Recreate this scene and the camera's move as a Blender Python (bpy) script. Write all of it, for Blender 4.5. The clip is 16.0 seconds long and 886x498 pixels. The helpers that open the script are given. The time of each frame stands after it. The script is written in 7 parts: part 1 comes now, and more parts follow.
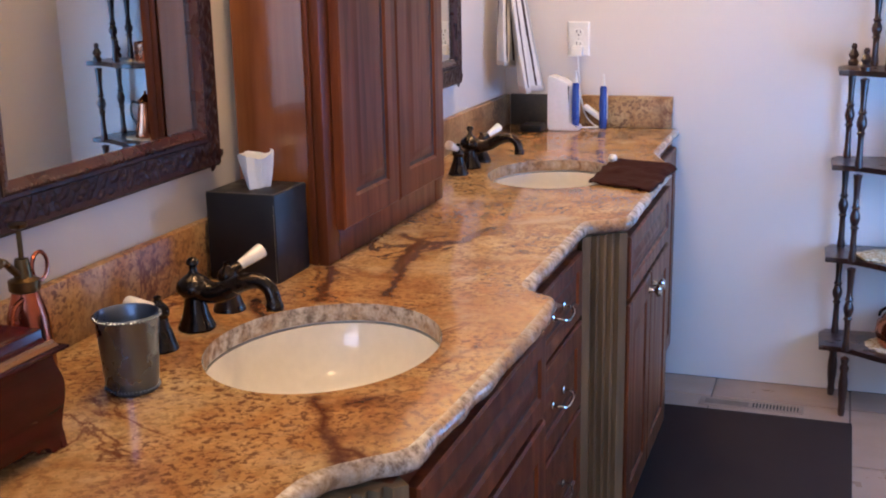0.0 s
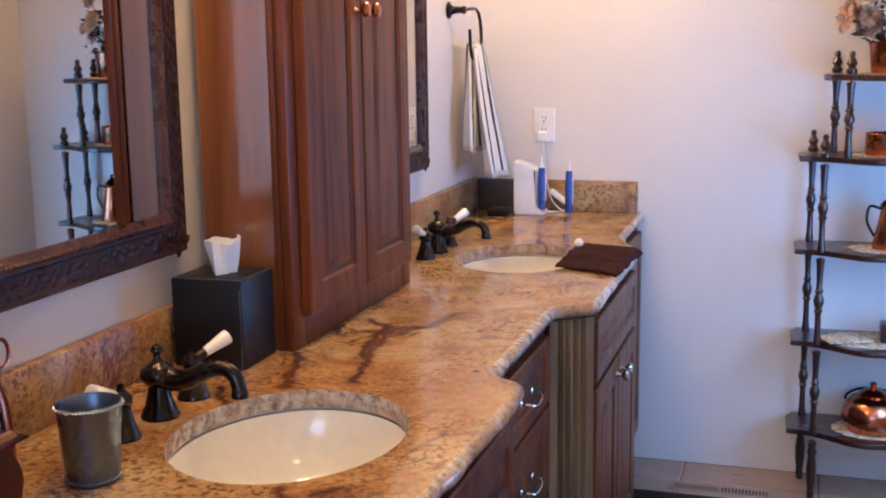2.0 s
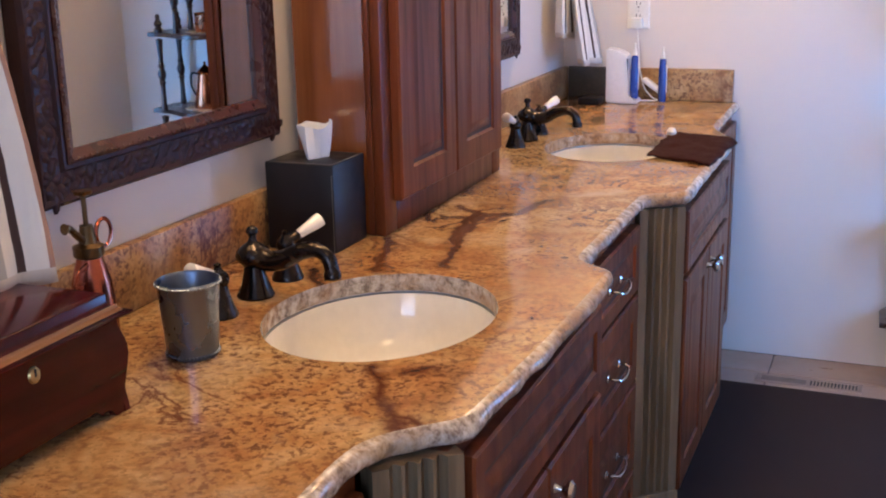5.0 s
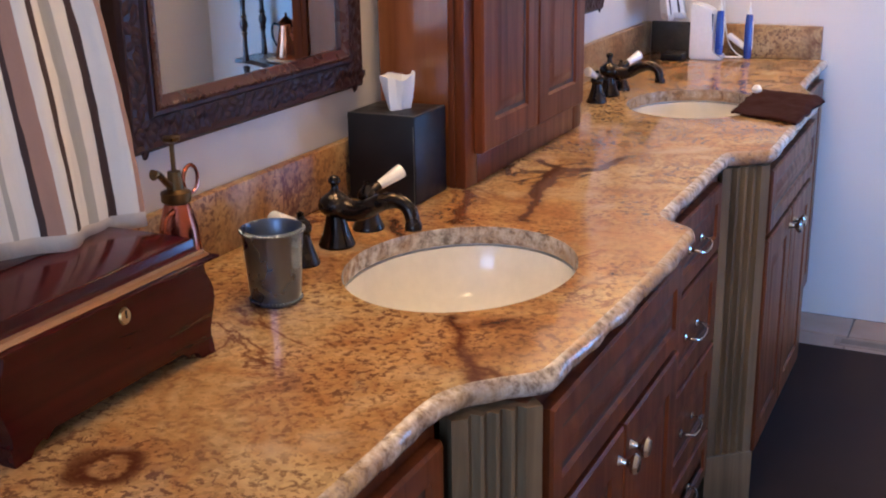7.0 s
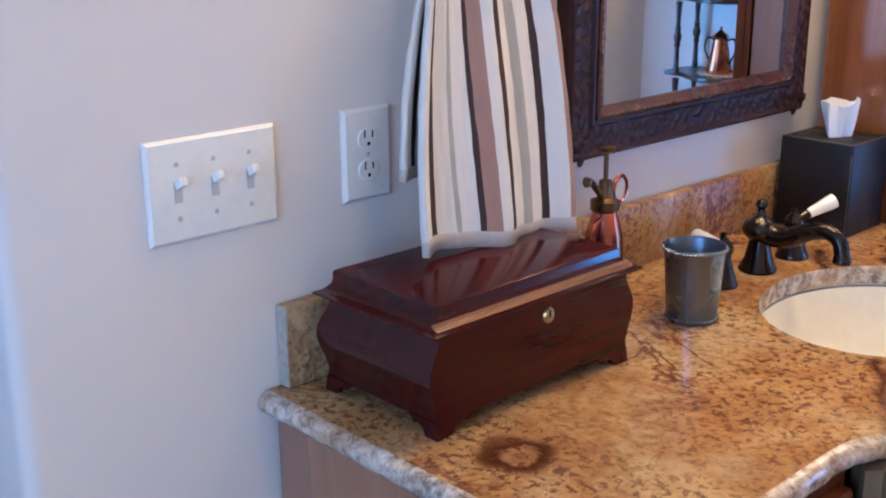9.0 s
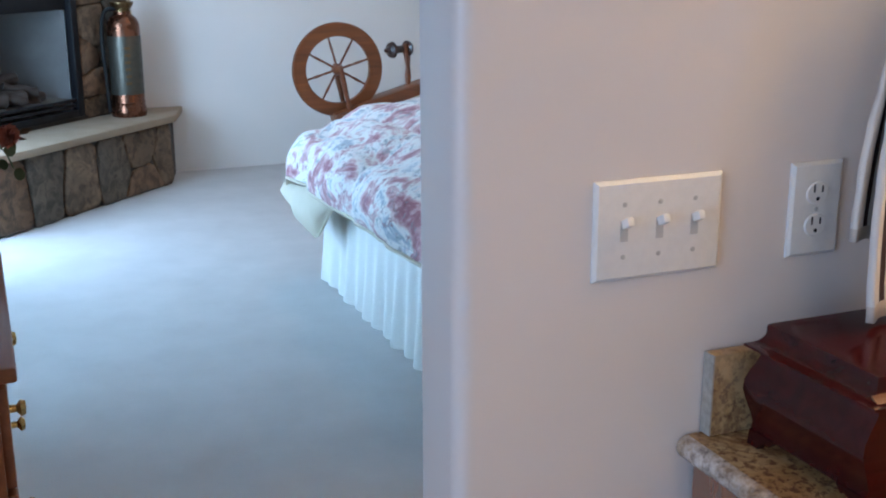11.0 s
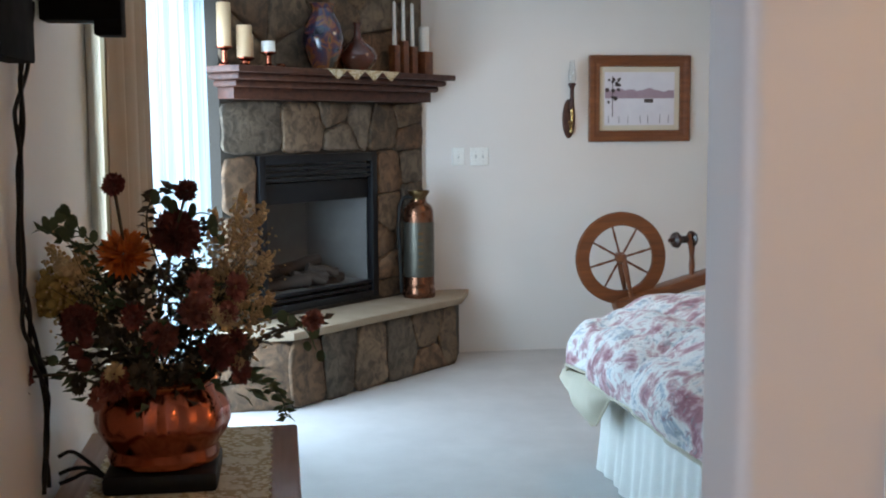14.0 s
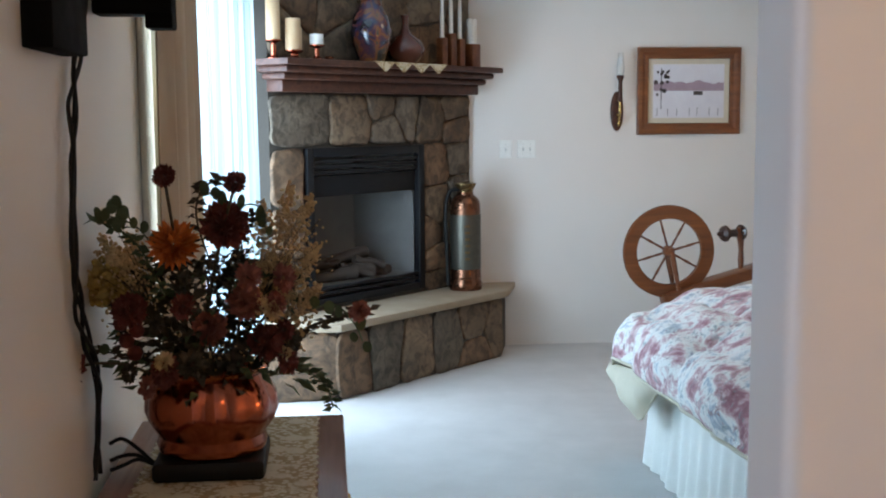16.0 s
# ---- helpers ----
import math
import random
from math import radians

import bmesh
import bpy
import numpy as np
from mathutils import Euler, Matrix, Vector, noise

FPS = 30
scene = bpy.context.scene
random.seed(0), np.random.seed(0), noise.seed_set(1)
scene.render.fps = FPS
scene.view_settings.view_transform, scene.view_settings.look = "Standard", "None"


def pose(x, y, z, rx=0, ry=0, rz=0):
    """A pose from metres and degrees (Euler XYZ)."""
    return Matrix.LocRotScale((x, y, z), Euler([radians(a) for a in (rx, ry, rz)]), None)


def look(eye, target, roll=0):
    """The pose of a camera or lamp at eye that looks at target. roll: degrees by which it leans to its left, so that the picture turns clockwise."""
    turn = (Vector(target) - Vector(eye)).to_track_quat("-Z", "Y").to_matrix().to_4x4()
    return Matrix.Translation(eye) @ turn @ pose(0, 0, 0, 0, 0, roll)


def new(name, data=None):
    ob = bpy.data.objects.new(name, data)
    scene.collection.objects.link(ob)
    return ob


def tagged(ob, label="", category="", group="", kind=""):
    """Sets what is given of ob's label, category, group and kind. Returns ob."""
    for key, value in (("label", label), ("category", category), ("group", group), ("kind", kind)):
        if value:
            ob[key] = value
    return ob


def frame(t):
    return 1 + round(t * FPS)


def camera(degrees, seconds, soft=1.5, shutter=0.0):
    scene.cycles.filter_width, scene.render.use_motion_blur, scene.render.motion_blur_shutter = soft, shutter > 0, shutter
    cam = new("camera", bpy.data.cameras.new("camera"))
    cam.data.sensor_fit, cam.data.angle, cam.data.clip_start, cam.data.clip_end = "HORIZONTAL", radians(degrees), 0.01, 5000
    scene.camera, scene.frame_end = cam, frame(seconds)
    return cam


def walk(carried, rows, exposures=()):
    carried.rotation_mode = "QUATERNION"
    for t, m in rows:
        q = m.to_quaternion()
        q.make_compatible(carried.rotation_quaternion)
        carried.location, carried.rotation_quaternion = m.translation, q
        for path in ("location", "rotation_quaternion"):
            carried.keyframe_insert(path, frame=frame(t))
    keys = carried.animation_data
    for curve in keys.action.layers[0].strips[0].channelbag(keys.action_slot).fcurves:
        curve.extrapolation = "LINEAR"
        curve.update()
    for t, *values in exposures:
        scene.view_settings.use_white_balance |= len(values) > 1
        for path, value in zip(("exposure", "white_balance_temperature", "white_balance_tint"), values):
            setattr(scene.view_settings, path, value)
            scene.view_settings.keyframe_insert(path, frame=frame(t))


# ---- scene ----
cam = camera(42.5, 16.0, soft=2.0)
PATH = [
    (0, (1.095, 0.026, 1.41), (0.449, 1.853, 0.916), -1.1),
    (0.5, (1.097, 0.027, 1.412), (0.492, 1.868, 0.918), -1.0),
    (1, (1.094, 0.031, 1.413), (0.504, 1.88, 0.932), -1.0),
    (1.5, (1.095, 0.028, 1.415), (0.5, 1.891, 0.997), -0.9),
    (2, (1.095, 0.028, 1.417), (0.496, 1.902, 1.062), -0.8),
    (2.5, (1.098, 0.023, 1.418), (0.495, 1.902, 1.094), -0.8),
    (3, (1.097, 0.024, 1.416), (0.486, 1.9, 1.094), -0.9),
    (3.5, (1.097, 0.016, 1.415), (0.4, 1.863, 1.095), -0.9),
    (4, (1.098, 0.014, 1.413), (0.363, 1.843, 1.075), -0.9),
    (4.5, (1.1, 0.012, 1.409), (0.37, 1.819, 0.96), -1.1),
    (4.7, (1.095, 0.021, 1.407), (0.368, 1.818, 0.913), -1.1),
    (6.8, (1.087, 0.014, 1.406), (0.274, 1.736, 0.794), -0.9),
    (7, (1.082, 0.013, 1.403), (0.242, 1.723, 0.794), -1.0),
    (7.5, (1.086, 0.007, 1.404), (0.125, 1.653, 0.797), -1.1),
    (8, (1.075, -0.003, 1.41), (-0.07, 1.528, 0.821), -0.8),
    (8.5, (1.069, -0.016, 1.411), (-0.249, 1.372, 0.831), -0.7),
    (9, (1.068, -0.02, 1.417), (-0.329, 1.285, 0.829), -0.4),
    (9.5, (1.058, -0.032, 1.411), (-0.451, 1.147, 0.831), -0.6),
    (10, (1.058, -0.044, 1.418), (-0.562, 0.97, 0.83), -0.4),
    (10.2, (1.056, -0.05, 1.425), (-0.597, 0.905, 0.828), -0.2),
    (12.3, (1.08, -0.07, 1.438), (-0.856, 0.313, 1.114), -0.8),
    (12.5, (1.082, -0.07, 1.44), (-0.866, 0.27, 1.137), -0.8),
    (13, (1.082, -0.085, 1.463), (-0.884, 0.198, 1.235), -0.4),
    (13.5, (1.096, -0.079, 1.463), (-0.873, 0.201, 1.248), -0.3),
    (14, (1.093, -0.08, 1.464), (-0.875, 0.202, 1.248), -0.4),
    (14.5, (1.099, -0.077, 1.466), (-0.868, 0.202, 1.24), -0.3),
    (15, (1.095, -0.076, 1.462), (-0.875, 0.195, 1.245), -0.4),
    (15.5, (1.094, -0.077, 1.46), (-0.88, 0.159, 1.24), -0.5),
    (16, (1.099, -0.079, 1.463), (-0.878, 0.121, 1.235), -0.4),
]
walk(cam, [(t, look(eye, target, roll)) for t, eye, target, roll in PATH],
     [(0.0, -0.20, 6550, 14), (6.0, -0.14, 6400, 14), (7.0, -0.14, 6300, 13), (8.0, 0.05, 5750, 9), (8.7, 0.22, 5450, 7), (10.2, 0.18, 6050, 9), (12.3, -1.0, 7500, 7), (13.2, -0.72, 7900, 10), (14.5, -0.42, 8300, 11), (16.0, -0.42, 8300, 11)])

# ---- light ----
world = bpy.data.worlds.new("sky")
scene.world = world
world.use_nodes = True
wn = world.node_tree.nodes
wn.clear()
sky = wn.new("ShaderNodeTexSky")
sky.sky_type = "NISHITA"
sky.sun_disc = False
sky.sun_elevation = radians(40)
sky.sun_rotation = radians(150)
bg = wn.new("ShaderNodeBackground")
bg.inputs["Strength"].default_value = 0.12
wout = wn.new("ShaderNodeOutputWorld")
world.node_tree.links.new(sky.outputs[0], bg.inputs[0])
world.node_tree.links.new(bg.outputs[0], wout.inputs[0])


def lamp(name, kind, m, energy, colour, size=0.1, size_y=0.1):
    data = bpy.data.lights.new(name, kind)
    data.energy, data.color = energy, colour
    if kind == "AREA":
        data.shape, data.size, data.size_y = "RECTANGLE", size, size_y
    else:
        data.shadow_soft_size = size
    ob = new(name, data)
    ob.matrix_world = m
    return ob


SKYBLUE = (0.62, 0.80, 1.0)
WARM = (1.0, 0.68, 0.36)
# the daylight of the bathroom window behind and of the bedroom's glass door
lamp("bath_window_light", "AREA", look((1.12, -1.84, 1.25), (1.12, 3.0, 0.9)), 38, (0.34, 0.56, 1.0), 1.1, 1.35)
# added blue fill for the lower far wall, no known window there
lamp("bath_side_fill_light", "AREA", look((1.86, 2.95, 0.90), (0.6, 3.55, 0.65)), 28, (0.13, 0.40, 1.0), 0.66, 0.76)
lamp("bedroom_window_light", "AREA", look((-3.47, -0.70, 1.05), (-3.47, 3.0, 0.9)), 400, (0.38, 0.63, 1.0), 2.9, 2.0)
# warm recessed ceiling lights
lamp("recessed_light", "AREA", look((0.45, 1.50, 2.425), (0.45, 1.50, 0)), 10, WARM, 0.25, 0.25)
lamp("recessed_light", "AREA", look((0.50, 2.95, 2.425), (0.50, 2.95, 0)), 4, WARM, 0.25, 0.25)
lamp("recessed_light", "AREA", look((1.25, 0.6, 2.425), (1.25, 0.6, 0)), 4, WARM, 0.25, 0.25)
# warm bulbs over the two mirrors
lamp("vanity_bulb", "POINT", pose(0.32, 3.30, 2.22), 28, WARM, 0.06)
lamp("vanity_bulb", "POINT", pose(0.24, 1.50, 2.22), 15, WARM, 0.06)
lamp("bedroom_ceiling_light", "AREA", look((-4.6, 1.7, 2.425), (-4.6, 1.7, 0)), 10, (1.0, 0.72, 0.45), 0.35, 0.35)
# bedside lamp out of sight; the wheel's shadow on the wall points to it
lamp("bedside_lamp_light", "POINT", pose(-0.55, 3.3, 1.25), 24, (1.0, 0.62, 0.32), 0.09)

# ---- helpers of the scene ----
ORIGIN = {}


def thing(name, label, category, at=(0, 0, 0), group="", kind=""):
    ob = new(name)
    ob.empty_display_size = 0.05
    ob.location = at
    ORIGIN[ob.name] = Vector(at)
    return tagged(ob, label, category, group, kind)


def link(name, bm, material, parent=None, label="", smooth=True, angle=40):
    """A bmesh in world coordinates as one mesh object, under parent if given."""
    bmesh.ops.recalc_face_normals(bm, faces=bm.faces)
    origin = ORIGIN.get(parent.name, Vector()) if parent else Vector()
    me = bpy.data.meshes.new(name)
    for v in bm.verts:
        v.co -= origin
    if smooth:
        for f in bm.faces:
            f.smooth = True
        for e in bm.edges:
            if len(e.link_faces) == 2 and e.calc_face_angle(0) > radians(angle):
                e.smooth = False
    bm.to_mesh(me)
    bm.free()
    for m in material if isinstance(material, (list, tuple)) else [material]:
        me.materials.append(m)
    ob = new(name, me)
    if parent:
        ob.parent = parent
        ORIGIN[ob.name] = origin
    if label:
        ob["label"] = label
    return ob


def part(name, bm, material, parent, label="", smooth=True, angle=40):
    return link(name, bm, material, parent, label, smooth, angle)


def solid(name, bm, material, label, category, kind="", group="", smooth=True, angle=40):
    """A thing that is one mesh; its origin at the middle of its base."""
    co = [v.co for v in bm.verts]
    at = Vector(((min(c.x for c in co) + max(c.x for c in co)) / 2, (min(c.y for c in co) + max(c.y for c in co)) / 2, min(c.z for c in co)))
    for v in bm.verts:
        v.co -= at
    ob = link(name, bm, material, None, "", smooth, angle)
    ob.location = at
    ORIGIN[ob.name] = at
    return tagged(ob, label, category, group, kind)


def box(bm, x0, x1, y0, y1, z0, z1, bevel=0.0, segs=2):
    res = bmesh.ops.create_cube(bm, size=1.0, matrix=Matrix.Translation(((x0 + x1) / 2, (y0 + y1) / 2, (z0 + z1) / 2)) @ Matrix.Diagonal((abs(x1 - x0), abs(y1 - y0), abs(z1 - z0), 1)))
    if bevel:
        edges = list({e for v in res["verts"] for e in v.link_edges})
        bmesh.ops.bevel(bm, geom=edges, offset=bevel, segments=segs, affect="EDGES", profile=0.5)
    return bm


def boxed(*a, **k):
    return box(bmesh.new(), *a, **k)


def turned(bm, m):
    bmesh.ops.transform(bm, matrix=m, verts=bm.verts)
    return bm


def lathe(profile, at=(0, 0, 0), segs=24, bm=None, m=None):
    """A turned form: profile of (radius, height)."""
    bm = bm or bmesh.new()
    m = m or Matrix.Translation(at)
    rings = []
    for r, z in profile:
        if r < 1e-5:
            rings.append([bm.verts.new(m @ Vector((0, 0, z)))])
        else:
            rings.append([bm.verts.new(m @ Vector((r * math.cos(2 * math.pi * k / segs), r * math.sin(2 * math.pi * k / segs), z))) for k in range(segs)])
    for a, b in zip(rings, rings[1:]):
        if len(a) == 1 and len(b) == 1:
            continue
        for k in range(segs):
            j = (k + 1) % segs
            if len(a) == 1:
                bm.faces.new((a[0], b[k], b[j]))
            elif len(b) == 1:
                bm.faces.new((a[k], a[j], b[0]))
            else:
                bm.faces.new((a[k], a[j], b[j], b[k]))
    return bm


def tube(points, radius, segs=8, bm=None, caps=True):
    """A round bar along points; radius a number or one for each point."""
    bm = bm or bmesh.new()
    pts = [Vector(p) for p in points]
    rad = radius if isinstance(radius, (list, tuple)) else [radius] * len(pts)
    rings, up = [], Vector((0.31, 0.17, 0.93)).normalized()
    for i, p in enumerate(pts):
        d = (pts[min(i + 1, len(pts) - 1)] - pts[max(i - 1, 0)]).normalized()
        a = d.cross(up)
        if a.length < 1e-3:
            a = d.cross(Vector((1, 0, 0)))
        a.normalize()
        b = d.cross(a).normalized()
        up = a.cross(d).normalized()
        rings.append([bm.verts.new(p + rad[i] * (math.cos(2 * math.pi * k / segs) * a + math.sin(2 * math.pi * k / segs) * b)) for k in range(segs)])
    for u, v in zip(rings, rings[1:]):
        for k in range(segs):
            bm.faces.new((u[k], u[(k + 1) % segs], v[(k + 1) % segs], v[k]))
    if caps:
        bm.faces.new(rings[0])
        bm.faces.new(rings[-1][::-1])
    return bm


def smooth_line(points, n=6):
    """Catmull-Rom points through the given ones."""
    p = [Vector(q) for q in points]
    p = [2 * p[0] - p[1]] + p + [2 * p[-1] - p[-2]]
    out = []
    for i in range(1, len(p) - 2):
        for k in range(n):
            t = k / n
            out.append(0.5 * (2 * p[i] + (p[i + 1] - p[i - 1]) * t + (2 * p[i - 1] - 5 * p[i] + 4 * p[i + 1] - p[i + 2]) * t * t + (3 * p[i] - p[i - 1] - 3 * p[i + 1] + p[i + 2]) * t ** 3))
    out.append(p[-2])
    return out


def prism(bm, outline, z0, z1, bevel=0.0, segs=2):
    """An upright prism over a plan outline of (x, y)."""
    low = [bm.verts.new((x, y, z0)) for x, y in outline]
    top = [bm.verts.new((x, y, z1)) for x, y in outline]
    n = len(outline)
    faces = [bm.faces.new(low[::-1]), bm.faces.new(top)]
    faces += [bm.faces.new((low[k], low[(k + 1) % n], top[(k + 1) % n], top[k])) for k in range(n)]
    if bevel:
        bmesh.ops.bevel(bm, geom=list({e for f in faces[:2] for e in f.edges}), offset=bevel, segments=segs, affect="EDGES", profile=0.5)
    return bm


def sweep(bm, path, profile, closed=False):
    """A moulding: profile of (out, up) along a plan path of (x, y, z); out is to the right of the way."""
    pts = [Vector(p) for p in path]
    n, rows = len(pts), []
    for i, p in enumerate(pts):
        a = pts[i - 1] if i or closed else None
        b = pts[(i + 1) % n] if i < n - 1 or closed else None
        d0 = (p - a).normalized() if a is not None else (b - p).normalized()
        d1 = (b - p).normalized() if b is not None else d0
        s0, s1 = Vector((d0.y, -d0.x, 0)), Vector((d1.y, -d1.x, 0))
        s = (s0 + s1).normalized()
        s /= max(0.3, s.dot(s0))
        rows.append([bm.verts.new(p + s * o + Vector((0, 0, u))) for o, u in profile])
    for i in range(n if closed else n - 1):
        r0, r1 = rows[i], rows[(i + 1) % n]
        for k in range(len(profile) - 1):
            bm.faces.new((r0[k], r1[k], r1[k + 1], r0[k + 1]))
    if not closed:
        bm.faces.new(rows[0])
        bm.faces.new(rows[-1][::-1])
    return bm

# ---- materials ----
def shader(name):
    m = bpy.data.materials.new(name)
    m.use_nodes = True
    t = m.node_tree
    return m, t, t.nodes["Principled BSDF"]


def add(t, kind, **inputs):
    n = t.nodes.new(kind)
    for k, v in inputs.items():
        n.inputs[k.replace("_", " ")].default_value = v
    return n


def ramp(t, source, stops):
    n = t.nodes.new("ShaderNodeValToRGB")
    while len(n.color_ramp.elements) < len(stops):
        n.color_ramp.elements.new(0.5)
    for e, (p, c) in zip(n.color_ramp.elements, stops):
        e.position, e.color = p, (*c, 1) if len(c) == 3 else c
    t.links.new(source, n.inputs[0])
    return n.outputs[0]


def coords(t, scale=(1, 1, 1), kind="Object"):
    c, m = t.nodes.new("ShaderNodeTexCoord"), t.nodes.new("ShaderNodeMapping")
    m.inputs["Scale"].default_value = scale
    t.links.new(c.outputs[kind], m.inputs[0])
    return m.outputs[0]


def world_coords(t, scale=(1, 1, 1)):
    c, m = t.nodes.new("ShaderNodeNewGeometry"), t.nodes.new("ShaderNodeMapping")
    m.inputs["Scale"].default_value = scale
    t.links.new(c.outputs["Position"], m.inputs[0])
    return m.outputs[0]


def noise_of(t, vec, scale, detail=4, rough=0.55, warp=0.0):
    n = add(t, "ShaderNodeTexNoise", Scale=scale, Detail=detail, Roughness=rough, Distortion=warp)
    t.links.new(vec, n.inputs["Vector"])
    return n.outputs[0]


def mixed(t, fac, a, b, how="MIX"):
    n = t.nodes.new("ShaderNodeMix")
    n.data_type, n.blend_type = "RGBA", how
    for sock, v in ((n.inputs[0], fac), (n.inputs[6], a), (n.inputs[7], b)):
        if isinstance(v, (int, float)):
            sock.default_value = v
        elif isinstance(v, tuple):
            sock.default_value = (*v, 1)
        else:
            t.links.new(v, sock)
    return n.outputs[2]


def bump(t, p, height, strength, distance=0.002):
    n = add(t, "ShaderNodeBump", Strength=strength, Distance=distance)
    t.links.new(height, n.inputs["Height"])
    t.links.new(n.outputs[0], p.inputs["Normal"])


def plain(name, a, b, rough=0.5, metal=0.0, scale=20, fine=180, bumpy=0.15, rvar=0.1, coat=0.0, spec=0.5, per_piece=0.0):
    """Two tones in a broad and a fine noise, with relief and uneven gloss."""
    m, t, p = shader(name)
    v = world_coords(t)
    broad, small = noise_of(t, v, scale), noise_of(t, v, fine, 3)
    col = mixed(t, broad, a, b)
    col = mixed(t, ramp(t, small, [(0.35, (0, 0, 0)), (0.65, (0.25, 0.25, 0.25))]), col, tuple(x * 0.8 for x in a))
    if per_piece:
        info = t.nodes.new("ShaderNodeObjectInfo")
        tone = ramp(t, info.outputs["Random"], [(0, (1 - per_piece,) * 3), (1, (1 + per_piece * 0.5,) * 3)])
        col = mixed(t, 1.0, col, tone, "MULTIPLY")
    t.links.new(col, p.inputs["Base Color"])
    t.links.new(ramp(t, broad, [(0.3, (max(0.02, rough - rvar),) * 3), (0.7, (min(1, rough + rvar),) * 3)]), p.inputs["Roughness"])
    p.inputs["Metallic"].default_value = metal
    p.inputs["Coat Weight"].default_value = coat
    p.inputs["Coat Roughness"].default_value = 0.12
    p.inputs["Specular IOR Level"].default_value = spec
    if bumpy:
        bump(t, p, small, bumpy, 0.004 if 'stone' in name else 0.001)
    return m


def wood(name, dark, light, axis="z", rough=0.3, coat=0.4, scale=1.0):
    """Stained wood with grain along an axis."""
    m, t, p = shader(name)
    s = {"x": (2, 30, 30), "y": (30, 2, 30), "z": (30, 30, 2)}[axis]
    v = world_coords(t, tuple(c * scale for c in s))
    grain = noise_of(t, v, 1.0, 6, 0.6, 0.6)
    blotch = noise_of(t, world_coords(t), 5, 3)
    col = ramp(t, grain, [(0.3, dark), (0.5, tuple((a + b) / 2 for a, b in zip(dark, light))), (0.72, light)])
    col = mixed(t, ramp(t, blotch, [(0.35, (0, 0, 0)), (0.7, (0.35, 0.35, 0.35))]), col, tuple(c * 0.7 for c in dark))
    t.links.new(col, p.inputs["Base Color"])
    t.links.new(ramp(t, grain, [(0.3, (rough + 0.08,) * 3), (0.7, (max(0.03, rough - 0.06),) * 3)]), p.inputs["Roughness"])
    p.inputs["Coat Weight"].default_value = coat
    p.inputs["Coat Roughness"].default_value = 0.15
    bump(t, p, grain, 0.12, 0.0008)
    return m


VEINS = (((0.464, 1.294), (0.516, 1.210), (0.558, 1.152), (0.606, 1.134)),
         ((0.558, 1.152), (0.594, 1.098)),
         ((0.286, 1.696), (0.248, 1.796), (0.213, 1.897)),
         ((0.382, 1.747), (0.348, 1.900), (0.321, 2.124), (0.384, 2.149), (0.409, 2.277)),
         ((0.172, 1.660), (0.260, 1.570)),
         ((0.518, 1.284), (0.548, 1.308)),
         ((0.338, 1.896), (0.297, 2.140)),
         ((0.321, 2.124), (0.253, 2.176)))


def near_line(t, vec, a, b):
    """The distance from the stretch between two plan points on the worktop."""
    a, b = Vector((*a, 0.854)), Vector((*b, 0.854))
    ab = b - a

    def vm(op, x, y):
        n = t.nodes.new("ShaderNodeVectorMath")
        n.operation = op
        for sock, val in zip(n.inputs, (x, y)):
            if isinstance(val, Vector):
                sock.default_value = val
            else:
                t.links.new(val, sock)
        return n

    off = vm("SUBTRACT", vec, a).outputs[0]
    along = vm("DOT_PRODUCT", off, ab / ab.length_squared).outputs["Value"]
    cl = t.nodes.new("ShaderNodeClamp")
    t.links.new(along, cl.inputs[0])
    sc = t.nodes.new("ShaderNodeVectorMath")
    sc.operation = "SCALE"
    sc.inputs[0].default_value = ab
    t.links.new(cl.outputs[0], sc.inputs["Scale"])
    return vm("DISTANCE", off, sc.outputs[0]).outputs["Value"]


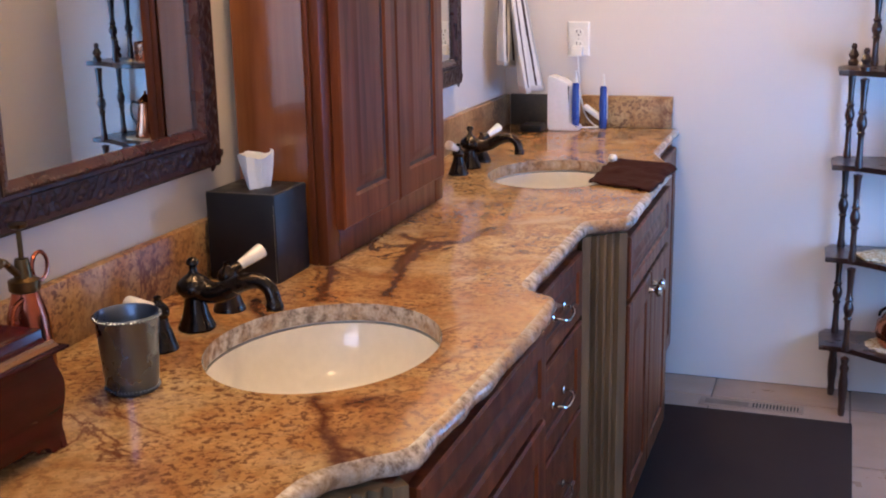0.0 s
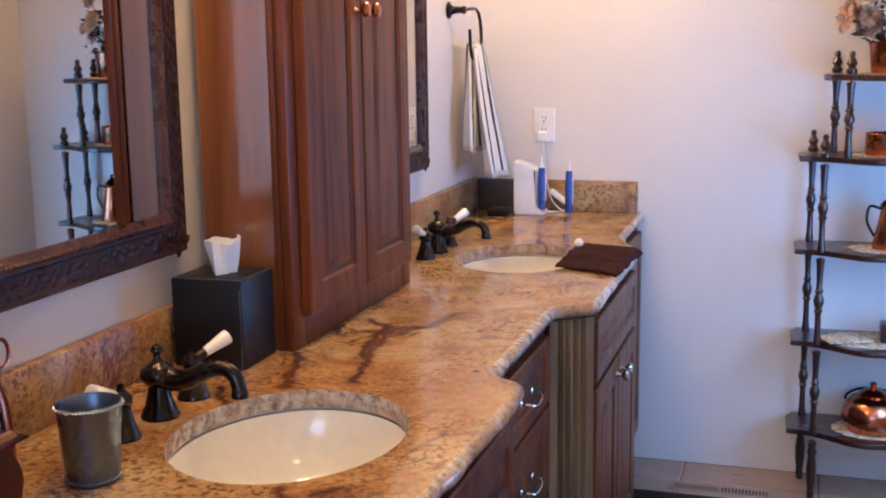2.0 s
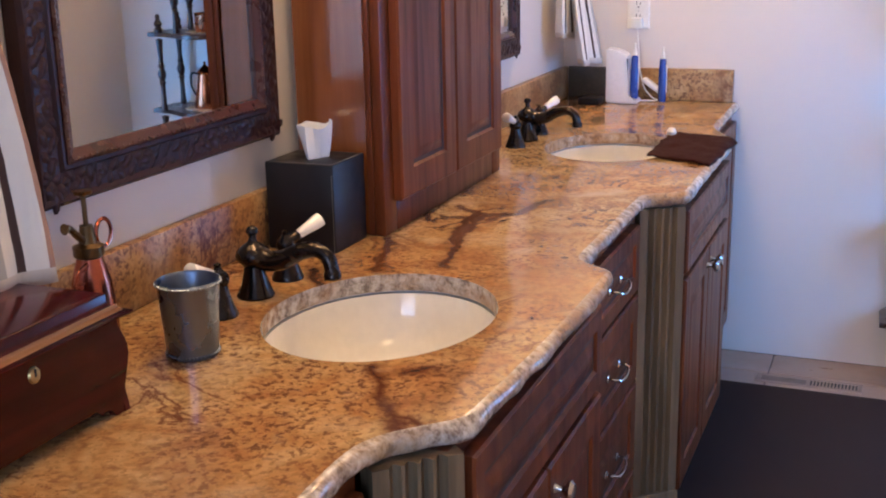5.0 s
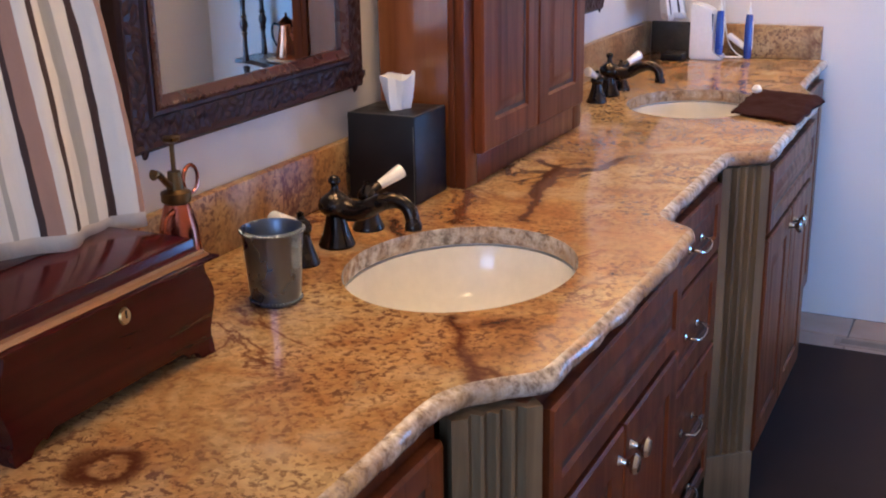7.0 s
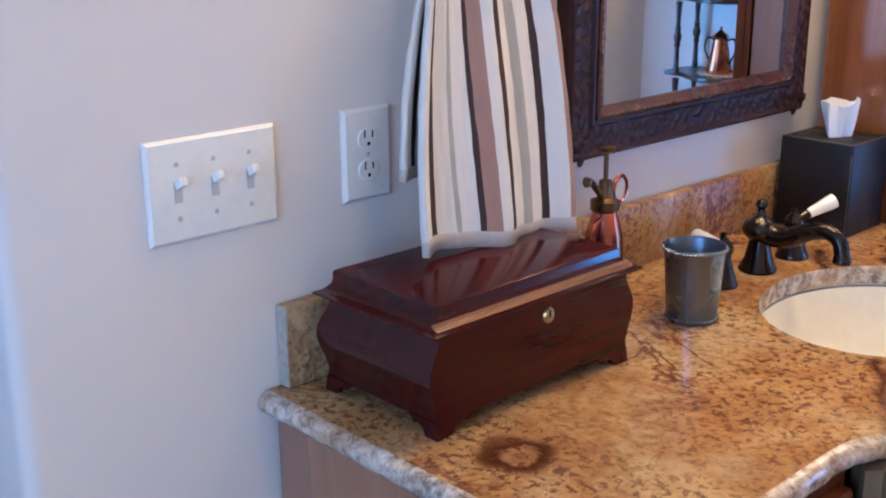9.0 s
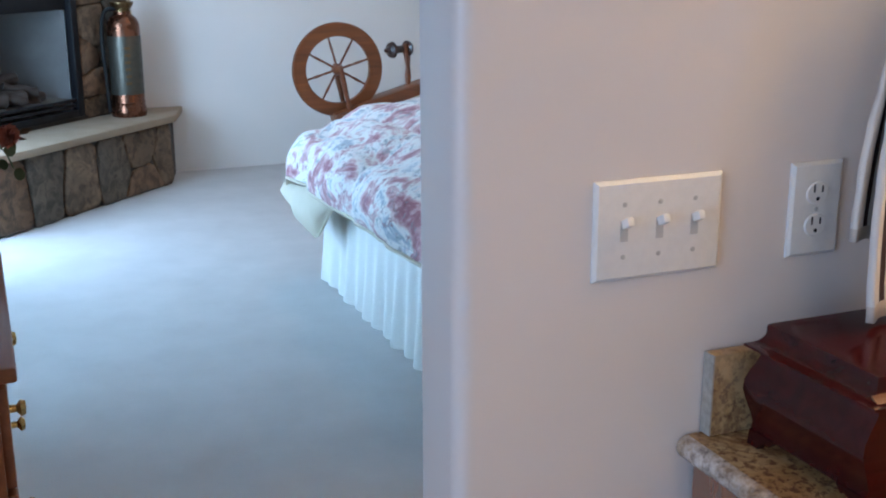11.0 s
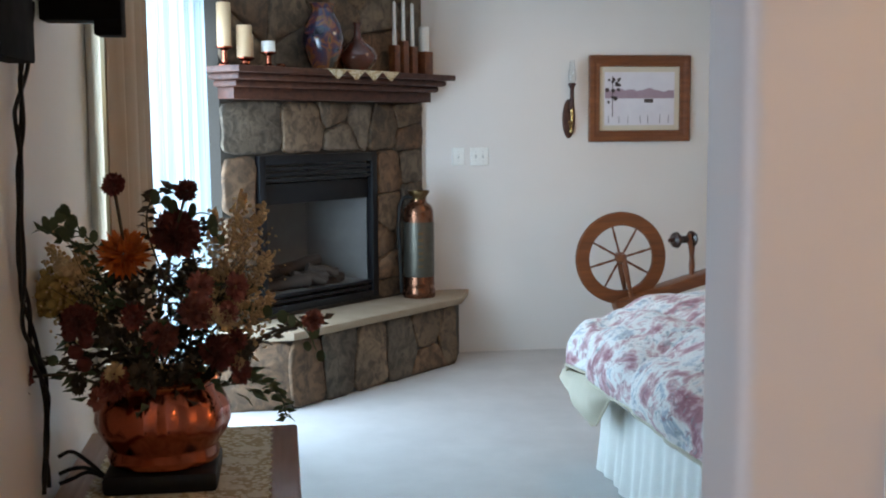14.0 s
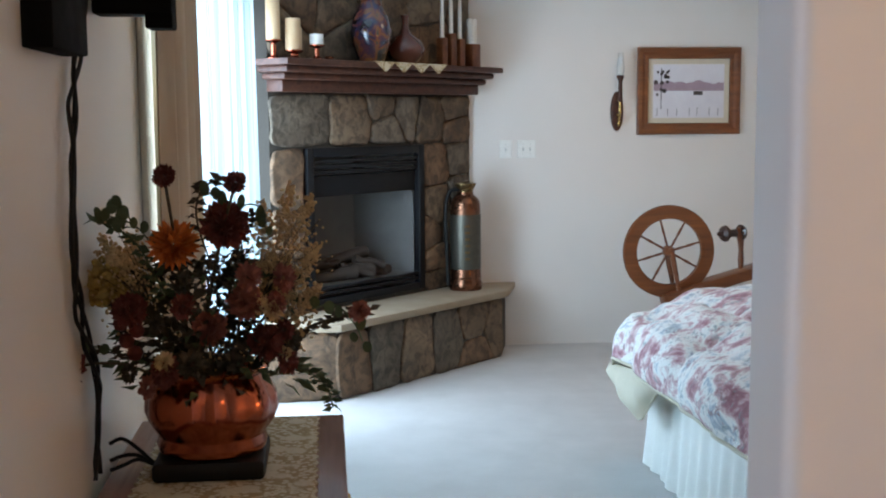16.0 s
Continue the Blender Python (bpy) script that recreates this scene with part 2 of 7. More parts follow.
def granite(name, edge=False, dull=0.0):
    m, t, p = shader(name)
    v = world_coords(t)
    n1 = noise_of(t, v, 9, 5, 0.6, 0.8)
    base = ramp(t, n1, [(0.25, (0.22, 0.10, 0.045)), (0.42, (0.35, 0.20, 0.085)), (0.58, (0.45, 0.30, 0.145)), (0.8, (0.53, 0.41, 0.24))])
    vor = add(t, "ShaderNodeTexVoronoi", Scale=140.0)
    t.links.new(v, vor.inputs["Vector"])
    grains = ramp(t, vor.outputs["Color"], [(0.0, (0.55, 0.5, 0.45)), (0.5, (0.95, 0.92, 0.88)), (1.0, (1.2, 1.15, 1.05))])
    col = mixed(t, 0.6, base, grains, "MULTIPLY")
    speck = noise_of(t, v, 88, 5, 0.68, 0.3)
    patch = noise_of(t, v, 5, 3)
    gate = mixed(t, 1.0, ramp(t, speck, [(0.515, (0, 0, 0)), (0.575, (0.80, 0.80, 0.80))]), ramp(t, patch, [(0.38, (0.35, 0.35, 0.35)), (0.58, (1, 1, 1))]), "MULTIPLY")
    col = mixed(t, gate, col, (0.095, 0.038, 0.024))
    wav = noise_of(t, v, 3.2, 7, 0.62, 1.4)
    vein = ramp(t, wav, [(0.470, (0, 0, 0)), (0.492, (0.8, 0.8, 0.8)), (0.503, (0.8, 0.8, 0.8)), (0.520, (0, 0, 0))])
    where = noise_of(t, v, 2.1, 2)
    vein = mixed(t, 1.0, vein, ramp(t, where, [(0.50, (0, 0, 0)), (0.60, (1, 1, 1))]), "MULTIPLY")
    col = mixed(t, vein, col, (0.10, 0.022, 0.010))
    zone = ramp(t, noise_of(t, v, 2.6, 4, 0.6, 0.8), [(0.44, (0, 0, 0)), (0.60, (0.75, 0.75, 0.75))])
    col = mixed(t, zone, col, mixed(t, 1.0, col, (0.96, 0.76, 0.62), "MULTIPLY"))
    light = ramp(t, noise_of(t, v, 7, 4, 0.6), [(0.56, (0, 0, 0)), (0.7, (0.55, 0.55, 0.55))])
    col = mixed(t, light, col, (0.50, 0.36, 0.22))
    wn = add(t, "ShaderNodeTexNoise", Scale=14.0, Detail=5.0, Roughness=0.65)
    t.links.new(v, wn.inputs["Vector"])
    shift = t.nodes.new("ShaderNodeVectorMath")
    shift.operation = "MULTIPLY_ADD"
    shift.inputs[1].default_value = (0.07, 0.07, 0.0)
    t.links.new(wn.outputs["Color"], shift.inputs[0])
    t.links.new(v, shift.inputs[2])
    moved = t.nodes.new("ShaderNodeVectorMath")
    moved.operation = "SUBTRACT"
    moved.inputs[1].default_value = (0.035, 0.035, 0.0)
    t.links.new(shift.outputs[0], moved.inputs[0])
    near = None
    for line in VEINS:
        for a, b in zip(line, line[1:]):
            d = near_line(t, moved.outputs[0], a, b)
            if near is None:
                near = d
            else:
                mn = t.nodes.new("ShaderNodeMath")
                mn.operation = "MINIMUM"
                t.links.new(near, mn.inputs[0])
                t.links.new(d, mn.inputs[1])
                near = mn.outputs[0]
    col = mixed(t, ramp(t, near, [(0.0, (0.95, 0.95, 0.95)), (0.006, (0.8, 0.8, 0.8)), (0.012, (0.25, 0.25, 0.25)), (0.022, (0, 0, 0))]), col, (0.075, 0.018, 0.010))
    knot = t.nodes.new("ShaderNodeVectorMath")
    knot.operation = "DISTANCE"
    knot.inputs[1].default_value = (0.326, 0.778, 0.854)
    t.links.new(v, knot.inputs[0])
    wob = add(t, "ShaderNodeMath")
    wob.operation = "MULTIPLY_ADD"
    wob.inputs[1].default_value = 0.05
    t.links.new(noise_of(t, v, 22, 4), wob.inputs[0])
    t.links.new(knot.outputs["Value"], wob.inputs[2])
    col = mixed(t, ramp(t, wob.outputs[0], [(0.028, (0.5, 0.5, 0.5)), (0.040, (0.2, 0.2, 0.2)), (0.050, (1, 1, 1)), (0.060, (0.8, 0.8, 0.8)), (0.074, (0, 0, 0))]), col, (0.065, 0.016, 0.008))
    if edge:
        flecks = ramp(t, noise_of(t, v, 60, 5, 0.7), [(0.38, (0.18, 0.15, 0.13)), (0.52, (0.50, 0.45, 0.40)), (0.66, (0.72, 0.69, 0.65))])
        col = mixed(t, ramp(t, noise_of(t, v, 8, 3), [(0.40, (0.25, 0.25, 0.25)), (0.62, (0.95, 0.95, 0.95))]), col, flecks)
    t.links.new(col, p.inputs["Base Color"])
    t.links.new(ramp(t, speck, [(0.3, (0.09 + dull,) * 3), (0.7, (0.16 + dull,) * 3)]), p.inputs["Roughness"])
    p.inputs["Specular IOR Level"].default_value = 0.38
    bump(t, p, speck, 0.03, 0.0004)
    return m


def wall_paint(name, colour):
    m, t, p = shader(name)
    v = world_coords(t)
    fine, broad = noise_of(t, v, 190, 3), noise_of(t, v, 1.3, 3)
    col = mixed(t, ramp(t, broad, [(0.3, (0, 0, 0)), (0.7, (1, 1, 1))]), colour, tuple(c * 0.94 for c in colour))
    t.links.new(col, p.inputs["Base Color"])
    p.inputs["Roughness"].default_value = 0.42
    bump(t, p, noise_of(t, v, 60, 4, 0.6), 0.06, 0.0012)
    return m


M_WALL = wall_paint("wall_paint", (0.72, 0.67, 0.62))
M_CEIL = wall_paint("ceiling_paint", (0.80, 0.79, 0.77))
M_GRANITE = granite("granite")
M_GRANITE_EDGE = granite("granite_edge", True)
M_GRANITE_UP = granite("granite_upstand", False, 0.25)
M_UPSTAND_DARK = plain("dark_upstand", (0.045, 0.055, 0.055), (0.11, 0.10, 0.085), 0.14, 0, 22, 120, 0.03, 0.04)
M_GRANITE_CUT = plain("cut_granite", (0.55, 0.50, 0.42), (0.20, 0.17, 0.14), 0.5, 0, 110, 300, 0.3)
M_CHERRY = wood("cherry_wood", (0.070, 0.015, 0.005), (0.22, 0.060, 0.019), "z", 0.36, 0.04)
M_CHERRY_SIDE = wood("cherry_veneer", (0.17, 0.052, 0.016), (0.32, 0.11, 0.036), "z", 0.17, 0.6, 0.6)
M_CHERRY_H = wood("cherry_wood_cross", (0.060, 0.013, 0.005), (0.18, 0.048, 0.018), "y", 0.34, 0.12)
for _k, _v in (("Coat IOR", 1.75), ("Coat Roughness", 0.10), ("Coat Weight", 0.9), ("Specular IOR Level", 1.0)):
    M_CHERRY_SIDE.node_tree.nodes["Principled BSDF"].inputs[_k].default_value = _v
M_CHERRY.node_tree.nodes["Principled BSDF"].inputs["Specular IOR Level"].default_value = 0.25
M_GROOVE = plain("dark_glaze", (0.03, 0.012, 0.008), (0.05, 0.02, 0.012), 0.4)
M_PILASTER = wood("pilaster_wood", (0.10, 0.068, 0.036), (0.27, 0.185, 0.105), "z", 0.4, 0.1)
M_PORCELAIN = plain("porcelain", (0.83, 0.80, 0.74), (0.80, 0.77, 0.71), 0.07, 0, 4, 60, 0.0, 0.02, 0.6)
M_BRONZE = plain("oil_rubbed_bronze", (0.028, 0.024, 0.023), (0.05, 0.037, 0.030), 0.24, 0.9, 25, 140, 0.05)
M_PEWTER = plain("pewter", (0.20, 0.25, 0.33), (0.11, 0.14, 0.195), 0.28, 0.95, 14, 220, 0.1, 0.1)
M_CHROME = plain("polished_nickel", (0.62, 0.60, 0.57), (0.55, 0.53, 0.50), 0.16, 1.0, 20, 100, 0.02, 0.05)
M_WHITE = plain("white_plastic", (0.80, 0.79, 0.74), (0.77, 0.76, 0.71), 0.35, 0, 6, 90, 0.03)
M_BLACK = plain("black_plastic", (0.006, 0.006, 0.006), (0.011, 0.011, 0.011), 0.5, 0, 10, 120, 0.05, 0.1, 0.0, 0.2)
M_LEATHER = plain("black_leather", (0.008, 0.008, 0.010), (0.015, 0.015, 0.018), 0.42, 0, 30, 420, 0.35, 0.1, 0.0, 0.3)
M_MAHOGANY = wood("lacquered_mahogany", (0.026, 0.0025, 0.003), (0.060, 0.005, 0.005), "y", 0.11, 0.0)
M_MAHOGANY.node_tree.nodes["Principled BSDF"].inputs["Specular IOR Level"].default_value = 0.28
M_MAHOGANY.node_tree.nodes["Bump"].inputs["Strength"].default_value = 0.015
M_DARKFRAME = plain("dark_carved_frame", (0.018, 0.006, 0.006), (0.048, 0.015, 0.013), 0.44, 0.0, 45, 200, 0.4, 0.12, 0.1)
M_DARKFRAME.node_tree.nodes["Principled BSDF"].inputs["Specular IOR Level"].default_value = 0.22
M_REDWOOD = plain("red_brown_lip", (0.040, 0.009, 0.007), (0.070, 0.017, 0.012), 0.3, 0.0, 20, 160, 0.1, 0.1, 0.3)
M_COPPER = plain("copper", (0.62, 0.22, 0.11), (0.45, 0.14, 0.07), 0.22, 1.0, 9, 120, 0.06, 0.1)
M_COPPER_DARK = plain("aged_copper", (0.36, 0.095, 0.056), (0.48, 0.14, 0.082), 0.18, 1.0, 12, 130, 0.08, 0.1)
M_BRASS = plain("brass", (0.66, 0.44, 0.17), (0.50, 0.32, 0.12), 0.25, 1.0, 15, 130, 0.05)
M_RUG = plain("dark_rug", (0.024, 0.016, 0.014), (0.042, 0.027, 0.022), 0.95, 0, 8, 600, 0.8, 0.04, 0.0, 0.1)
M_CARPET = plain("pale_carpet", (0.57, 0.54, 0.515), (0.43, 0.405, 0.385), 0.95, 0, 4.5, 170, 1.0)
M_TILE = plain("floor_tile", (0.36, 0.25, 0.18), (0.26, 0.17, 0.12), 0.35, 0, 6, 60, 0.2, 0.1, 0.1, 0.5, 0.15)
M_GROUT = plain("grout", (0.20, 0.16, 0.13), (0.15, 0.12, 0.10), 0.9, 0, 20, 200, 0.4)
M_MORTAR = plain("mortar", (0.045, 0.036, 0.028), (0.065, 0.053, 0.042), 0.95, 0, 20, 130, 0.8)
M_SLAB = plain("sandstone_slab", (0.35, 0.265, 0.185), (0.27, 0.20, 0.135), 0.8, 0, 9, 90, 0.5)
M_MANTEL = wood("mantel_wood", (0.032, 0.007, 0.003), (0.090, 0.023, 0.008), "x", 0.58, 0.0)
M_OAK = wood("golden_brown_wood", (0.11, 0.029, 0.009), (0.24, 0.072, 0.021), "y", 0.38, 0.12)
M_OAKX = wood("dresser_wood", (0.17, 0.055, 0.020), (0.30, 0.11, 0.042), "x", 0.34, 0.15)
M_SPINDLE = wood("dark_spindle_wood", (0.018, 0.006, 0.004), (0.055, 0.017, 0.009), "z", 0.30, 0.3)
# golden brown tone for the reflection painted on the jewellery box lid
M_LID_GLEAM = wood("golden_lid_gleam", (0.09, 0.032, 0.014), (0.24, 0.105, 0.045), "y", 0.18, 0.6)
M_DULL = plain("dull_brass", (0.20, 0.125, 0.055), (0.13, 0.08, 0.04), 0.32, 1.0, 18, 130, 0.08)


def lace(name):
    m, t, p = shader(name)
    v = world_coords(t)
    vor = add(t, "ShaderNodeTexVoronoi", Scale=85.0)
    t.links.new(v, vor.inputs["Vector"])
    big = add(t, "ShaderNodeTexVoronoi", Scale=16.0)
    t.links.new(v, big.inputs["Vector"])
    holes = mixed(t, 1.0, ramp(t, vor.outputs["Distance"], [(0.42, (0, 0, 0)), (0.58, (1, 1, 1))]), ramp(t, big.outputs["Distance"], [(0.30, (0, 0, 0)), (0.45, (1, 1, 1))]), "MULTIPLY")
    col = mixed(t, noise_of(t, v, 30, 3), (0.66, 0.59, 0.44), (0.55, 0.48, 0.34))
    t.links.new(mixed(t, holes, col, (0.38, 0.28, 0.15)), p.inputs["Base Color"])
    p.inputs["Roughness"].default_value = 0.95
    bump(t, p, vor.outputs["Distance"], 0.6, 0.002)
    return m


M_LACE = lace("cream_lace")

M_MIRROR, _t, _p = shader("mirror_glass")
_p.inputs["Base Color"].default_value = (0.60, 0.565, 0.50, 1)
_p.inputs["Metallic"].default_value = 1.0
_p.inputs["Roughness"].default_value = 0.012

# ---- the rooms ----
ZC = 0.854   # counter top
YN = 3.80    # far wall of the bathroom
XE = 1.80    # wall opposite the vanity
XF = -6.09   # far wall of the bedroom
YL = -0.55   # glass-door wall of the bedroom
HC = 2.44


def wall(name, label, *boxes):
    bm = bmesh.new()
    for b in boxes:
        box(bm, *b)
    return solid(name, bm, M_WALL, label, "wall", "structure", smooth=False)


# vanity wall with a rounded end at the way to the bedroom
bm = bmesh.new()
out = [(0.0, 3.92), (-0.12, 3.92), (-0.12, 0.42)]
for k in range(7):
    a = math.pi + k * math.pi / 12
    out.append((-0.10 + 0.02 * math.cos(a), 0.405 + 0.02 * math.sin(a) + 0.0))
for k in range(7):
    a = 1.5 * math.pi + k * math.pi / 12
    out.append((-0.02 + 0.02 * math.cos(a), 0.405 + 0.02 * math.sin(a)))
prism(bm, out, 0, HC)
solid("wall_west", bm, M_WALL, "plain painted wall with a rounded corner behind the vanity", "wall", "structure")
wall("wall_west_return", "plain painted wall beside the passage to the bedroom", (-0.12, 0.0, -1.92, YL, 0, HC), (-0.12, 0.0, YL, 0.385, 2.15, HC))
wall("wall_north", "plain painted bathroom wall behind the plant stand", (0.0, XE + 0.12, YN, YN + 0.12, 0, HC))
# the gap at y 2.60 to 3.30 is invented to admit the blue fill
wall("wall_east", "plain painted wall facing the mirrors", (XE, XE + 0.12, -1.92, 2.60, 0, HC), (XE, XE + 0.12, 3.30, YN, 0, HC), (XE, XE + 0.12, 2.60, 3.30, 0, 0.50), (XE, XE + 0.12, 2.60, 3.30, 1.30, HC))
wall("wall_south", "plain painted wall with a window", (0.0, 0.55, -1.92, -1.80, 0, HC), (1.70, XE, -1.92, -1.80, 0, HC), (0.55, 1.70, -1.92, -1.80, 0, 0.55), (0.55, 1.70, -1.92, -1.80, 1.95, HC))
wall("wall_bedroom_far", "plain painted bedroom wall behind the spinning wheel", (XF - 0.12, XF, YL - 0.12, 3.92, 0, HC))
wall("wall_bedroom_side", "plain painted bedroom wall", (XF, -0.12, 3.80, 3.92, 0, HC))
wall("wall_bedroom_glass_door", "painted bedroom wall with a wide glass door opening", (-2.0, -0.12, YL - 0.12, YL, 0, HC), (XF, -4.95, YL - 0.12, YL, 0, HC), (-4.95, -2.0, YL - 0.12, YL, 2.08, HC))
solid("ceiling", boxed(XF - 0.12, XE + 0.12, -1.92, 3.92, HC, HC + 0.1), M_CEIL, "plain white ceiling", "ceiling", "structure", smooth=False)
solid("carpet", boxed(XF, -0.06, YL, 3.80, -0.06, 0.0), M_CARPET, "pale beige wall-to-wall carpet", "carpet", "structure", smooth=False)
floor = solid("floor", boxed(-0.06, XE, -1.80, YN, -0.06, -0.004), M_GROUT, "brown ceramic tile floor with dark grout", "floor", "structure", smooth=False)

# glass door: casing, frame, rails, panes
door = thing("door_1", "white framed sliding glass door behind sheer curtains", "glass door", (-3.47, YL - 0.05, 0), kind="structure")
bm = bmesh.new()
for x0, x1, z0, z1 in ((-2.0, -1.86, 0, 2.20), (-5.02, -4.95, 0, 2.20), (-4.95, -2.0, 2.08, 2.20)):
    box(bm, x0, x1, YL + 0.002, YL + 0.018, z0, z1, 0.004)
part("casing", bm, M_WHITE, door)
bm = bmesh.new()
for x0, x1, z0, z1 in ((-2.06, -2.0, 0, 2.08), (-3.52, -3.44, 0, 2.08), (-4.95, -4.89, 0, 2.08), (-4.95, -2.0, 2.0, 2.08), (-4.95, -2.0, 0, 0.08)):
    box(bm, x0, x1, YL - 0.09, YL - 0.04, z0, z1, 0.004)
part("frame", bm, M_WHITE, door)

# ---- vanity ----
def panel(bm, o, u, v, n, w, h, rings):
    """A framed front on the plane at o: rings of (inset, height over the plane), the last one filled."""
    o, u, v, n = Vector(o), Vector(u), Vector(v), Vector(n)
    loops = []
    for i, d in rings:
        loops.append([bm.verts.new(o + u * a + v * b + n * d) for a, b in ((i, i), (w - i, i), (w - i, h - i), (i, h - i))])
    for a, b in zip(loops, loops[1:]):
        for k in range(4):
            bm.faces.new((a[k], a[(k + 1) % 4], b[(k + 1) % 4], b[k]))
    bm.faces.new(loops[-1])
    return bm


def groove(bm, o, u, v, n, w, h, inset, width, d):
    o, u, v, n = Vector(o), Vector(u), Vector(v), Vector(n)
    a = [bm.verts.new(o + u * p + v * q + n * d) for p, q in ((inset, inset), (w - inset, inset), (w - inset, h - inset), (inset, h - inset))]
    i2 = inset + width
    b = [bm.verts.new(o + u * p + v * q + n * d) for p, q in ((i2, i2), (w - i2, i2), (w - i2, h - i2), (i2, h - i2))]
    for k in range(4):
        bm.faces.new((a[k], a[(k + 1) % 4], b[(k + 1) % 4], b[k]))
    return bm


def front(name, parent, x, y0, y1, z0, z1, stile=0.045, thick=0.019, mat=None):
    """A raised-panel door or drawer front facing +x on the plane x."""
    w, h = y1 - y0, z1 - z0
    s = min(stile, h * 0.24)
    o, u, v, n = (x, y0, z0), (0, 1, 0), (0, 0, 1), (1, 0, 0)
    bm = panel(bmesh.new(), o, u, v, n, w, h, [(0, 0), (0, thick - 0.004), (0.004, thick), (s, thick), (s + 0.006, thick - 0.007), (s + 0.012, thick - 0.007), (s + 0.030, thick - 0.001), (s + 0.036, thick - 0.001)])
    ob = part(name, bm, mat or M_CHERRY, parent, angle=25)
    part("glaze_line", groove(bmesh.new(), o, u, v, n, w, h, s + 0.004, 0.009, thick - 0.0055), M_GROOVE, ob, "dark glazed groove round the panel")
    return ob


def knob(parent, x, y, z, mat=None):
    m = Matrix.Translation((x, y, z)) @ Matrix.Rotation(radians(90), 4, "Y")
    return part("knob", lathe([(0.0, 0.0), (0.008, 0.0), (0.006, 0.004), (0.005, 0.012), (0.008, 0.016), (0.0145, 0.020), (0.016, 0.025), (0.012, 0.030), (0.0, 0.032)], segs=16, m=m), mat or M_CHROME, parent, "polished nickel knob")


def pull(parent, x, y, z):
    pts = smooth_line([(x, y - 0.045, z + 0.004), (x + 0.016, y - 0.045, z + 0.004), (x + 0.026, y - 0.030, z - 0.002), (x + 0.028, y, z - 0.005), (x + 0.026, y + 0.030, z - 0.002), (x + 0.016, y + 0.045, z + 0.004), (x, y + 0.045, z + 0.004)], 5)
    bm = tube(pts, 0.0027, 8)
    for s in (-1, 1):
        lathe([(0.009, 0.0), (0.009, 0.003), (0.005, 0.005)], segs=12, bm=bm, m=Matrix.Translation((x, y + s * 0.045, z + 0.004)) @ Matrix.Rotation(radians(90), 4, "Y"))
    return part("pull", bm, M_CHROME, parent, "slim nickel bail pull")


def cabinet(label, y0, y1, xf, at_z=0.10):
    ob = thing("vanity_cabinet", label, "cabinet", ((xf) / 2, (y0 + y1) / 2, 0), "vanity cabinets")
    bm = boxed(xf - 0.018, xf, y0, y1, at_z, ZC - 0.034, 0.001, 1)
    for ya, yb in ((y0, y0 + 0.016), (y1 - 0.016, y1)):
        box(bm, 0.004, xf - 0.018, ya, yb, at_z, ZC - 0.034)
    box(bm, 0.004, xf - 0.018, y0 + 0.016, y1 - 0.016, at_z, at_z + 0.016)
    part("body", bm, M_CHERRY, ob)
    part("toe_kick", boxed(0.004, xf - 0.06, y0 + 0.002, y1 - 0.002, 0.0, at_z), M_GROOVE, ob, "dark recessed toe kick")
    return ob


def pilaster(parent, p0, p1):
    """A fluted post on the slanted corner between two plan points, from the floor to the counter."""
    a, b = Vector((*p0, 0)), Vector((*p1, 0))
    u = (b - a).normalized()
    n = Vector((u.y, -u.x, 0))
    w = (b - a).length
    outline = []
    flutes = 4
    m0 = 0.16 * w
    step = (w - 2 * m0) / flutes
    outline.append(a)
    outline.append(a + n * 0.012)
    for k in range(flutes):
        s = m0 + k * step
        for f, d in ((0.12, 0.012), (0.25, 0.006), (0.5, 0.002), (0.75, 0.006), (0.88, 0.012)):
            outline.append(a + u * (s + f * step) + n * d)
    outline += [b + n * 0.012, b, b - n * 0.03, a - n * 0.03]
    bm = prism(bmesh.new(), [(q.x, q.y) for q in outline], 0.14, ZC - 0.034)
    ob = part("pilaster", bm, M_PILASTER, parent, "fluted corner post", angle=60)
    for z0, z1 in ((0.0, 0.14),):
        q = [a + n * 0.016 - u * 0.003, b + n * 0.016 + u * 0.003, b - n * 0.03, a - n * 0.03]
        part("plinth_block", prism(bmesh.new(), [(c.x, c.y) for c in q], z0, z1, 0.003), M_PILASTER, ob)
    return ob


# end cabinet nearest the passage
c = cabinet("cherry-stained vanity end cabinet with drawers", 0.70, 1.075, 0.545)
part("side_panel", panel(bmesh.new(), (0.545, 0.70, 0.10), (-1, 0, 0), (0, 0, 1), (0, -1, 0), 0.54, ZC - 0.136, [(0, 0), (0, 0.004), (0.003, 0.006)]), M_CHERRY_SIDE, c, "plain veneered cabinet end")
for z0, z1 in ((0.655, 0.80), (0.45, 0.645), (0.12, 0.44)):
    d = front("drawer_front", c, 0.546, 0.715, 1.06, z0, z1)
    pull(d, 0.565, 0.89, (z0 + z1) / 2)

# first basin cabinet
c = cabinet("cherry-stained vanity cabinet under the first basin", 1.15, 1.835, 0.630)
pilaster(c, (0.560, 1.080), (0.640, 1.162))
front("drawer_front", c, 0.631, 1.185, 1.80, 0.655, 0.80)
for y0, y1, ky in ((1.185, 1.490, 1.465), (1.496, 1.80, 1.522)):
    d = front("cabinet_door", c, 0.631, y0, y1, 0.12, 0.640, 0.055)
    knob(d, 0.650, ky, 0.595)
# drawers below the tower
c = cabinet("cherry-stained vanity drawer cabinet below the tower", 1.84, 2.385, 0.572)
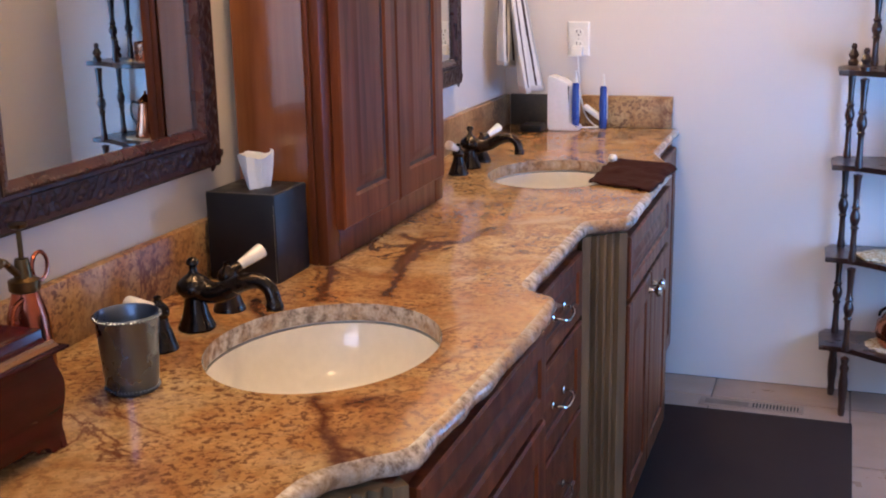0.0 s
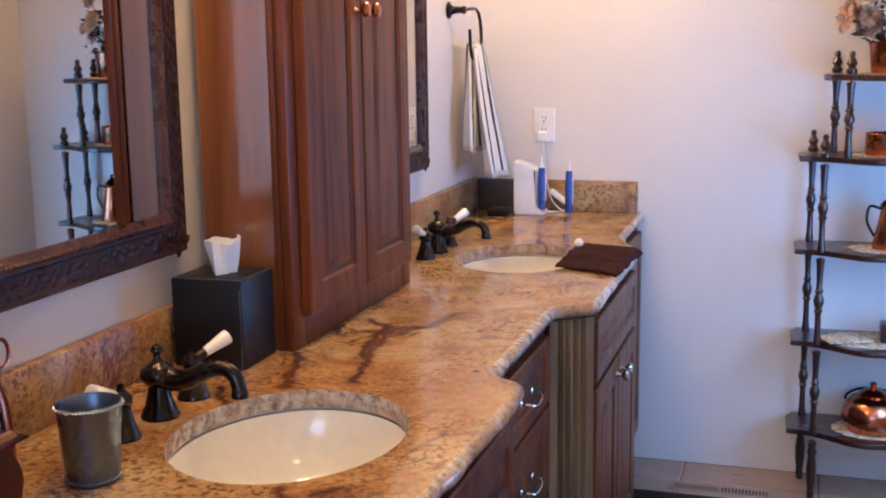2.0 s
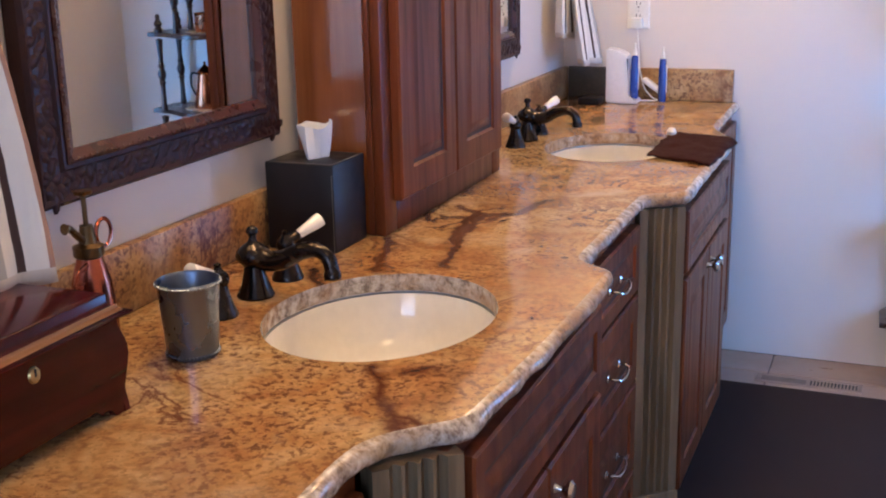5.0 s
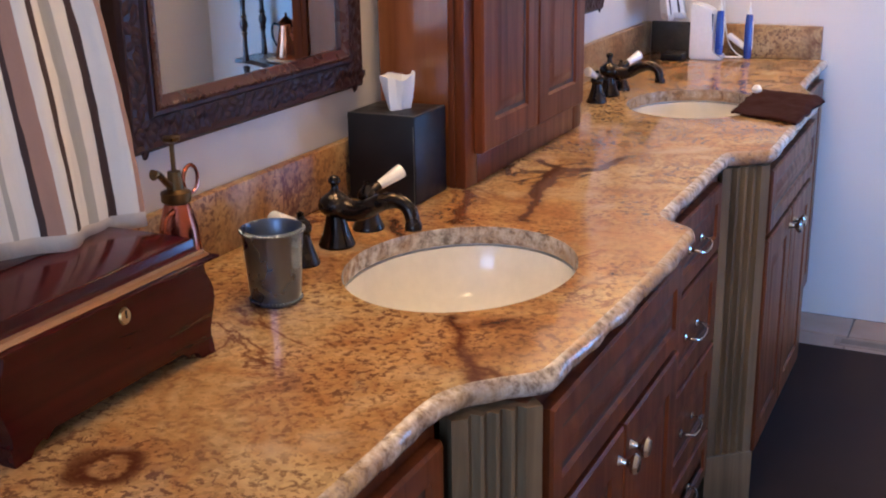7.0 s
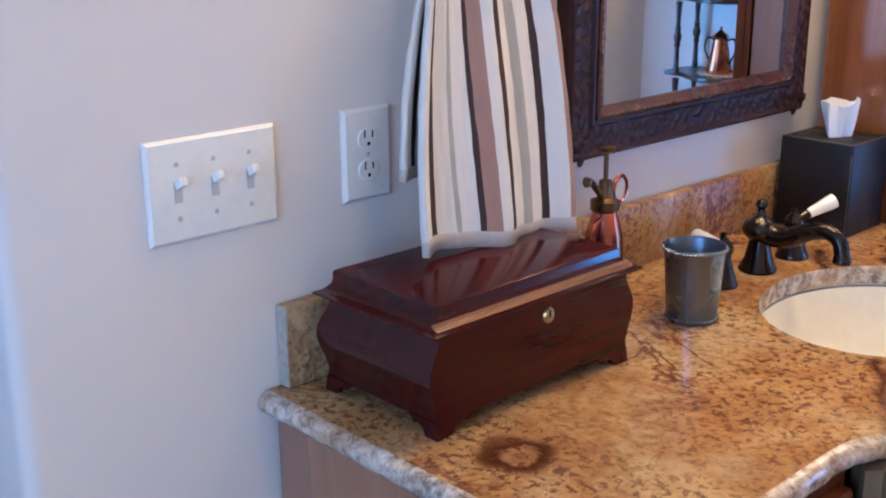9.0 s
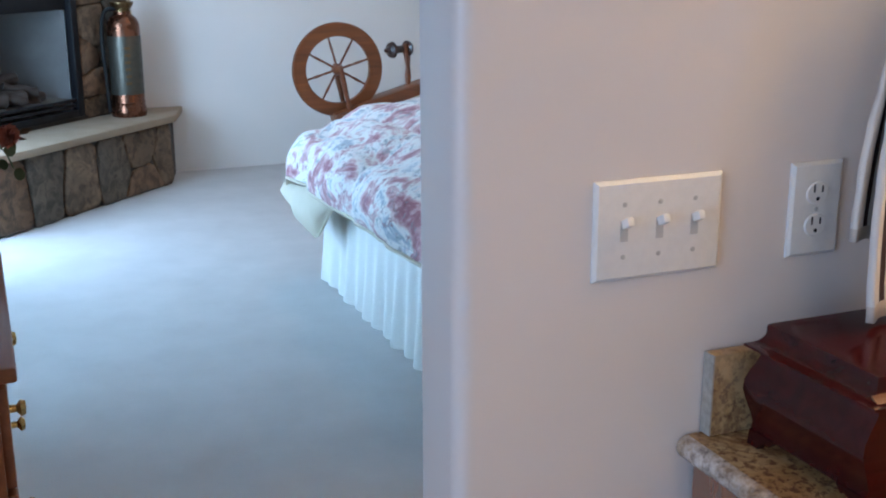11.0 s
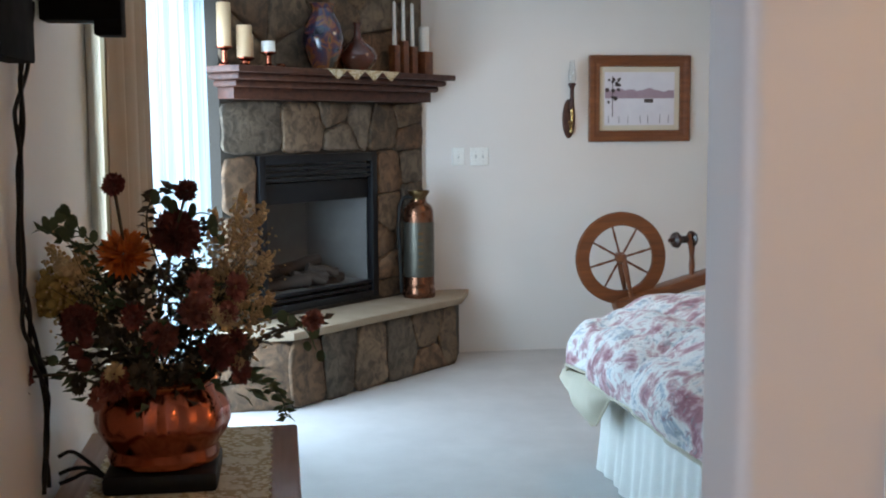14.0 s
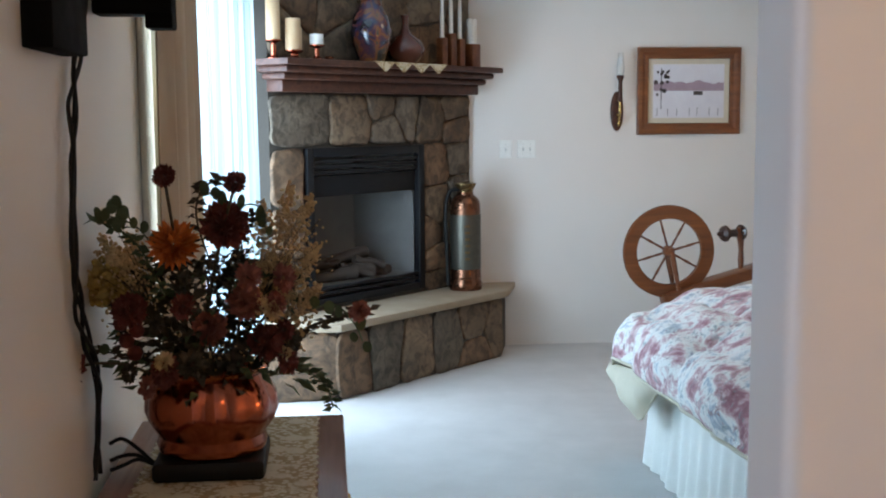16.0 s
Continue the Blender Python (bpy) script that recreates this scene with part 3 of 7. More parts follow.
for z0, z1 in ((0.655, 0.80), (0.45, 0.645), (0.24, 0.44), (0.115, 0.23)):
    d = front("drawer_front", c, 0.573, 1.90, 2.345, z0, z1)
    pull(d, 0.592, 2.12, (z0 + z1) / 2)
# second basin cabinet
c = cabinet("cherry-stained vanity cabinet under the second basin", 2.455, 3.165, 0.650)
pilaster(c, (0.575, 2.390), (0.660, 2.462))
front("drawer_front", c, 0.651, 2.49, 3.10, 0.655, 0.80)
for y0, y1, ky in ((2.49, 2.790, 2.765), (2.796, 3.10, 2.822)):
    d = front("cabinet_door", c, 0.651, y0, y1, 0.12, 0.640, 0.055)
    knob(d, 0.670, ky, 0.60)
# last cabinet by the far wall
c = cabinet("cherry-stained vanity end cabinet by the far wall", 3.168, YN - 0.004, 0.572)
front("cabinet_door", c, 0.573, 3.34, 3.76, 0.12, 0.80, 0.05)

# the worktop, with two oval cut-outs
SINKS = ((0.385, 1.495), (0.385, 2.925))
SA, SB = 0.172, 0.208
edge_pts = [(0.0, 0.672), (0.50, 0.672), (0.545, 0.690), (0.563, 0.735), (0.565, 0.90), (0.563, 1.03), (0.575, 1.085), (0.610, 1.128), (0.645, 1.165), (0.655, 1.215), (0.664, 1.42), (0.668, 1.62), (0.666, 1.79), (0.655, 1.832), (0.625, 1.853),
            (0.600, 1.880), (0.595, 1.93), (0.595, 2.12), (0.595, 2.32), (0.600, 2.385), (0.635, 2.412), (0.672, 2.445), (0.678, 2.50), (0.675, 2.75), (0.672, 3.05), (0.668, 3.125), (0.640, 3.20), (0.606, 3.285), (0.596, 3.36), (0.593, 3.60), (0.593, YN - 0.003)]
front_edge = [Vector((x, y, 0)) for x, y in edge_pts]


def counter_outline(inset):
    pts = smooth_line([Vector((0.002, 0.672, 0))] + front_edge[1:], 7)
    res = []
    for i, p in enumerate(pts):
        d = (pts[min(i + 1, len(pts) - 1)] - pts[max(i - 1, 0)]).normalized()
        n = Vector((-d.y, d.x, 0))
        q = p + n * inset
        if i == 0:
            q = Vector((0.002, p.y + inset, 0))
        if i == len(pts) - 1:
            q = Vector((p.x - inset, p.y, 0))
        res.append(q)
    return res + [Vector((0.002, YN - 0.003, 0))]


def rough_edge(q, z):
    """The uneven, hand-chipped front of the slab."""
    k = 0.0 if z > -0.001 or q.x < 0.01 or q.y > 3.78 else 1.0
    v = Vector((q.x * 30, q.y * 30, z * 35))
    return k * (0.0045 * noise.noise(v) + 0.004 * noise.noise(v * 0.45 + Vector((7, 3, 1))))


bm = bmesh.new()
prof = [(0.014, 0.0), (0.008, -0.0015), (0.003, -0.005), (0.0, -0.010), (-0.001, -0.015), (0.0, -0.020), (0.004, -0.026), (0.011, -0.030), (0.020, -0.034)]
loops = [[bm.verts.new((q.x + rough_edge(q, z), q.y - 0.4 * rough_edge(q, z), ZC + z)) for q in counter_outline(i)] for i, z in prof]
for a, b in zip(loops, loops[1:]):
    for k in range(len(a) - 2):
        f = bm.faces.new((a[k], a[k + 1], b[k + 1], b[k]))
        f.material_index = 1
ovals = []
for sx, sy in SINKS:
    ovals.append([bm.verts.new((sx + SA * math.cos(2 * math.pi * k / 48), sy + SB * math.sin(2 * math.pi * k / 48), ZC)) for k in range(48)])
for ring in ovals:
    low = [bm.verts.new((v.co.x, v.co.y, ZC - 0.030)) for v in ring]
    for k in range(48):
        f = bm.faces.new((ring[k], ring[(k + 1) % 48], low[(k + 1) % 48], low[k]))
        f.material_index = 1
edges = []
for loop in [loops[0]] + ovals:
    for k in range(len(loop)):
        a, b = loop[k], loop[(k + 1) % len(loop)]
        edges.append(bm.edges.get((a, b)) or bm.edges.new((a, b)))
bmesh.ops.triangle_fill(bm, edges=edges, use_beauty=True, use_dissolve=False)
worktop = link("vanity_worktop", bm, [M_GRANITE, M_GRANITE_EDGE], angle=55)
tagged(worktop, "golden brown veined granite vanity worktop with curved front edge", "worktop")

bm = bmesh.new()
box(bm, 0.002, 0.022, 0.705, YN - 0.024, ZC + 0.001, ZC + 0.105, 0.003)
part("backsplash", bm, M_GRANITE_UP, worktop, "granite upstand along the wall")
part("backsplash", boxed(0.176, 0.572, YN - 0.023, YN - 0.003, ZC + 0.001, ZC + 0.105, 0.003), M_GRANITE_UP, worktop, "granite upstand along the wall")
# corner stretch, darker and greyer than the rest of the upstand
part("backsplash", boxed(0.023, 0.175, YN - 0.023, YN - 0.003, ZC + 0.001, ZC + 0.105, 0.003), M_UPSTAND_DARK, worktop, "dark grey-green stretch of the upstand in the corner")
part("cut_end", boxed(0.0025, 0.0215, 0.7035, 0.7055, ZC + 0.002, ZC + 0.104), M_GRANITE_CUT, worktop, "pale speckled cut end of the upstand")

for sx, sy in SINKS:
    bm = bmesh.new()
    prof = [(1.045, -0.030), (1.045, -0.034), (1.0, -0.034), (0.985, -0.050), (0.94, -0.085), (0.83, -0.125), (0.62, -0.152), (0.35, -0.164), (0.13, -0.168)]
    rings = [[bm.verts.new((sx + SA * r * math.cos(2 * math.pi * k / 48), sy + SB * r * math.sin(2 * math.pi * k / 48), ZC + z - 0.0005)) for k in range(48)] for r, z in prof]
    for a, b in zip(rings, rings[1:]):
        for k in range(48):
            bm.faces.new((a[k], a[(k + 1) % 48], b[(k + 1) % 48], b[k]))
    bm.faces.new(rings[-1])
    basin = solid("basin", bm, M_PORCELAIN, "white porcelain oval undermount basin", "basin", group="basins")
    part("drain", lathe([(0.0, 0.004), (0.020, 0.004), (0.027, 0.002), (0.028, 0.0)], (sx, sy, ZC - 0.168)), M_BRONZE, basin, "dark bronze drain")
    part("overflow", lathe([(0.0, 0.002), (0.008, 0.002), (0.0105, 0.0)], segs=14, m=Matrix.Translation((sx - 0.05, sy - SB * 0.915, ZC - 0.083)) @ Matrix.Rotation(radians(-72), 4, "X")), M_CHROME, basin, "small overflow ring")

# tower cabinet between the mirrors
TX, TY0, TY1 = 0.205, 1.905, 2.545
tower = thing("tower_cabinet", "tall cherry-stained tower cabinet standing on the worktop", "cabinet", (TX / 2, 2.22, ZC + 0.001))
part("body", boxed(0.024, TX - 0.02, TY0, TY1, ZC + 0.001, 2.25, 0.002, 1), M_CHERRY_SIDE, tower)
bm = bmesh.new()
for y0, y1, z0, z1 in ((TY0 - 0.004, TY0 + 0.05, ZC + 0.001, 2.25), (TY1 - 0.05, TY1 + 0.004, ZC + 0.001, 2.25), (TY0 + 0.05, TY1 - 0.05, ZC + 0.001, ZC + 0.075), (TY0 + 0.05, TY1 - 0.05, 2.18, 2.25)):
    box(bm, TX - 0.02, TX, y0, y1, z0, z1, 0.002)
part("face_frame", bm, M_CHERRY, tower)
part("bead", boxed(TX - 0.034, TX - 0.021, TY0 - 0.006, TY0 - 0.001, ZC + 0.001, 2.25, 0.002), M_CHERRY, tower)
for y0, y1, ky in ((TY0 + 0.035, 2.222, 2.195), (2.228, TY1 - 0.035, 2.252)):
    d = front("cabinet_door", tower, TX + 0.001, y0, y1, ZC + 0.062, 2.20, 0.055)
    knob(d, TX + 0.020, ky, 1.485, M_COPPER)


def mirror(y0, y1, z0, z1, label):
    """A wide carved frame with a red inner lip, hung on the vanity wall."""
    ob = thing("wall_mirror", label, "mirror", (0.0, (y0 + y1) / 2, z0), "vanity mirrors")
    bm = bmesh.new()
    panelr = [(0.0, 0.002), (0.0, 0.024), (0.006, 0.030), (0.014, 0.027), (0.046, 0.027), (0.050, 0.032), (0.056, 0.032)]
    o, u, v, n = (0, y0, z0), (0, 1, 0), (0, 0, 1), (1, 0, 0)
    w, h = y1 - y0, z1 - z0

    def ring(bm, rings):
        ls = []
        for i, d in rings:
            ls.append([bm.verts.new((d, y0 + a, z0 + b)) for a, b in ((i, i), (w - i, i), (w - i, h - i), (i, h - i))])
        for a, b in zip(ls, ls[1:]):
            for k in range(4):
                bm.faces.new((a[k], a[(k + 1) % 4], b[(k + 1) % 4], b[k]))
        return bm

    fr = part("frame", ring(bm, panelr), M_DARKFRAME, ob, angle=20)
    part("inner_lip", ring(bmesh.new(), [(0.0565, 0.026), (0.0565, 0.034), (0.061, 0.036), (0.068, 0.033), (0.076, 0.029), (0.076, 0.016)]), M_REDWOOD, ob, "red-brown inner lip", angle=20)
    bm = bmesh.new()
    rng = random.Random(4)
    # beads along the lip
    for side in range(4):
        along = w if side % 2 == 0 else h
        count = int((along - 0.12) / 0.012)
        for k in range(count):
            a = 0.06 + (k + 0.5) * (along - 0.12) / count
            y, z = {0: (a, 0.0615), 1: (w - 0.0615, a), 2: (a, h - 0.0615), 3: (0.0615, a)}[side]
            bmesh.ops.create_icosphere(bm, subdivisions=1, radius=0.0042, matrix=Matrix.Translation((0.0335, y0 + y, z0 + z)))
    part("rope_moulding", bm, M_REDWOOD, ob, "row of small beads")
    # carved leaves on the broad moulding
    bm = bmesh.new()
    for side in range(4):
        along = w if side % 2 == 0 else h
        count = int(along / 0.0085)
        for k in range(count):
            a = (k + 0.5) * along / count
            s = 0.030 + 0.012 * math.sin(k * 2.1) + rng.uniform(-0.004, 0.004)
            y, z = {0: (a, s), 1: (w - s, a), 2: (a, h - s), 3: (s, a)}[side]
            m = Matrix.Translation((0.0268, y0 + y, z0 + z)) @ Matrix.Rotation(rng.uniform(0, 3.1), 4, "X") @ Matrix.Diagonal((0.22, 1.0, 0.6, 1))
            bmesh.ops.create_icosphere(bm, subdivisions=1, radius=0.0135 + rng.uniform(-0.003, 0.003), matrix=m)
    part("carving", bm, M_DARKFRAME, fr, "carved leaf relief", angle=80)
    glass = boxed(-0.006, 0.0, -w / 2 + 0.068, w / 2 - 0.068, z0 + 0.068, z1 - 0.068)
    turned(glass, Matrix.Translation((0.0255, (y0 + y1) / 2, 0)) @ Matrix.Rotation(radians(0.5), 4, "Z"))
    part("glass", glass, M_MIRROR, ob, "clear mirror glass", smooth=False)
    return ob


mirror(1.195, 1.838, 1.052, 2.02, "wall mirror in a wide dark carved frame over the first basin")
mirror(2.600, 3.243, 1.052, 2.02, "wall mirror in a wide dark carved frame over the second basin")

# ---- bedroom ----
FD = Vector((-1, 1, 0)).normalized()      # along the fireplace face, towards the far wall
FN = Vector((1, 1, 0)).normalized()       # out of the face
FA = Vector((XF, 0.82, 0))                # where the face meets the far wall
FM = Matrix(((FD.x, 0, FN.x, FA.x), (FD.y, 0, FN.y, FA.y), (0, 1, 0, 0), (0, 0, 0, 1)))   # (s, z, out) to the room


def clip_cell(poly, p, q):
    """The part of a flat polygon nearer to p than to q."""
    m, d = ((p[0] + q[0]) / 2, (p[1] + q[1]) / 2), (q[0] - p[0], q[1] - p[1])
    side = [(a[0] - m[0]) * d[0] + (a[1] - m[1]) * d[1] for a in poly]
    res = []
    for i in range(len(poly)):
        j = (i + 1) % len(poly)
        if side[i] <= 0:
            res.append(poly[i])
        if side[i] * side[j] < 0:
            f = side[i] / (side[i] - side[j])
            res.append((poly[i][0] + f * (poly[j][0] - poly[i][0]), poly[i][1] + f * (poly[j][1] - poly[i][1])))
    return res


def rock(name, a, b, dark):
    """Split field stone: two tones, dark stains and a gritty face."""
    m, t, p = shader(name)
    v = world_coords(t)
    mid = noise_of(t, v, 15, 6, 0.68, 0.6)
    col = mixed(t, ramp(t, noise_of(t, v, 5, 4), [(0.35, (0, 0, 0)), (0.65, (1, 1, 1))]), a, b)
    col = mixed(t, ramp(t, mid, [(0.40, (0.85, 0.85, 0.85)), (0.58, (0, 0, 0))]), col, dark)
    info = t.nodes.new("ShaderNodeObjectInfo")
    col = mixed(t, 1.0, col, ramp(t, info.outputs["Random"], [(0, (0.62,) * 3), (1, (1.15,) * 3)]), "MULTIPLY")
    t.links.new(col, p.inputs["Base Color"])
    p.inputs["Roughness"].default_value = 0.8
    p.inputs["Specular IOR Level"].default_value = 0.3
    bump(t, p, mid, 0.9, 0.012)
    return m


def stones(parent, rect, nx, nz, m, seed, joint=0.005, proud=0.022, seeds=()):
    """Fitted field stones over a rectangle (s0, s1, z0, z1), each a piece of its own."""
    rng = random.Random(seed)
    s0, s1, z0, z1 = rect
    seeds = list(seeds)
    for i in range(0 if seeds else nx):
        for k in range(nz):
            seeds.append((s0 + (i + 0.5 + rng.uniform(-0.4, 0.4)) * (s1 - s0) / nx, z0 + (k + 0.5 + rng.uniform(-0.33, 0.33)) * (z1 - z0) / nz))
    for p in seeds:
        cell = [(s0, z0), (s1, z0), (s1, z1), (s0, z1)]
        for q in seeds:
            if q != p:
                cell = clip_cell(cell, p, q)
        if len(cell) < 3:
            continue
        cx, cz = sum(a[0] for a in cell) / len(cell), sum(a[1] for a in cell) / len(cell)
        # rounded outline: cut every corner
        soft = []
        for i in range(len(cell)):
            a, b = cell[i], cell[(i + 1) % len(cell)]
            for f in (0.11, 0.37, 0.63, 0.89):
                soft.append((a[0] + f * (b[0] - a[0]) + rng.uniform(-0.009, 0.009), a[1] + f * (b[1] - a[1]) + rng.uniform(-0.009, 0.009)))
        soft = [(u[0] + f * (w[0] - u[0]), u[1] + f * (w[1] - u[1])) for u, w in zip(soft, soft[1:] + soft[:1]) for f in (0.25, 0.75)]
        bm = bmesh.new()
        h = proud * rng.uniform(0.7, 1.25)
        rings = []
        for inset, out in ((joint * 0.6, 0.0), (joint * 0.7, h * 0.6), (joint * 0.7 + 0.005, h * 0.92), (joint * 0.7 + 0.016, h * 1.03)):
            ring = []
            for x, z in soft:
                r = math.hypot(x - cx, z - cz)
                f = max(0.15, 1 - inset / max(r, 1e-4))
                ring.append(bm.verts.new(m @ Vector((cx + (x - cx) * f, cz + (z - cz) * f, out + (rng.uniform(-0.004, 0.004) if out > h * 0.8 else 0)))))
            rings.append(ring)
        n = len(soft)
        for a, b in zip(rings, rings[1:]):
            for k in range(n):
                bm.faces.new((a[k], a[(k + 1) % n], b[(k + 1) % n], b[k]))
        bm.faces.new(rings[-1])
        part("stone", bm, M_STONES[rng.randrange(3)], parent, angle=60)


M_STONE_B = rock("brown_stone", (0.26, 0.145, 0.082), (0.17, 0.10, 0.060), (0.075, 0.048, 0.032))
M_STONE_G = rock("grey_stone", (0.15, 0.115, 0.085), (0.20, 0.15, 0.105), (0.065, 0.050, 0.038))
M_STONE = rock("field_stone", (0.24, 0.155, 0.095), (0.14, 0.095, 0.062), (0.06, 0.042, 0.030))
M_STONES = [M_STONE, M_STONE_B, M_STONE_G]
M_FIREBLACK = plain("black_painted_metal", (0.006, 0.006, 0.007), (0.011, 0.011, 0.012), 0.45, 0.0, 12, 150, 0.1, 0.1, 0.0, 0.2)
M_FIREWALL = plain("sooty_firebrick", (0.16, 0.155, 0.145), (0.10, 0.095, 0.09), 0.85, 0, 6, 80, 0.4)
M_LOG = plain("ceramic_log", (0.055, 0.036, 0.026), (0.025, 0.018, 0.015), 0.9, 0, 16, 90, 1.0)

S0 = -1.69
fire = thing("fireplace", "corner fireplace of fitted field stone with raised hearth and mantel", "fireplace", (-5.6, 0.2, 0))
left = FA + FD * S0
bx0, bx1, bz0, bz1 = -1.448, -0.475, 0.44, 1.308
# chase with a hollow for the firebox
bm = bmesh.new()
for a, b, z0, z1, d in ((S0, bx0, 0.0, HC - 0.002, 0.0), (bx1, -0.002, 0.0, HC - 0.002, 0.0), (bx0, bx1, bz1, HC - 0.002, 0.0), (bx0, bx1, 0.0, bz0, 0.0)):
    box(bm, a, b, z0, z1, -0.06, 0.0)
for v in bm.verts:
    v.co = FM @ v.co
part("chimney_breast", bm, M_MORTAR, fire, "dark mortar bed", smooth=False)
bm = bmesh.new()
prism(bm, [(left.x, left.y), (left.x - 0.04, left.y - 0.04), (left.x - 0.04, YL + 0.002), (left.x, YL + 0.002)], 0, HC - 0.002)
part("side_wall", bm, M_MORTAR, fire, smooth=False)
stones(fire, (S0, bx0 - 0.01, 0.42, 1.312), 1, 3, FM, 3)
stones(fire, (bx1 + 0.01, -0.02, 0.42, 1.312), 2, 5, FM, 6, seeds=((-0.36, 1.19), (-0.13, 1.22), (-0.33, 0.93), (-0.10, 1.00), (-0.42, 0.76), (-0.19, 0.80), (-0.36, 0.60), (-0.12, 0.60), (-0.36, 0.47)))
stones(fire, (S0, -0.02, 1.318, 1.60), 7, 1, FM, 12, seeds=((-1.45, 1.46), (-1.06, 1.45), (-0.83, 1.55), (-0.78, 1.40), (-0.62, 1.51), (-0.41, 1.46), (-0.16, 1.53), (-0.14, 1.39)))
stones(fire, (S0, -0.02, 1.78, 2.43), 5, 3, FM, 21)
# firebox
fb = part("firebox", turned(boxed(bx0, bx0 + 0.05, bz0, bz1, -0.02, 0.03, 0.004), FM), M_FIREBLACK, fire, "black metal gas firebox surround")
for s0, s1, z0, z1 in ((bx1 - 0.05, bx1, bz0, bz1), (bx0 + 0.05, bx1 - 0.05, bz1 - 0.05, bz1), (bx0 + 0.05, bx1 - 0.05, bz0, bz0 + 0.04)):
    part("surround_bar", turned(boxed(s0, s1, z0, z1, -0.02, 0.03, 0.004), FM), M_FIREBLACK, fb)
for z in (bz1 - 0.075, bz1 - 0.105, bz1 - 0.135):
    part("louvre", turned(boxed(bx0 + 0.05, bx1 - 0.05, z - 0.009, z + 0.009, -0.012, 0.020, 0.003), FM), M_FIREBLACK, fb)
for z in (bz0 + 0.065, bz0 + 0.095):
    part("louvre", turned(boxed(bx0 + 0.05, bx1 - 0.05, z - 0.009, z + 0.009, -0.012, 0.020, 0.003), FM), M_FIREBLACK, fb)
part("hood", turned(boxed(bx0 + 0.05, bx1 - 0.05, bz1 - 0.27, bz1 - 0.155, -0.06, -0.005, 0.004), FM), M_FIREBLACK, fb, "black metal hood")
bm = bmesh.new()
b0, b1 = bx0 + 0.05, bx1 - 0.05
for q in (((b0, bz0, -0.02), (b0 + 0.14, bz0, -0.38), (b0 + 0.14, bz1, -0.38), (b0, bz1, -0.02)), ((b1, bz0, -0.02), (b1 - 0.14, bz0, -0.38), (b1 - 0.14, bz1, -0.38), (b1, bz1, -0.02)),
          ((b0 + 0.14, bz0, -0.38), (b1 - 0.14, bz0, -0.38), (b1 - 0.14, bz1, -0.38), (b0 + 0.14, bz1, -0.38)), ((b0, bz0 + 0.10, -0.02), (b1, bz0 + 0.10, -0.02), (b1 - 0.14, bz0 + 0.12, -0.38), (b0 + 0.14, bz0 + 0.12, -0.38)), ((b0, bz1 - 0.05, -0.02), (b1, bz1 - 0.05, -0.02), (b1 - 0.14, bz1 - 0.05, -0.38), (b0 + 0.14, bz1 - 0.05, -0.38))):
    bm.faces.new([bm.verts.new(FM @ Vector(p)) for p in q])
part("liner", bm, M_FIREWALL, fb, "grey firebrick liner", smooth=False)
rng = random.Random(8)
LOGS = [(-1.05, 0.60, -0.24, 0.50, 0.12), (-0.90, 0.585, -0.12, 0.34, -0.3), (-1.15, 0.58, -0.10, 0.30, 0.2), (-0.98, 0.665, -0.20, 0.36, 0.25)]
LOGS += [(rng.uniform(-1.28, -0.68), 0.575 + 0.07 * rng.random() ** 2, rng.uniform(-0.24, -0.05), rng.uniform(0.10, 0.24), rng.uniform(-0.7, 0.7)) for _ in range(14)]
for s, z, d, ln, tilt in LOGS:
    pts, rad = [], []
    for k in range(8):
        f = k / 7 - 0.5
        pts.append(FM @ Vector((s + f * ln, z - 0.01 + f * ln * tilt * 0.6 + rng.uniform(-0.006, 0.006), d + f * 0.08)))
        rad.append((0.036 if ln > 0.27 else 0.024) + rng.uniform(-0.006, 0.007))
    part("log", tube(pts, rad, 9), M_LOG, fb, "charred ceramic log")
# hearth
pl, pr = FA + FD * -1.58 + FN * 0.39, FA + FD * -0.118 + FN * 0.39
slab = [(pl.x, YL + 0.005), (pl.x, pl.y), (pr.x, pr.y), (XF + 0.004, pr.y + 0.10), (XF + 0.004, 0.78), (left.x - 0.02, left.y - 0.02), (left.x + 0.01, YL + 0.005)]
slab = slab[::-1]
part("hearth_slab", prism(bmesh.new(), slab, 0.372, 0.414, 0.006), M_SLAB, fire, "pale sandstone hearth slab")
il, ir = FA + FD * -1.565 + FN * 0.345, FA + FD * -0.135 + FN * 0.345
core = [(il.x - 0.02, YL + 0.006), (il.x - 0.02, il.y), (ir.x, ir.y), (XF + 0.006, ir.y + 0.08), (XF + 0.006, 0.78), (left.x - 0.02, YL + 0.006)]
part("hearth_core", prism(bmesh.new(), core[::-1], 0.0, 0.371), M_MORTAR, fire, "dark mortar bed", smooth=False)
HM = FM @ Matrix.Translation((0, 0, 0.345))
stones(fire, (-1.575, -0.13, 0.0, 0.370), 7, 1, HM, 5, 0.005, 0.020, ((-1.45, 0.18), (-1.21, 0.20), (-0.93, 0.17), (-0.66, 0.18), (-0.42, 0.26), (-0.40, 0.06), (-0.19, 0.19)))
LM = Matrix(((0, 0, 1, il.x - 0.02), (1, 0, 0, 0), (0, 1, 0, 0), (0, 0, 0, 1)))
stones(fire, (YL + 0.01, il.y + 0.012, 0.0, 0.370), 1, 1, LM, 15, 0.005, 0.022)
# mantel
def mantel_bar(s0, s1, z0, z1, d, bev=0.006):
    bm = bmesh.new()
    box(bm, s0, s1, z0, z1, 0.0, d, bev)
    return turned(bm, FM)


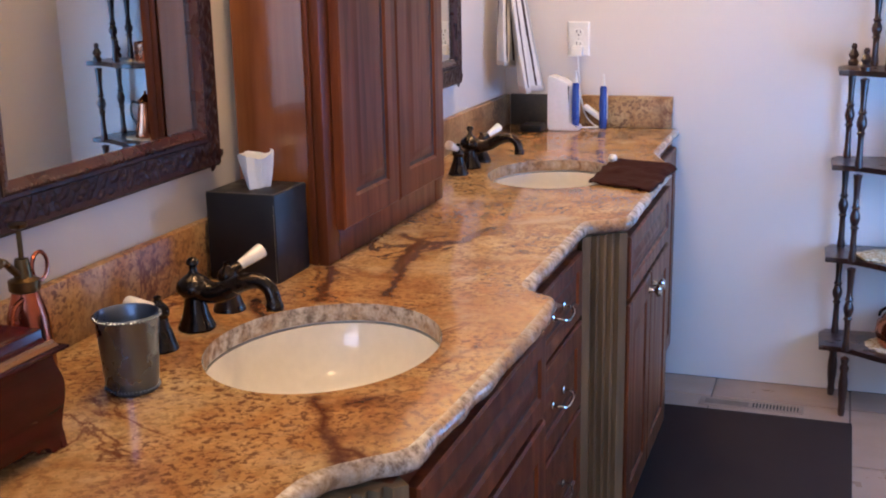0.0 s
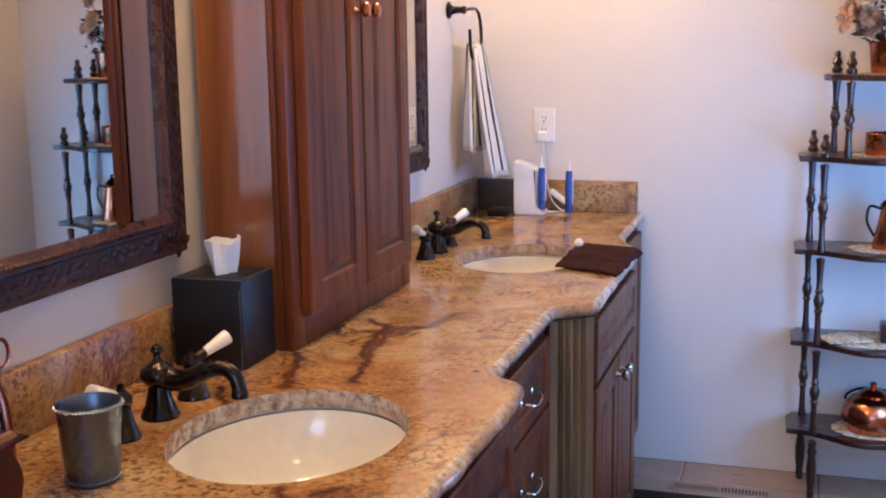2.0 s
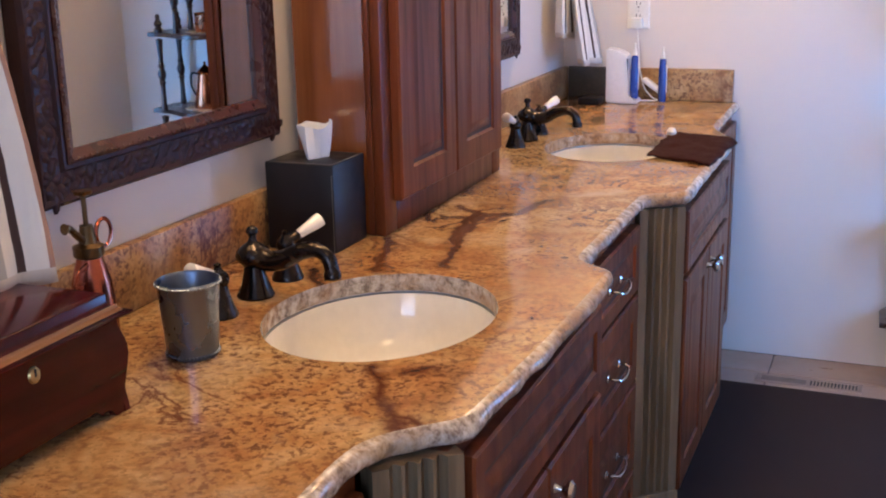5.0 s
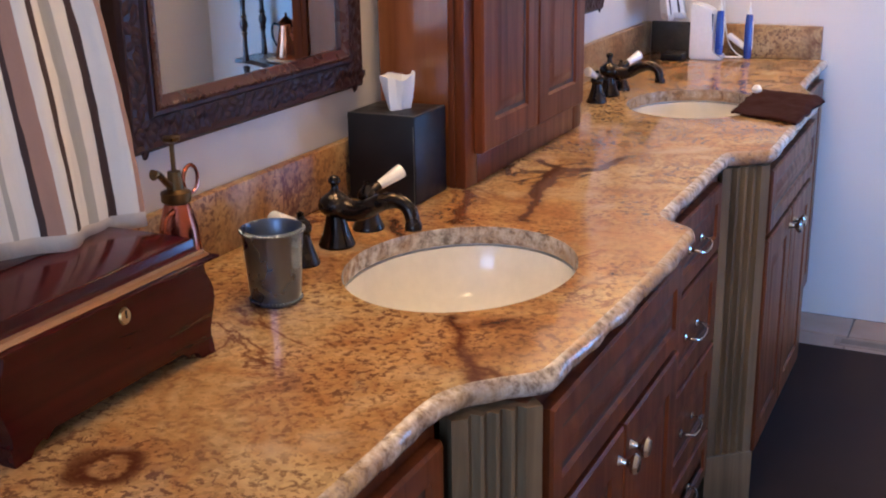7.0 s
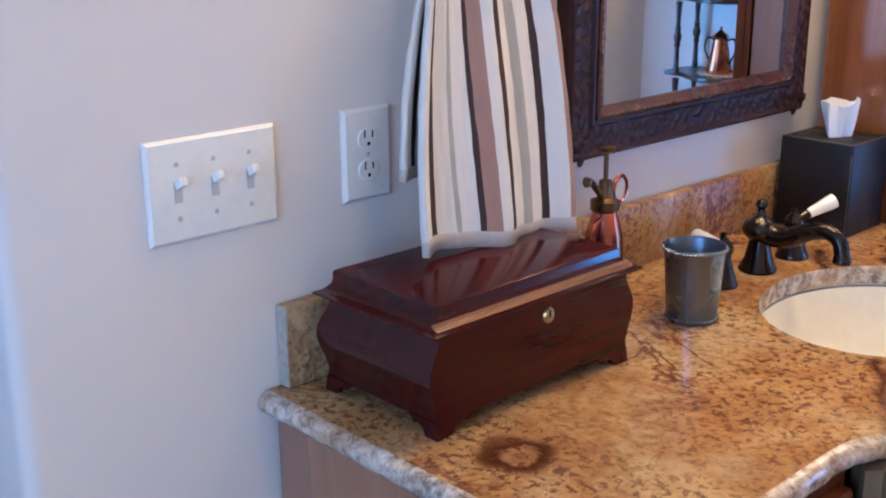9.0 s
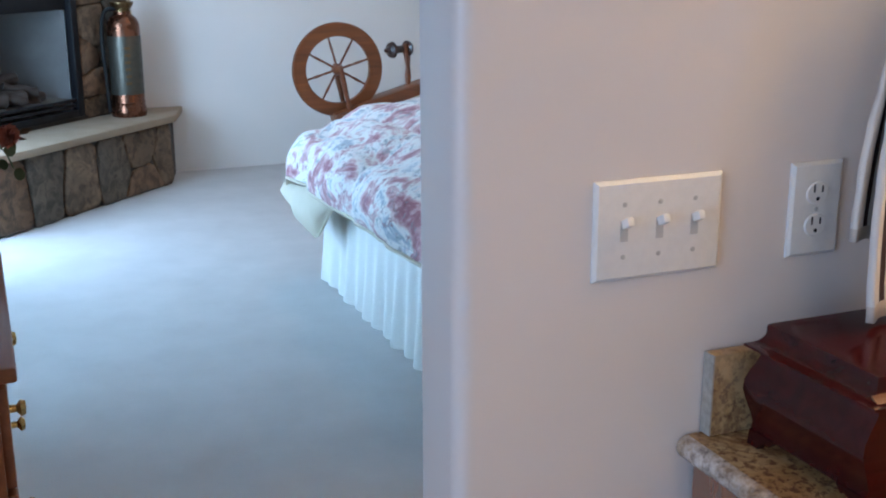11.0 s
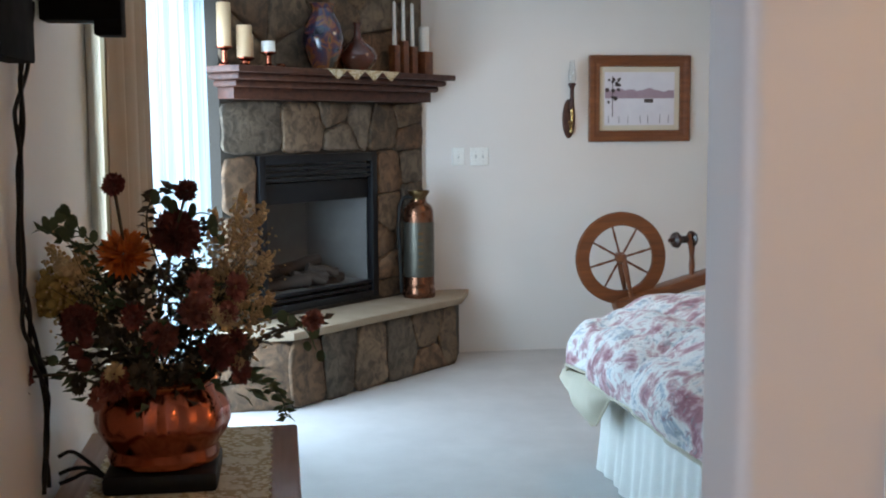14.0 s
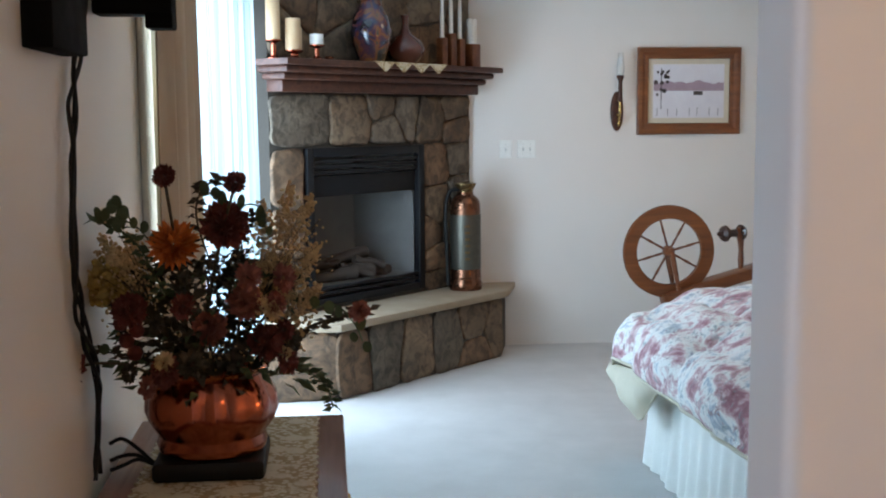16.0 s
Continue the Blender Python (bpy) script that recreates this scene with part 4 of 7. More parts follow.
part("mantel_shelf", mantel_bar(-1.80, -0.002, 1.735, 1.768, 0.27), M_MANTEL, fire, "dark reddish wood mantel shelf")
part("cornice", mantel_bar(-1.765, -0.03, 1.700, 1.735, 0.225, 0.014), M_MANTEL, fire)
part("cornice", mantel_bar(-1.735, -0.045, 1.665, 1.700, 0.175, 0.014), M_MANTEL, fire)
part("frieze", mantel_bar(-1.70, -0.060, 1.605, 1.665, 0.120, 0.004), M_MANTEL, fire)


def on_mantel(s, d=0.12, z=1.768):
    p = FM @ Vector((s, z, d))
    return (p.x, p.y, p.z)


M_WAX = plain("cream_wax", (0.64, 0.42, 0.25), (0.56, 0.36, 0.20), 0.5, 0, 12, 120, 0.1)
M_WAXW = plain("white_wax", (0.80, 0.77, 0.70), (0.76, 0.72, 0.65), 0.5, 0, 12, 120, 0.1)
def marbled(name, stops):
    m, t, p = shader(name)
    v = world_coords(t)
    col = ramp(t, noise_of(t, v, 11, 4, 0.55, 1.2), stops)
    t.links.new(col, p.inputs["Base Color"])
    t.links.new(ramp(t, noise_of(t, v, 40, 3), [(0.3, (0.05,) * 3), (0.7, (0.14,) * 3)]), p.inputs["Roughness"])
    p.inputs["Coat Weight"].default_value = 0.6
    return m


M_GLAZE = marbled("marbled_glaze", [(0.30, (0.010, 0.012, 0.022)), (0.42, (0.018, 0.022, 0.05)), (0.50, (0.06, 0.018, 0.035)), (0.57, (0.19, 0.055, 0.016)), (0.64, (0.045, 0.04, 0.03)), (0.74, (0.015, 0.015, 0.03))])
M_REDPOT = plain("red_glazed_pottery", (0.075, 0.016, 0.010), (0.13, 0.032, 0.02), 0.15, 0.1, 16, 80, 0.05, 0.05, 0.6)


def pillar(s, h, r, base, mat, d=0.12):
    x, y, z = on_mantel(s, d)
    ob = thing("candle", "cream pillar candle on a small copper holder on the mantel", "candle", (x, y, z), "mantel candles")
    part("holder", lathe([(0, 0), (r * 0.9, 0), (r * 0.9, 0.008), (r * 0.4, 0.02), (r * 0.35, base - 0.02), (r * 1.15, base - 0.006), (r * 1.15, base), (0, base)], (x, y, z)), M_COPPER_DARK, ob, "copper candle holder")
    part("wax", lathe([(0, 0), (r, 0), (r, h - 0.004), (r * 0.92, h), (r * 0.3, h - 0.005), (0, h - 0.006)], (x, y, z + base)), mat, ob)
    part("wick", lathe([(0.0015, 0), (0.0012, 0.012), (0, 0.013)], (x, y, z + base + h - 0.007), 6), M_BLACK, ob)


pillar(-1.60, 0.16, 0.040, 0.05, M_WAX, 0.10)
pillar(-1.70, 0.22, 0.036, 0.10, M_WAX, 0.06)
pillar(-1.545, 0.12, 0.034, 0.05, M_WAX, 0.06)
pillar(-1.47, 0.055, 0.036, 0.08, M_WAXW, 0.14)
x, y, z = on_mantel(-1.02, 0.11)
solid("vase", lathe([(0, 0), (0.062, 0), (0.075, 0.02), (0.105, 0.10), (0.115, 0.17), (0.10, 0.25), (0.07, 0.30), (0.06, 0.33), (0.075, 0.36), (0.07, 0.36), (0.055, 0.33)], (x, y, z + 0.003), 32), M_GLAZE, "large dark multicoloured glazed vase on the mantel", "vase")
x, y, z = on_mantel(-0.745, 0.12)
solid("vase", lathe([(0, 0), (0.06, 0), (0.105, 0.05), (0.115, 0.085), (0.095, 0.13), (0.04, 0.17), (0.022, 0.20), (0.018, 0.25), (0.026, 0.275), (0.02, 0.275), (0.012, 0.24)], (x, y, z + 0.003), 32), M_REDPOT, "round red glazed bottle vase on the mantel", "vase")
# a small closed pebble form, copper coloured
x, y, z = on_mantel(-1.40, 0.16)
solid("mantel_pebble", lathe([(0, 0), (0.02, 0.002), (0.027, 0.011), (0.018, 0.02), (0, 0.022)], (x, y, z + 0.001), 16), M_COPPER, "small copper-coloured pebble on the mantel", "ornament")
for k, (s, h) in enumerate(((-0.40, 0.25), (-0.315, 0.29), (-0.23, 0.25))):
    x, y, z = on_mantel(s, 0.11)
    ob = thing("taper_candle", "white taper candle in a tall brown wooden holder", "candle", (x, y, z), "taper candles")
    part("holder", turned(boxed(-0.025, 0.025, -0.025, 0.025, 0, 0.17 + 0.03 * (k == 1), 0.004), Matrix.Translation((x, y, z)) @ Matrix.Rotation(radians(45), 4, "Z")), M_OAK, ob, "brown wooden holder")
    part("wax", lathe([(0, 0), (0.013, 0), (0.010, h), (0.003, h + 0.008), (0, h + 0.01)], (x, y, z + 0.17 + 0.03 * (k == 1)), 12), M_WAXW, ob)
x, y, z = on_mantel(-0.115, 0.11)
ob = thing("candle", "white pillar candle on a square brown wooden block", "candle", (x, y, z), "mantel candles")
part("holder", turned(boxed(-0.04, 0.04, -0.04, 0.04, 0, 0.145, 0.004), Matrix.Translation((x, y, z)) @ Matrix.Rotation(radians(45), 4, "Z")), M_OAK, ob, "brown wooden block")
part("wax", lathe([(0, 0), (0.032, 0), (0.032, 0.145), (0.026, 0.15), (0, 0.144)], (x, y, z + 0.145), 20), M_WAXW, ob)
# lace runner hanging over the mantel's edge in points
bm = bmesh.new()
top, low = [], []
for k in range(37):
    s = -1.16 + k * 0.60 / 36
    tri = abs((k / 9.0) % 1.0 - 0.5) * 2
    top.append((bm.verts.new(FM @ Vector((s, 1.7705, 0.03))), bm.verts.new(FM @ Vector((s, 1.7705, 0.266)))))
    low.append((bm.verts.new(FM @ Vector((s, 1.7695, 0.273))), bm.verts.new(FM @ Vector((s, 1.765 - 0.055 * (1 - tri), 0.274)))))
for k in range(36):
    bm.faces.new((top[k][0], top[k + 1][0], top[k + 1][1], top[k][1]))
    bm.faces.new((top[k][1], top[k + 1][1], low[k + 1][0], low[k][0]))
    bm.faces.new((low[k][0], low[k + 1][0], low[k + 1][1], low[k][1]))
solid("lace_runner", bm, M_LACE, "white lace runner with pointed edge on the mantel", "runner")

# copper and brass fire extinguisher on the hearth
p = FM @ Vector((-0.235, 0.414, 0.15))
ob = thing("fire_extinguisher", "antique copper and brass fire extinguisher standing on the hearth", "extinguisher", p[:])
part("tank", lathe([(0, 0), (0.098, 0), (0.101, 0.012), (0.101, 0.050), (0.096, 0.058), (0.094, 0.075), (0.097, 0.082), (0.094, 0.09), (0.093, 0.50), (0.090, 0.535), (0.078, 0.562), (0.060, 0.578), (0.050, 0.586), (0.048, 0.600)], p, 36), plain("aged_copper_tank", (0.14, 0.058, 0.034), (0.23, 0.095, 0.055), 0.26, 0.95, 14, 120, 0.1), ob)
part("label_plate", lathe([(0.0945, 0.13), (0.0952, 0.135), (0.0952, 0.46), (0.0945, 0.465)], p, 36), plain("dull_plate", (0.12, 0.11, 0.085), (0.075, 0.068, 0.055), 0.42, 0.8, 30, 200, 0.2), ob, "dull grey-green embossed plate round the tank")
bm = bmesh.new()
for k in range(6):
    q = FM @ Vector((0, 0.19 + 0.04 * k, 0)) - FM @ Vector((0, 0, 0))
    box(bm, p.x + 0.086, p.x + 0.0965, p.y - 0.016, p.y + 0.016, p.z + q.z, p.z + q.z + 0.014)
part("lettering", bm, M_DULL, ob, "worn raised lettering bars", smooth=False)
part("cap", lathe([(0.048, 0.598), (0.048, 0.615), (0.060, 0.632), (0.068, 0.648), (0.068, 0.655), (0.055, 0.655), (0.040, 0.640), (0, 0.638)], p, 28), M_DULL, ob, "dull brass flared screw cap")
part("hose", tube(smooth_line([p + Vector((0.02, -0.03, 0.62)), p + Vector((0.02, -0.10, 0.60)), p + Vector((0.03, -0.125, 0.48)), p + Vector((0.03, -0.118, 0.25)), p + Vector((0.03, -0.110, 0.03))], 6), 0.012, 10), M_BLACK, ob, "dark rubber hose")

# picture
def picture():
    y0, y1, z0, z1 = 1.90, 2.578, 1.350, 1.902
    ob = thing("framed_picture", "framed snowy landscape picture with a wide wooden frame", "picture", (XF, (y0 + y1) / 2, z0))
    bm = bmesh.new()
    ls = []
    w, h = y1 - y0, z1 - z0
    for i, d in ((0.0, 0.001), (0.0, 0.022), (0.008, 0.030), (0.030, 0.032), (0.048, 0.024), (0.066, 0.026), (0.072, 0.016), (0.072, 0.006)):
        ls.append([bm.verts.new((XF + d, y0 + a, z0 + b)) for a, b in ((i, i), (w - i, i), (w - i, h - i), (i, h - i))])
    for a, b in zip(ls, ls[1:]):
        for k in range(4):
            bm.faces.new((a[k], a[(k + 1) % 4], b[(k + 1) % 4], b[k]))
    part("frame", bm, M_OAK, ob, "brown wooden frame", angle=20)
    part("mat", boxed(XF + 0.003, XF + 0.008, y0 + 0.07, y1 - 0.07, z0 + 0.07, z1 - 0.07), plain("cream_mat", (0.62, 0.54, 0.42), (0.58, 0.50, 0.38), 0.8), ob, "cream mat")
    snow = plain("painted_snow", (0.72, 0.70, 0.72), (0.60, 0.56, 0.60), 0.7, 0, 14, 90)
    pic = part("picture_sheet", boxed(XF + 0.006, XF + 0.0105, y0 + 0.105, y1 - 0.105, z0 + 0.105, z1 - 0.105), snow, ob, "pale winter landscape")
    purple = plain("painted_treeline", (0.30, 0.20, 0.24), (0.42, 0.30, 0.34), 0.7, 0, 30, 120)
    dark = plain("painted_dark", (0.05, 0.04, 0.04), (0.09, 0.06, 0.06), 0.7)
    rng = random.Random(2)
    bm = bmesh.new()
    ya, yb, zm = y0 + 0.108, y1 - 0.108, z0 + 0.29
    line = [(ya + k * (yb - ya) / 24, zm + 0.03 + rng.uniform(0, 0.025)) for k in range(25)]
    vs = [bm.verts.new((XF + 0.0115, y, z)) for y, z in line] + [bm.verts.new((XF + 0.0115, yb, zm - 0.012)), bm.verts.new((XF + 0.0115, ya, zm - 0.012))]
    bm.faces.new(vs)
    part("treeline", bm, purple, pic, "dusky pink treeline", smooth=False)
    part("cabin", boxed(XF + 0.011, XF + 0.0125, y0 + 0.37, y0 + 0.43, zm - 0.04, zm - 0.015), dark, pic, "small dark cabin")
    bm = bmesh.new()
    box(bm, XF + 0.011, XF + 0.0125, y0 + 0.155, y0 + 0.160, z0 + 0.16, z0 + 0.42)
    for k in range(16):
        y, z = y0 + 0.158 + rng.uniform(-0.05, 0.05), z0 + 0.25 + rng.uniform(0, 0.16)
        bmesh.ops.create_circle(bm, cap_ends=True, segments=7, radius=rng.uniform(0.007, 0.015), matrix=Matrix.Translation((XF + 0.0125, y, z)) @ Matrix.Rotation(radians(90), 4, "Y"))
    for k in range(7):
        y = y0 + 0.13 + k * 0.068 + rng.uniform(-0.01, 0.01)
        box(bm, XF + 0.011, XF + 0.0122, y, y + 0.003, z0 + 0.12, z0 + 0.155 + rng.uniform(0, 0.02))
    part("painted_tree", bm, dark, pic, "dark leafy tree and fence posts", smooth=False)["kind"] = "stuff"


picture()

# sconce
ob = thing("wall_sconce", "oval wooden wall sconce with a glass chimney", "sconce", (XF, 1.775, 1.40))
m = Matrix.Translation((XF + 0.002, 1.77, 1.50)) @ Matrix.Rotation(radians(90), 4, "Y") @ Matrix.Diagonal((3.0, 1, 1, 1))
part("back_plate", lathe([(0.042, 0.0), (0.042, 0.008), (0.034, 0.014), (0, 0.015)], segs=24, m=m), M_MANTEL, ob, "oval dark wood plate")
part("arm", tube(smooth_line([(XF + 0.015, 1.775, 1.48), (XF + 0.05, 1.775, 1.455), (XF + 0.075, 1.775, 1.50), (XF + 0.07, 1.775, 1.56)], 5), [0.008] * 15 + [0.011], 8), M_BRASS, ob, "brass arm")
part("candle_tube", lathe([(0, 0), (0.018, 0.002), (0.014, 0.02), (0.013, 0.13), (0.020, 0.15), (0.026, 0.165), (0.02, 0.17), (0, 0.17)], (XF + 0.07, 1.775, 1.555), 16), M_MANTEL, ob, "turned wooden candle tube")
part("drop", lathe([(0, -0.05), (0.006, -0.045), (0.010, -0.03), (0.005, -0.015), (0.012, 0.0), (0, 0.005)], (XF + 0.045, 1.775, 1.455), 12), M_BRASS, ob, "brass drop finial")
M_GLASS, _t, _p = shader("clear_glass")
_p.inputs["Transmission Weight"].default_value = 1.0
_p.inputs["Roughness"].default_value = 0.03
_p.inputs["Base Color"].default_value = (0.95, 0.96, 0.96, 1)
part("chimney", lathe([(0.016, 0), (0.024, 0.02), (0.026, 0.05), (0.018, 0.09), (0.014, 0.14), (0.012, 0.14), (0.016, 0.09), (0.024, 0.05), (0.022, 0.02), (0.014, 0.0)], (XF + 0.07, 1.775, 1.727), 16), M_GLASS, ob, "clear glass chimney")


def cover_plate(m, w, gangs, label, kind):
    """A cover plate on a wall; m brings (right, up, out) to the room. kind: toggle, outlet or blank."""
    ob = thing("switch_plate" if kind == "toggle" else "outlet_plate", label, "switch" if kind == "toggle" else "outlet", m.translation[:])
    h = 0.1145
    bm = panel(bmesh.new(), (-w / 2, -h / 2, 0.0005), (1, 0, 0), (0, 1, 0), (0, 0, 1), w, h, [(0, 0), (0, 0.003), (0.004, 0.0062), (0.006, 0.0065)])
    part("plate", turned(bm, m), M_WHITE, ob, angle=25)
    for g in range(gangs):
        cx = (g - (gangs - 1) / 2) * 0.046
        if kind == "toggle":
            part("slot", turned(boxed(cx - 0.0048, cx + 0.0048, -0.0120, 0.0120, 0.0070, 0.0076), m), M_SLOT, ob, "dark toggle slot")
            bm = boxed(cx - 0.0042, cx + 0.0042, -0.005, 0.005, 0.007, 0.022, 0.0015)
            turned(bm, Matrix.Translation((0, 0.004, 0.002)) @ Matrix.Rotation(radians(-28), 4, "X"))
            part("toggle", turned(bm, m), M_WHITE, ob)
            for s in (-1, 1):
                part("screw", lathe([(0, 0.0078), (0.0028, 0.0074), (0.0032, 0.0066)], segs=10, m=m @ Matrix.Translation((cx, s * 0.030, 0))), M_SCREW, ob, "small painted screw")
        elif kind == "outlet":
            for s in (-1, 1):
                face = part("receptacle", lathe([(0, 0.0085), (0.0150, 0.0085), (0.0165, 0.0072), (0.0167, 0.0064)], segs=24, m=m @ Matrix.Translation((cx, s * 0.0195, 0)) @ Matrix.Diagonal((1, 0.85, 1, 1))), M_WHITE, ob)
                for dx, hh in ((-0.006, 0.0045), (0.006, 0.0036)):
                    part("blade_slot", turned(boxed(cx + dx - 0.0011, cx + dx + 0.0011, s * 0.0195 + 0.001, s * 0.0195 + 0.002 + 2 * hh, 0.0086, 0.0089), m), M_BLACK, face)
                part("ground_hole", lathe([(0, 0.0089), (0.0025, 0.0089), (0.0025, 0.0085)], segs=10, m=m @ Matrix.Translation((cx, s * 0.0195 - 0.0065, 0))), M_BLACK, face)
            part("screw", lathe([(0, 0.0078), (0.0028, 0.0074), (0.0032, 0.0066)], segs=10, m=m @ Matrix.Translation((cx, 0, 0))), M_SCREW, ob, "small painted screw")
    return ob


M_SLOT = plain("switch_slot", (0.55, 0.55, 0.52), (0.48, 0.48, 0.45), 0.5)
M_SCREW = plain("plate_screw", (0.55, 0.55, 0.50), (0.45, 0.45, 0.42), 0.4, 0.3)
ONX = Matrix(((0, 0, 1, 0), (1, 0, 0, 0), (0, 1, 0, 0), (0, 0, 0, 1)))      # a wall that faces +x
cover_plate(Matrix.Translation((XF, 1.052, 1.265)) @ ONX, 0.078, 1, "white single wall plate", "toggle")
cover_plate(Matrix.Translation((XF, 1.187, 1.265)) @ ONX, 0.120, 2, "white double switch plate on the bedroom wall", "toggle")

# spinning wheel
def spinning_wheel():
    X, Y, Z, R = -5.50, 1.945, 0.662, 0.278
    ob = thing("spinning_wheel", "brown wooden spinning wheel standing on the carpet", "spinning wheel", (X, 2.1, 0))
    RX = Matrix.Translation((X, Y, Z)) @ Matrix.Rotation(radians(90), 4, "Y")
    rim = part("rim", lathe([(R - 0.078, -0.018), (R - 0.004, -0.018), (R, -0.010), (R - 0.008, 0.0), (R, 0.010), (R - 0.004, 0.018), (R - 0.078, 0.018), (R - 0.082, 0.010), (R - 0.082, -0.010), (R - 0.078, -0.018)], segs=64, m=RX), M_OAK, ob, "broad wooden wheel rim", angle=50)
    part("hub", lathe([(0, -0.05), (0.02, -0.05), (0.03, -0.03), (0.036, 0), (0.03, 0.03), (0.02, 0.05), (0.012, 0.07), (0, 0.075)], segs=20, m=RX), M_OAK, ob)
    for k in range(8):
        a = 2 * math.pi * (k + 0.35) / 8
        d = Vector((0, math.cos(a), math.sin(a)))
        c = Vector((X, Y, Z))
        part("spoke", tube([c + d * t for t in (0.025, 0.06, 0.10, 0.13, 0.17, R - 0.075)], [0.006, 0.008, 0.006, 0.009, 0.006, 0.007], 8), M_OAK, ob)
    for dx in (-0.055, 0.055):
        part("wheel_post", tube([(X + dx, Y + 0.06, 0.36), (X + dx, Y + 0.045, 0.46), (X + dx, Y + 0.02, 0.58), (X + dx, Y, 0.69)], [0.016, 0.013, 0.017, 0.014], 10), M_OAK, ob)
    bm = boxed(-0.07, 0.07, -0.10, 0.62, -0.034, 0.034, 0.008)
    turned(bm, Matrix.Translation((X, Y + 0.06, 0.40)) @ Matrix.Rotation(radians(16), 4, "X"))
    part("bench", bm, M_OAK, ob, "slanted wooden bench")
    for x, y, z, fx, fy in ((X - 0.05, Y + 0.02, 0.39, X - 0.12, Y - 0.10), (X + 0.05, Y + 0.02, 0.39, X + 0.12, Y - 0.08), (X, Y + 0.56, 0.54, X, Y + 0.66)):
        part("leg", tube([(x, y, z), ((x + fx) / 2, (y + fy) / 2, z / 2 + 0.05), ((x + fx) / 2, (y + fy) / 2, z / 2), (fx, fy, 0.0)], [0.016, 0.018, 0.013, 0.011], 10), M_OAK, ob)
    part("mother_of_all", tube([(X - 0.02, 2.40, 0.54), (X - 0.02, 2.40, 0.60), (X - 0.02, 2.40, 0.66), (X - 0.02, 2.40, 0.72)], [0.014, 0.02, 0.014, 0.018], 10), M_OAK, ob)
    bob = Matrix.Translation((X, 2.33, 0.765)) @ Matrix.Rotation(radians(90), 4, "X") @ Matrix.Rotation(radians(20), 4, "Y")
    part("bobbin", lathe([(0, -0.09), (0.045, -0.085), (0.05, -0.07), (0.022, -0.055), (0.024, 0.03), (0.05, 0.045), (0.045, 0.06), (0.018, 0.07), (0.012, 0.10), (0, 0.10)], segs=18, m=bob), M_SPINDLE, ob, "dark turned bobbin")
    part("maiden", tube([(X, 2.39, 0.66), (X, 2.38, 0.75), (X, 2.375, 0.80)], [0.012, 0.016, 0.010], 10), M_OAK, ob)


spinning_wheel()

# bed
def floral(name):
    m, t, p = shader(name)
    v = world_coords(t)
    big = noise_of(t, v, 9.5, 5, 0.62, 0.5)
    col = ramp(t, big, [(0.28, (0.19, 0.045, 0.060)), (0.40, (0.42, 0.165, 0.19)), (0.47, (0.64, 0.42, 0.42)), (0.52, (0.80, 0.76, 0.72)), (0.57, (0.80, 0.77, 0.74)), (0.64, (0.36, 0.42, 0.48)), (0.78, (0.76, 0.73, 0.70))])
    fine = noise_of(t, v, 26, 5, 0.65, 0.8)
    col = mixed(t, ramp(t, fine, [(0.57, (0, 0, 0)), (0.66, (0.8, 0.8, 0.8))]), col, (0.30, 0.10, 0.12))
    col = mixed(t, ramp(t, noise_of(t, v, 24, 4, 0.6, 1.0), [(0.58, (0, 0, 0)), (0.67, (0.75, 0.75, 0.75))]), col, (0.22, 0.27, 0.28))
    t.links.new(col, p.inputs["Base Color"])
    p.inputs["Roughness"].default_value = 0.8
    p.inputs["Sheen Weight"].default_value = 0.2
    bump(t, p, noise_of(t, v, 400, 2), 0.3, 0.001)
    return m


M_FLORAL = floral("floral_cotton")
M_LINING = plain("tan_lining", (0.62, 0.55, 0.43), (0.56, 0.49, 0.37), 0.85, 0, 10, 300, 0.4)
M_RUFFLE = plain("white_eyelet", (0.80, 0.79, 0.74), (0.74, 0.73, 0.68), 0.9, 0, 25, 200, 0.5)
BX0, BX1, BY0, BY1 = -3.52, -1.45, 1.27, 2.95
bed = thing("bed", "bed with a white ruffled bed skirt", "bed", ((BX0 + BX1) / 2, (BY0 + BY1) / 2, 0))
part("box_spring", boxed(BX0 + 0.03, BX1, BY0 + 0.03, BY1, 0.16, 0.38, 0.03), M_RUFFLE, bed)
part("mattress", boxed(BX0 + 0.02, BX1, BY0 + 0.02, BY1, 0.381, 0.625, 0.05, 3), M_RUFFLE, bed)
for x in (BX0 + 0.1, BX1 - 0.1):
    for y in (BY0 + 0.12, BY1 - 0.12):
        part("leg", boxed(x - 0.03, x + 0.03, y - 0.03, y + 0.03, 0.0, 0.16), M_BLACK, bed)
bm = bmesh.new()
rng = random.Random(3)
cols = []
run = [(BX1 - k * (BX1 - BX0) / 150, BY0, 0, -1) for k in range(151)] + [(BX0, BY0 + k * 0.6 / 45, -1, 0) for k in range(1, 46)]
for k, (x, y, nx, ny) in enumerate(run):
    w = 0.016 * math.sin(k * 0.78) + 0.008 * math.sin(k * 0.31 + 1)
    cols.append([bm.verts.new((x + nx * (0.004 + w * f + 0.02 * f), y + ny * (0.004 + w * f + 0.02 * f), 0.40 - (0.395 + 0.006 * math.sin(k * 0.8)) * f)) for f in (0, 0.25, 0.5, 0.75, 1.0)])
for a, b in zip(cols, cols[1:]):
    for k in range(4):
        bm.faces.new((a[k], b[k], b[k + 1], a[k + 1]))
part("bed_skirt", bm, M_RUFFLE, bed, "gathered white eyelet bed skirt")

bm = bmesh.new()
NX, NY = 96, 84
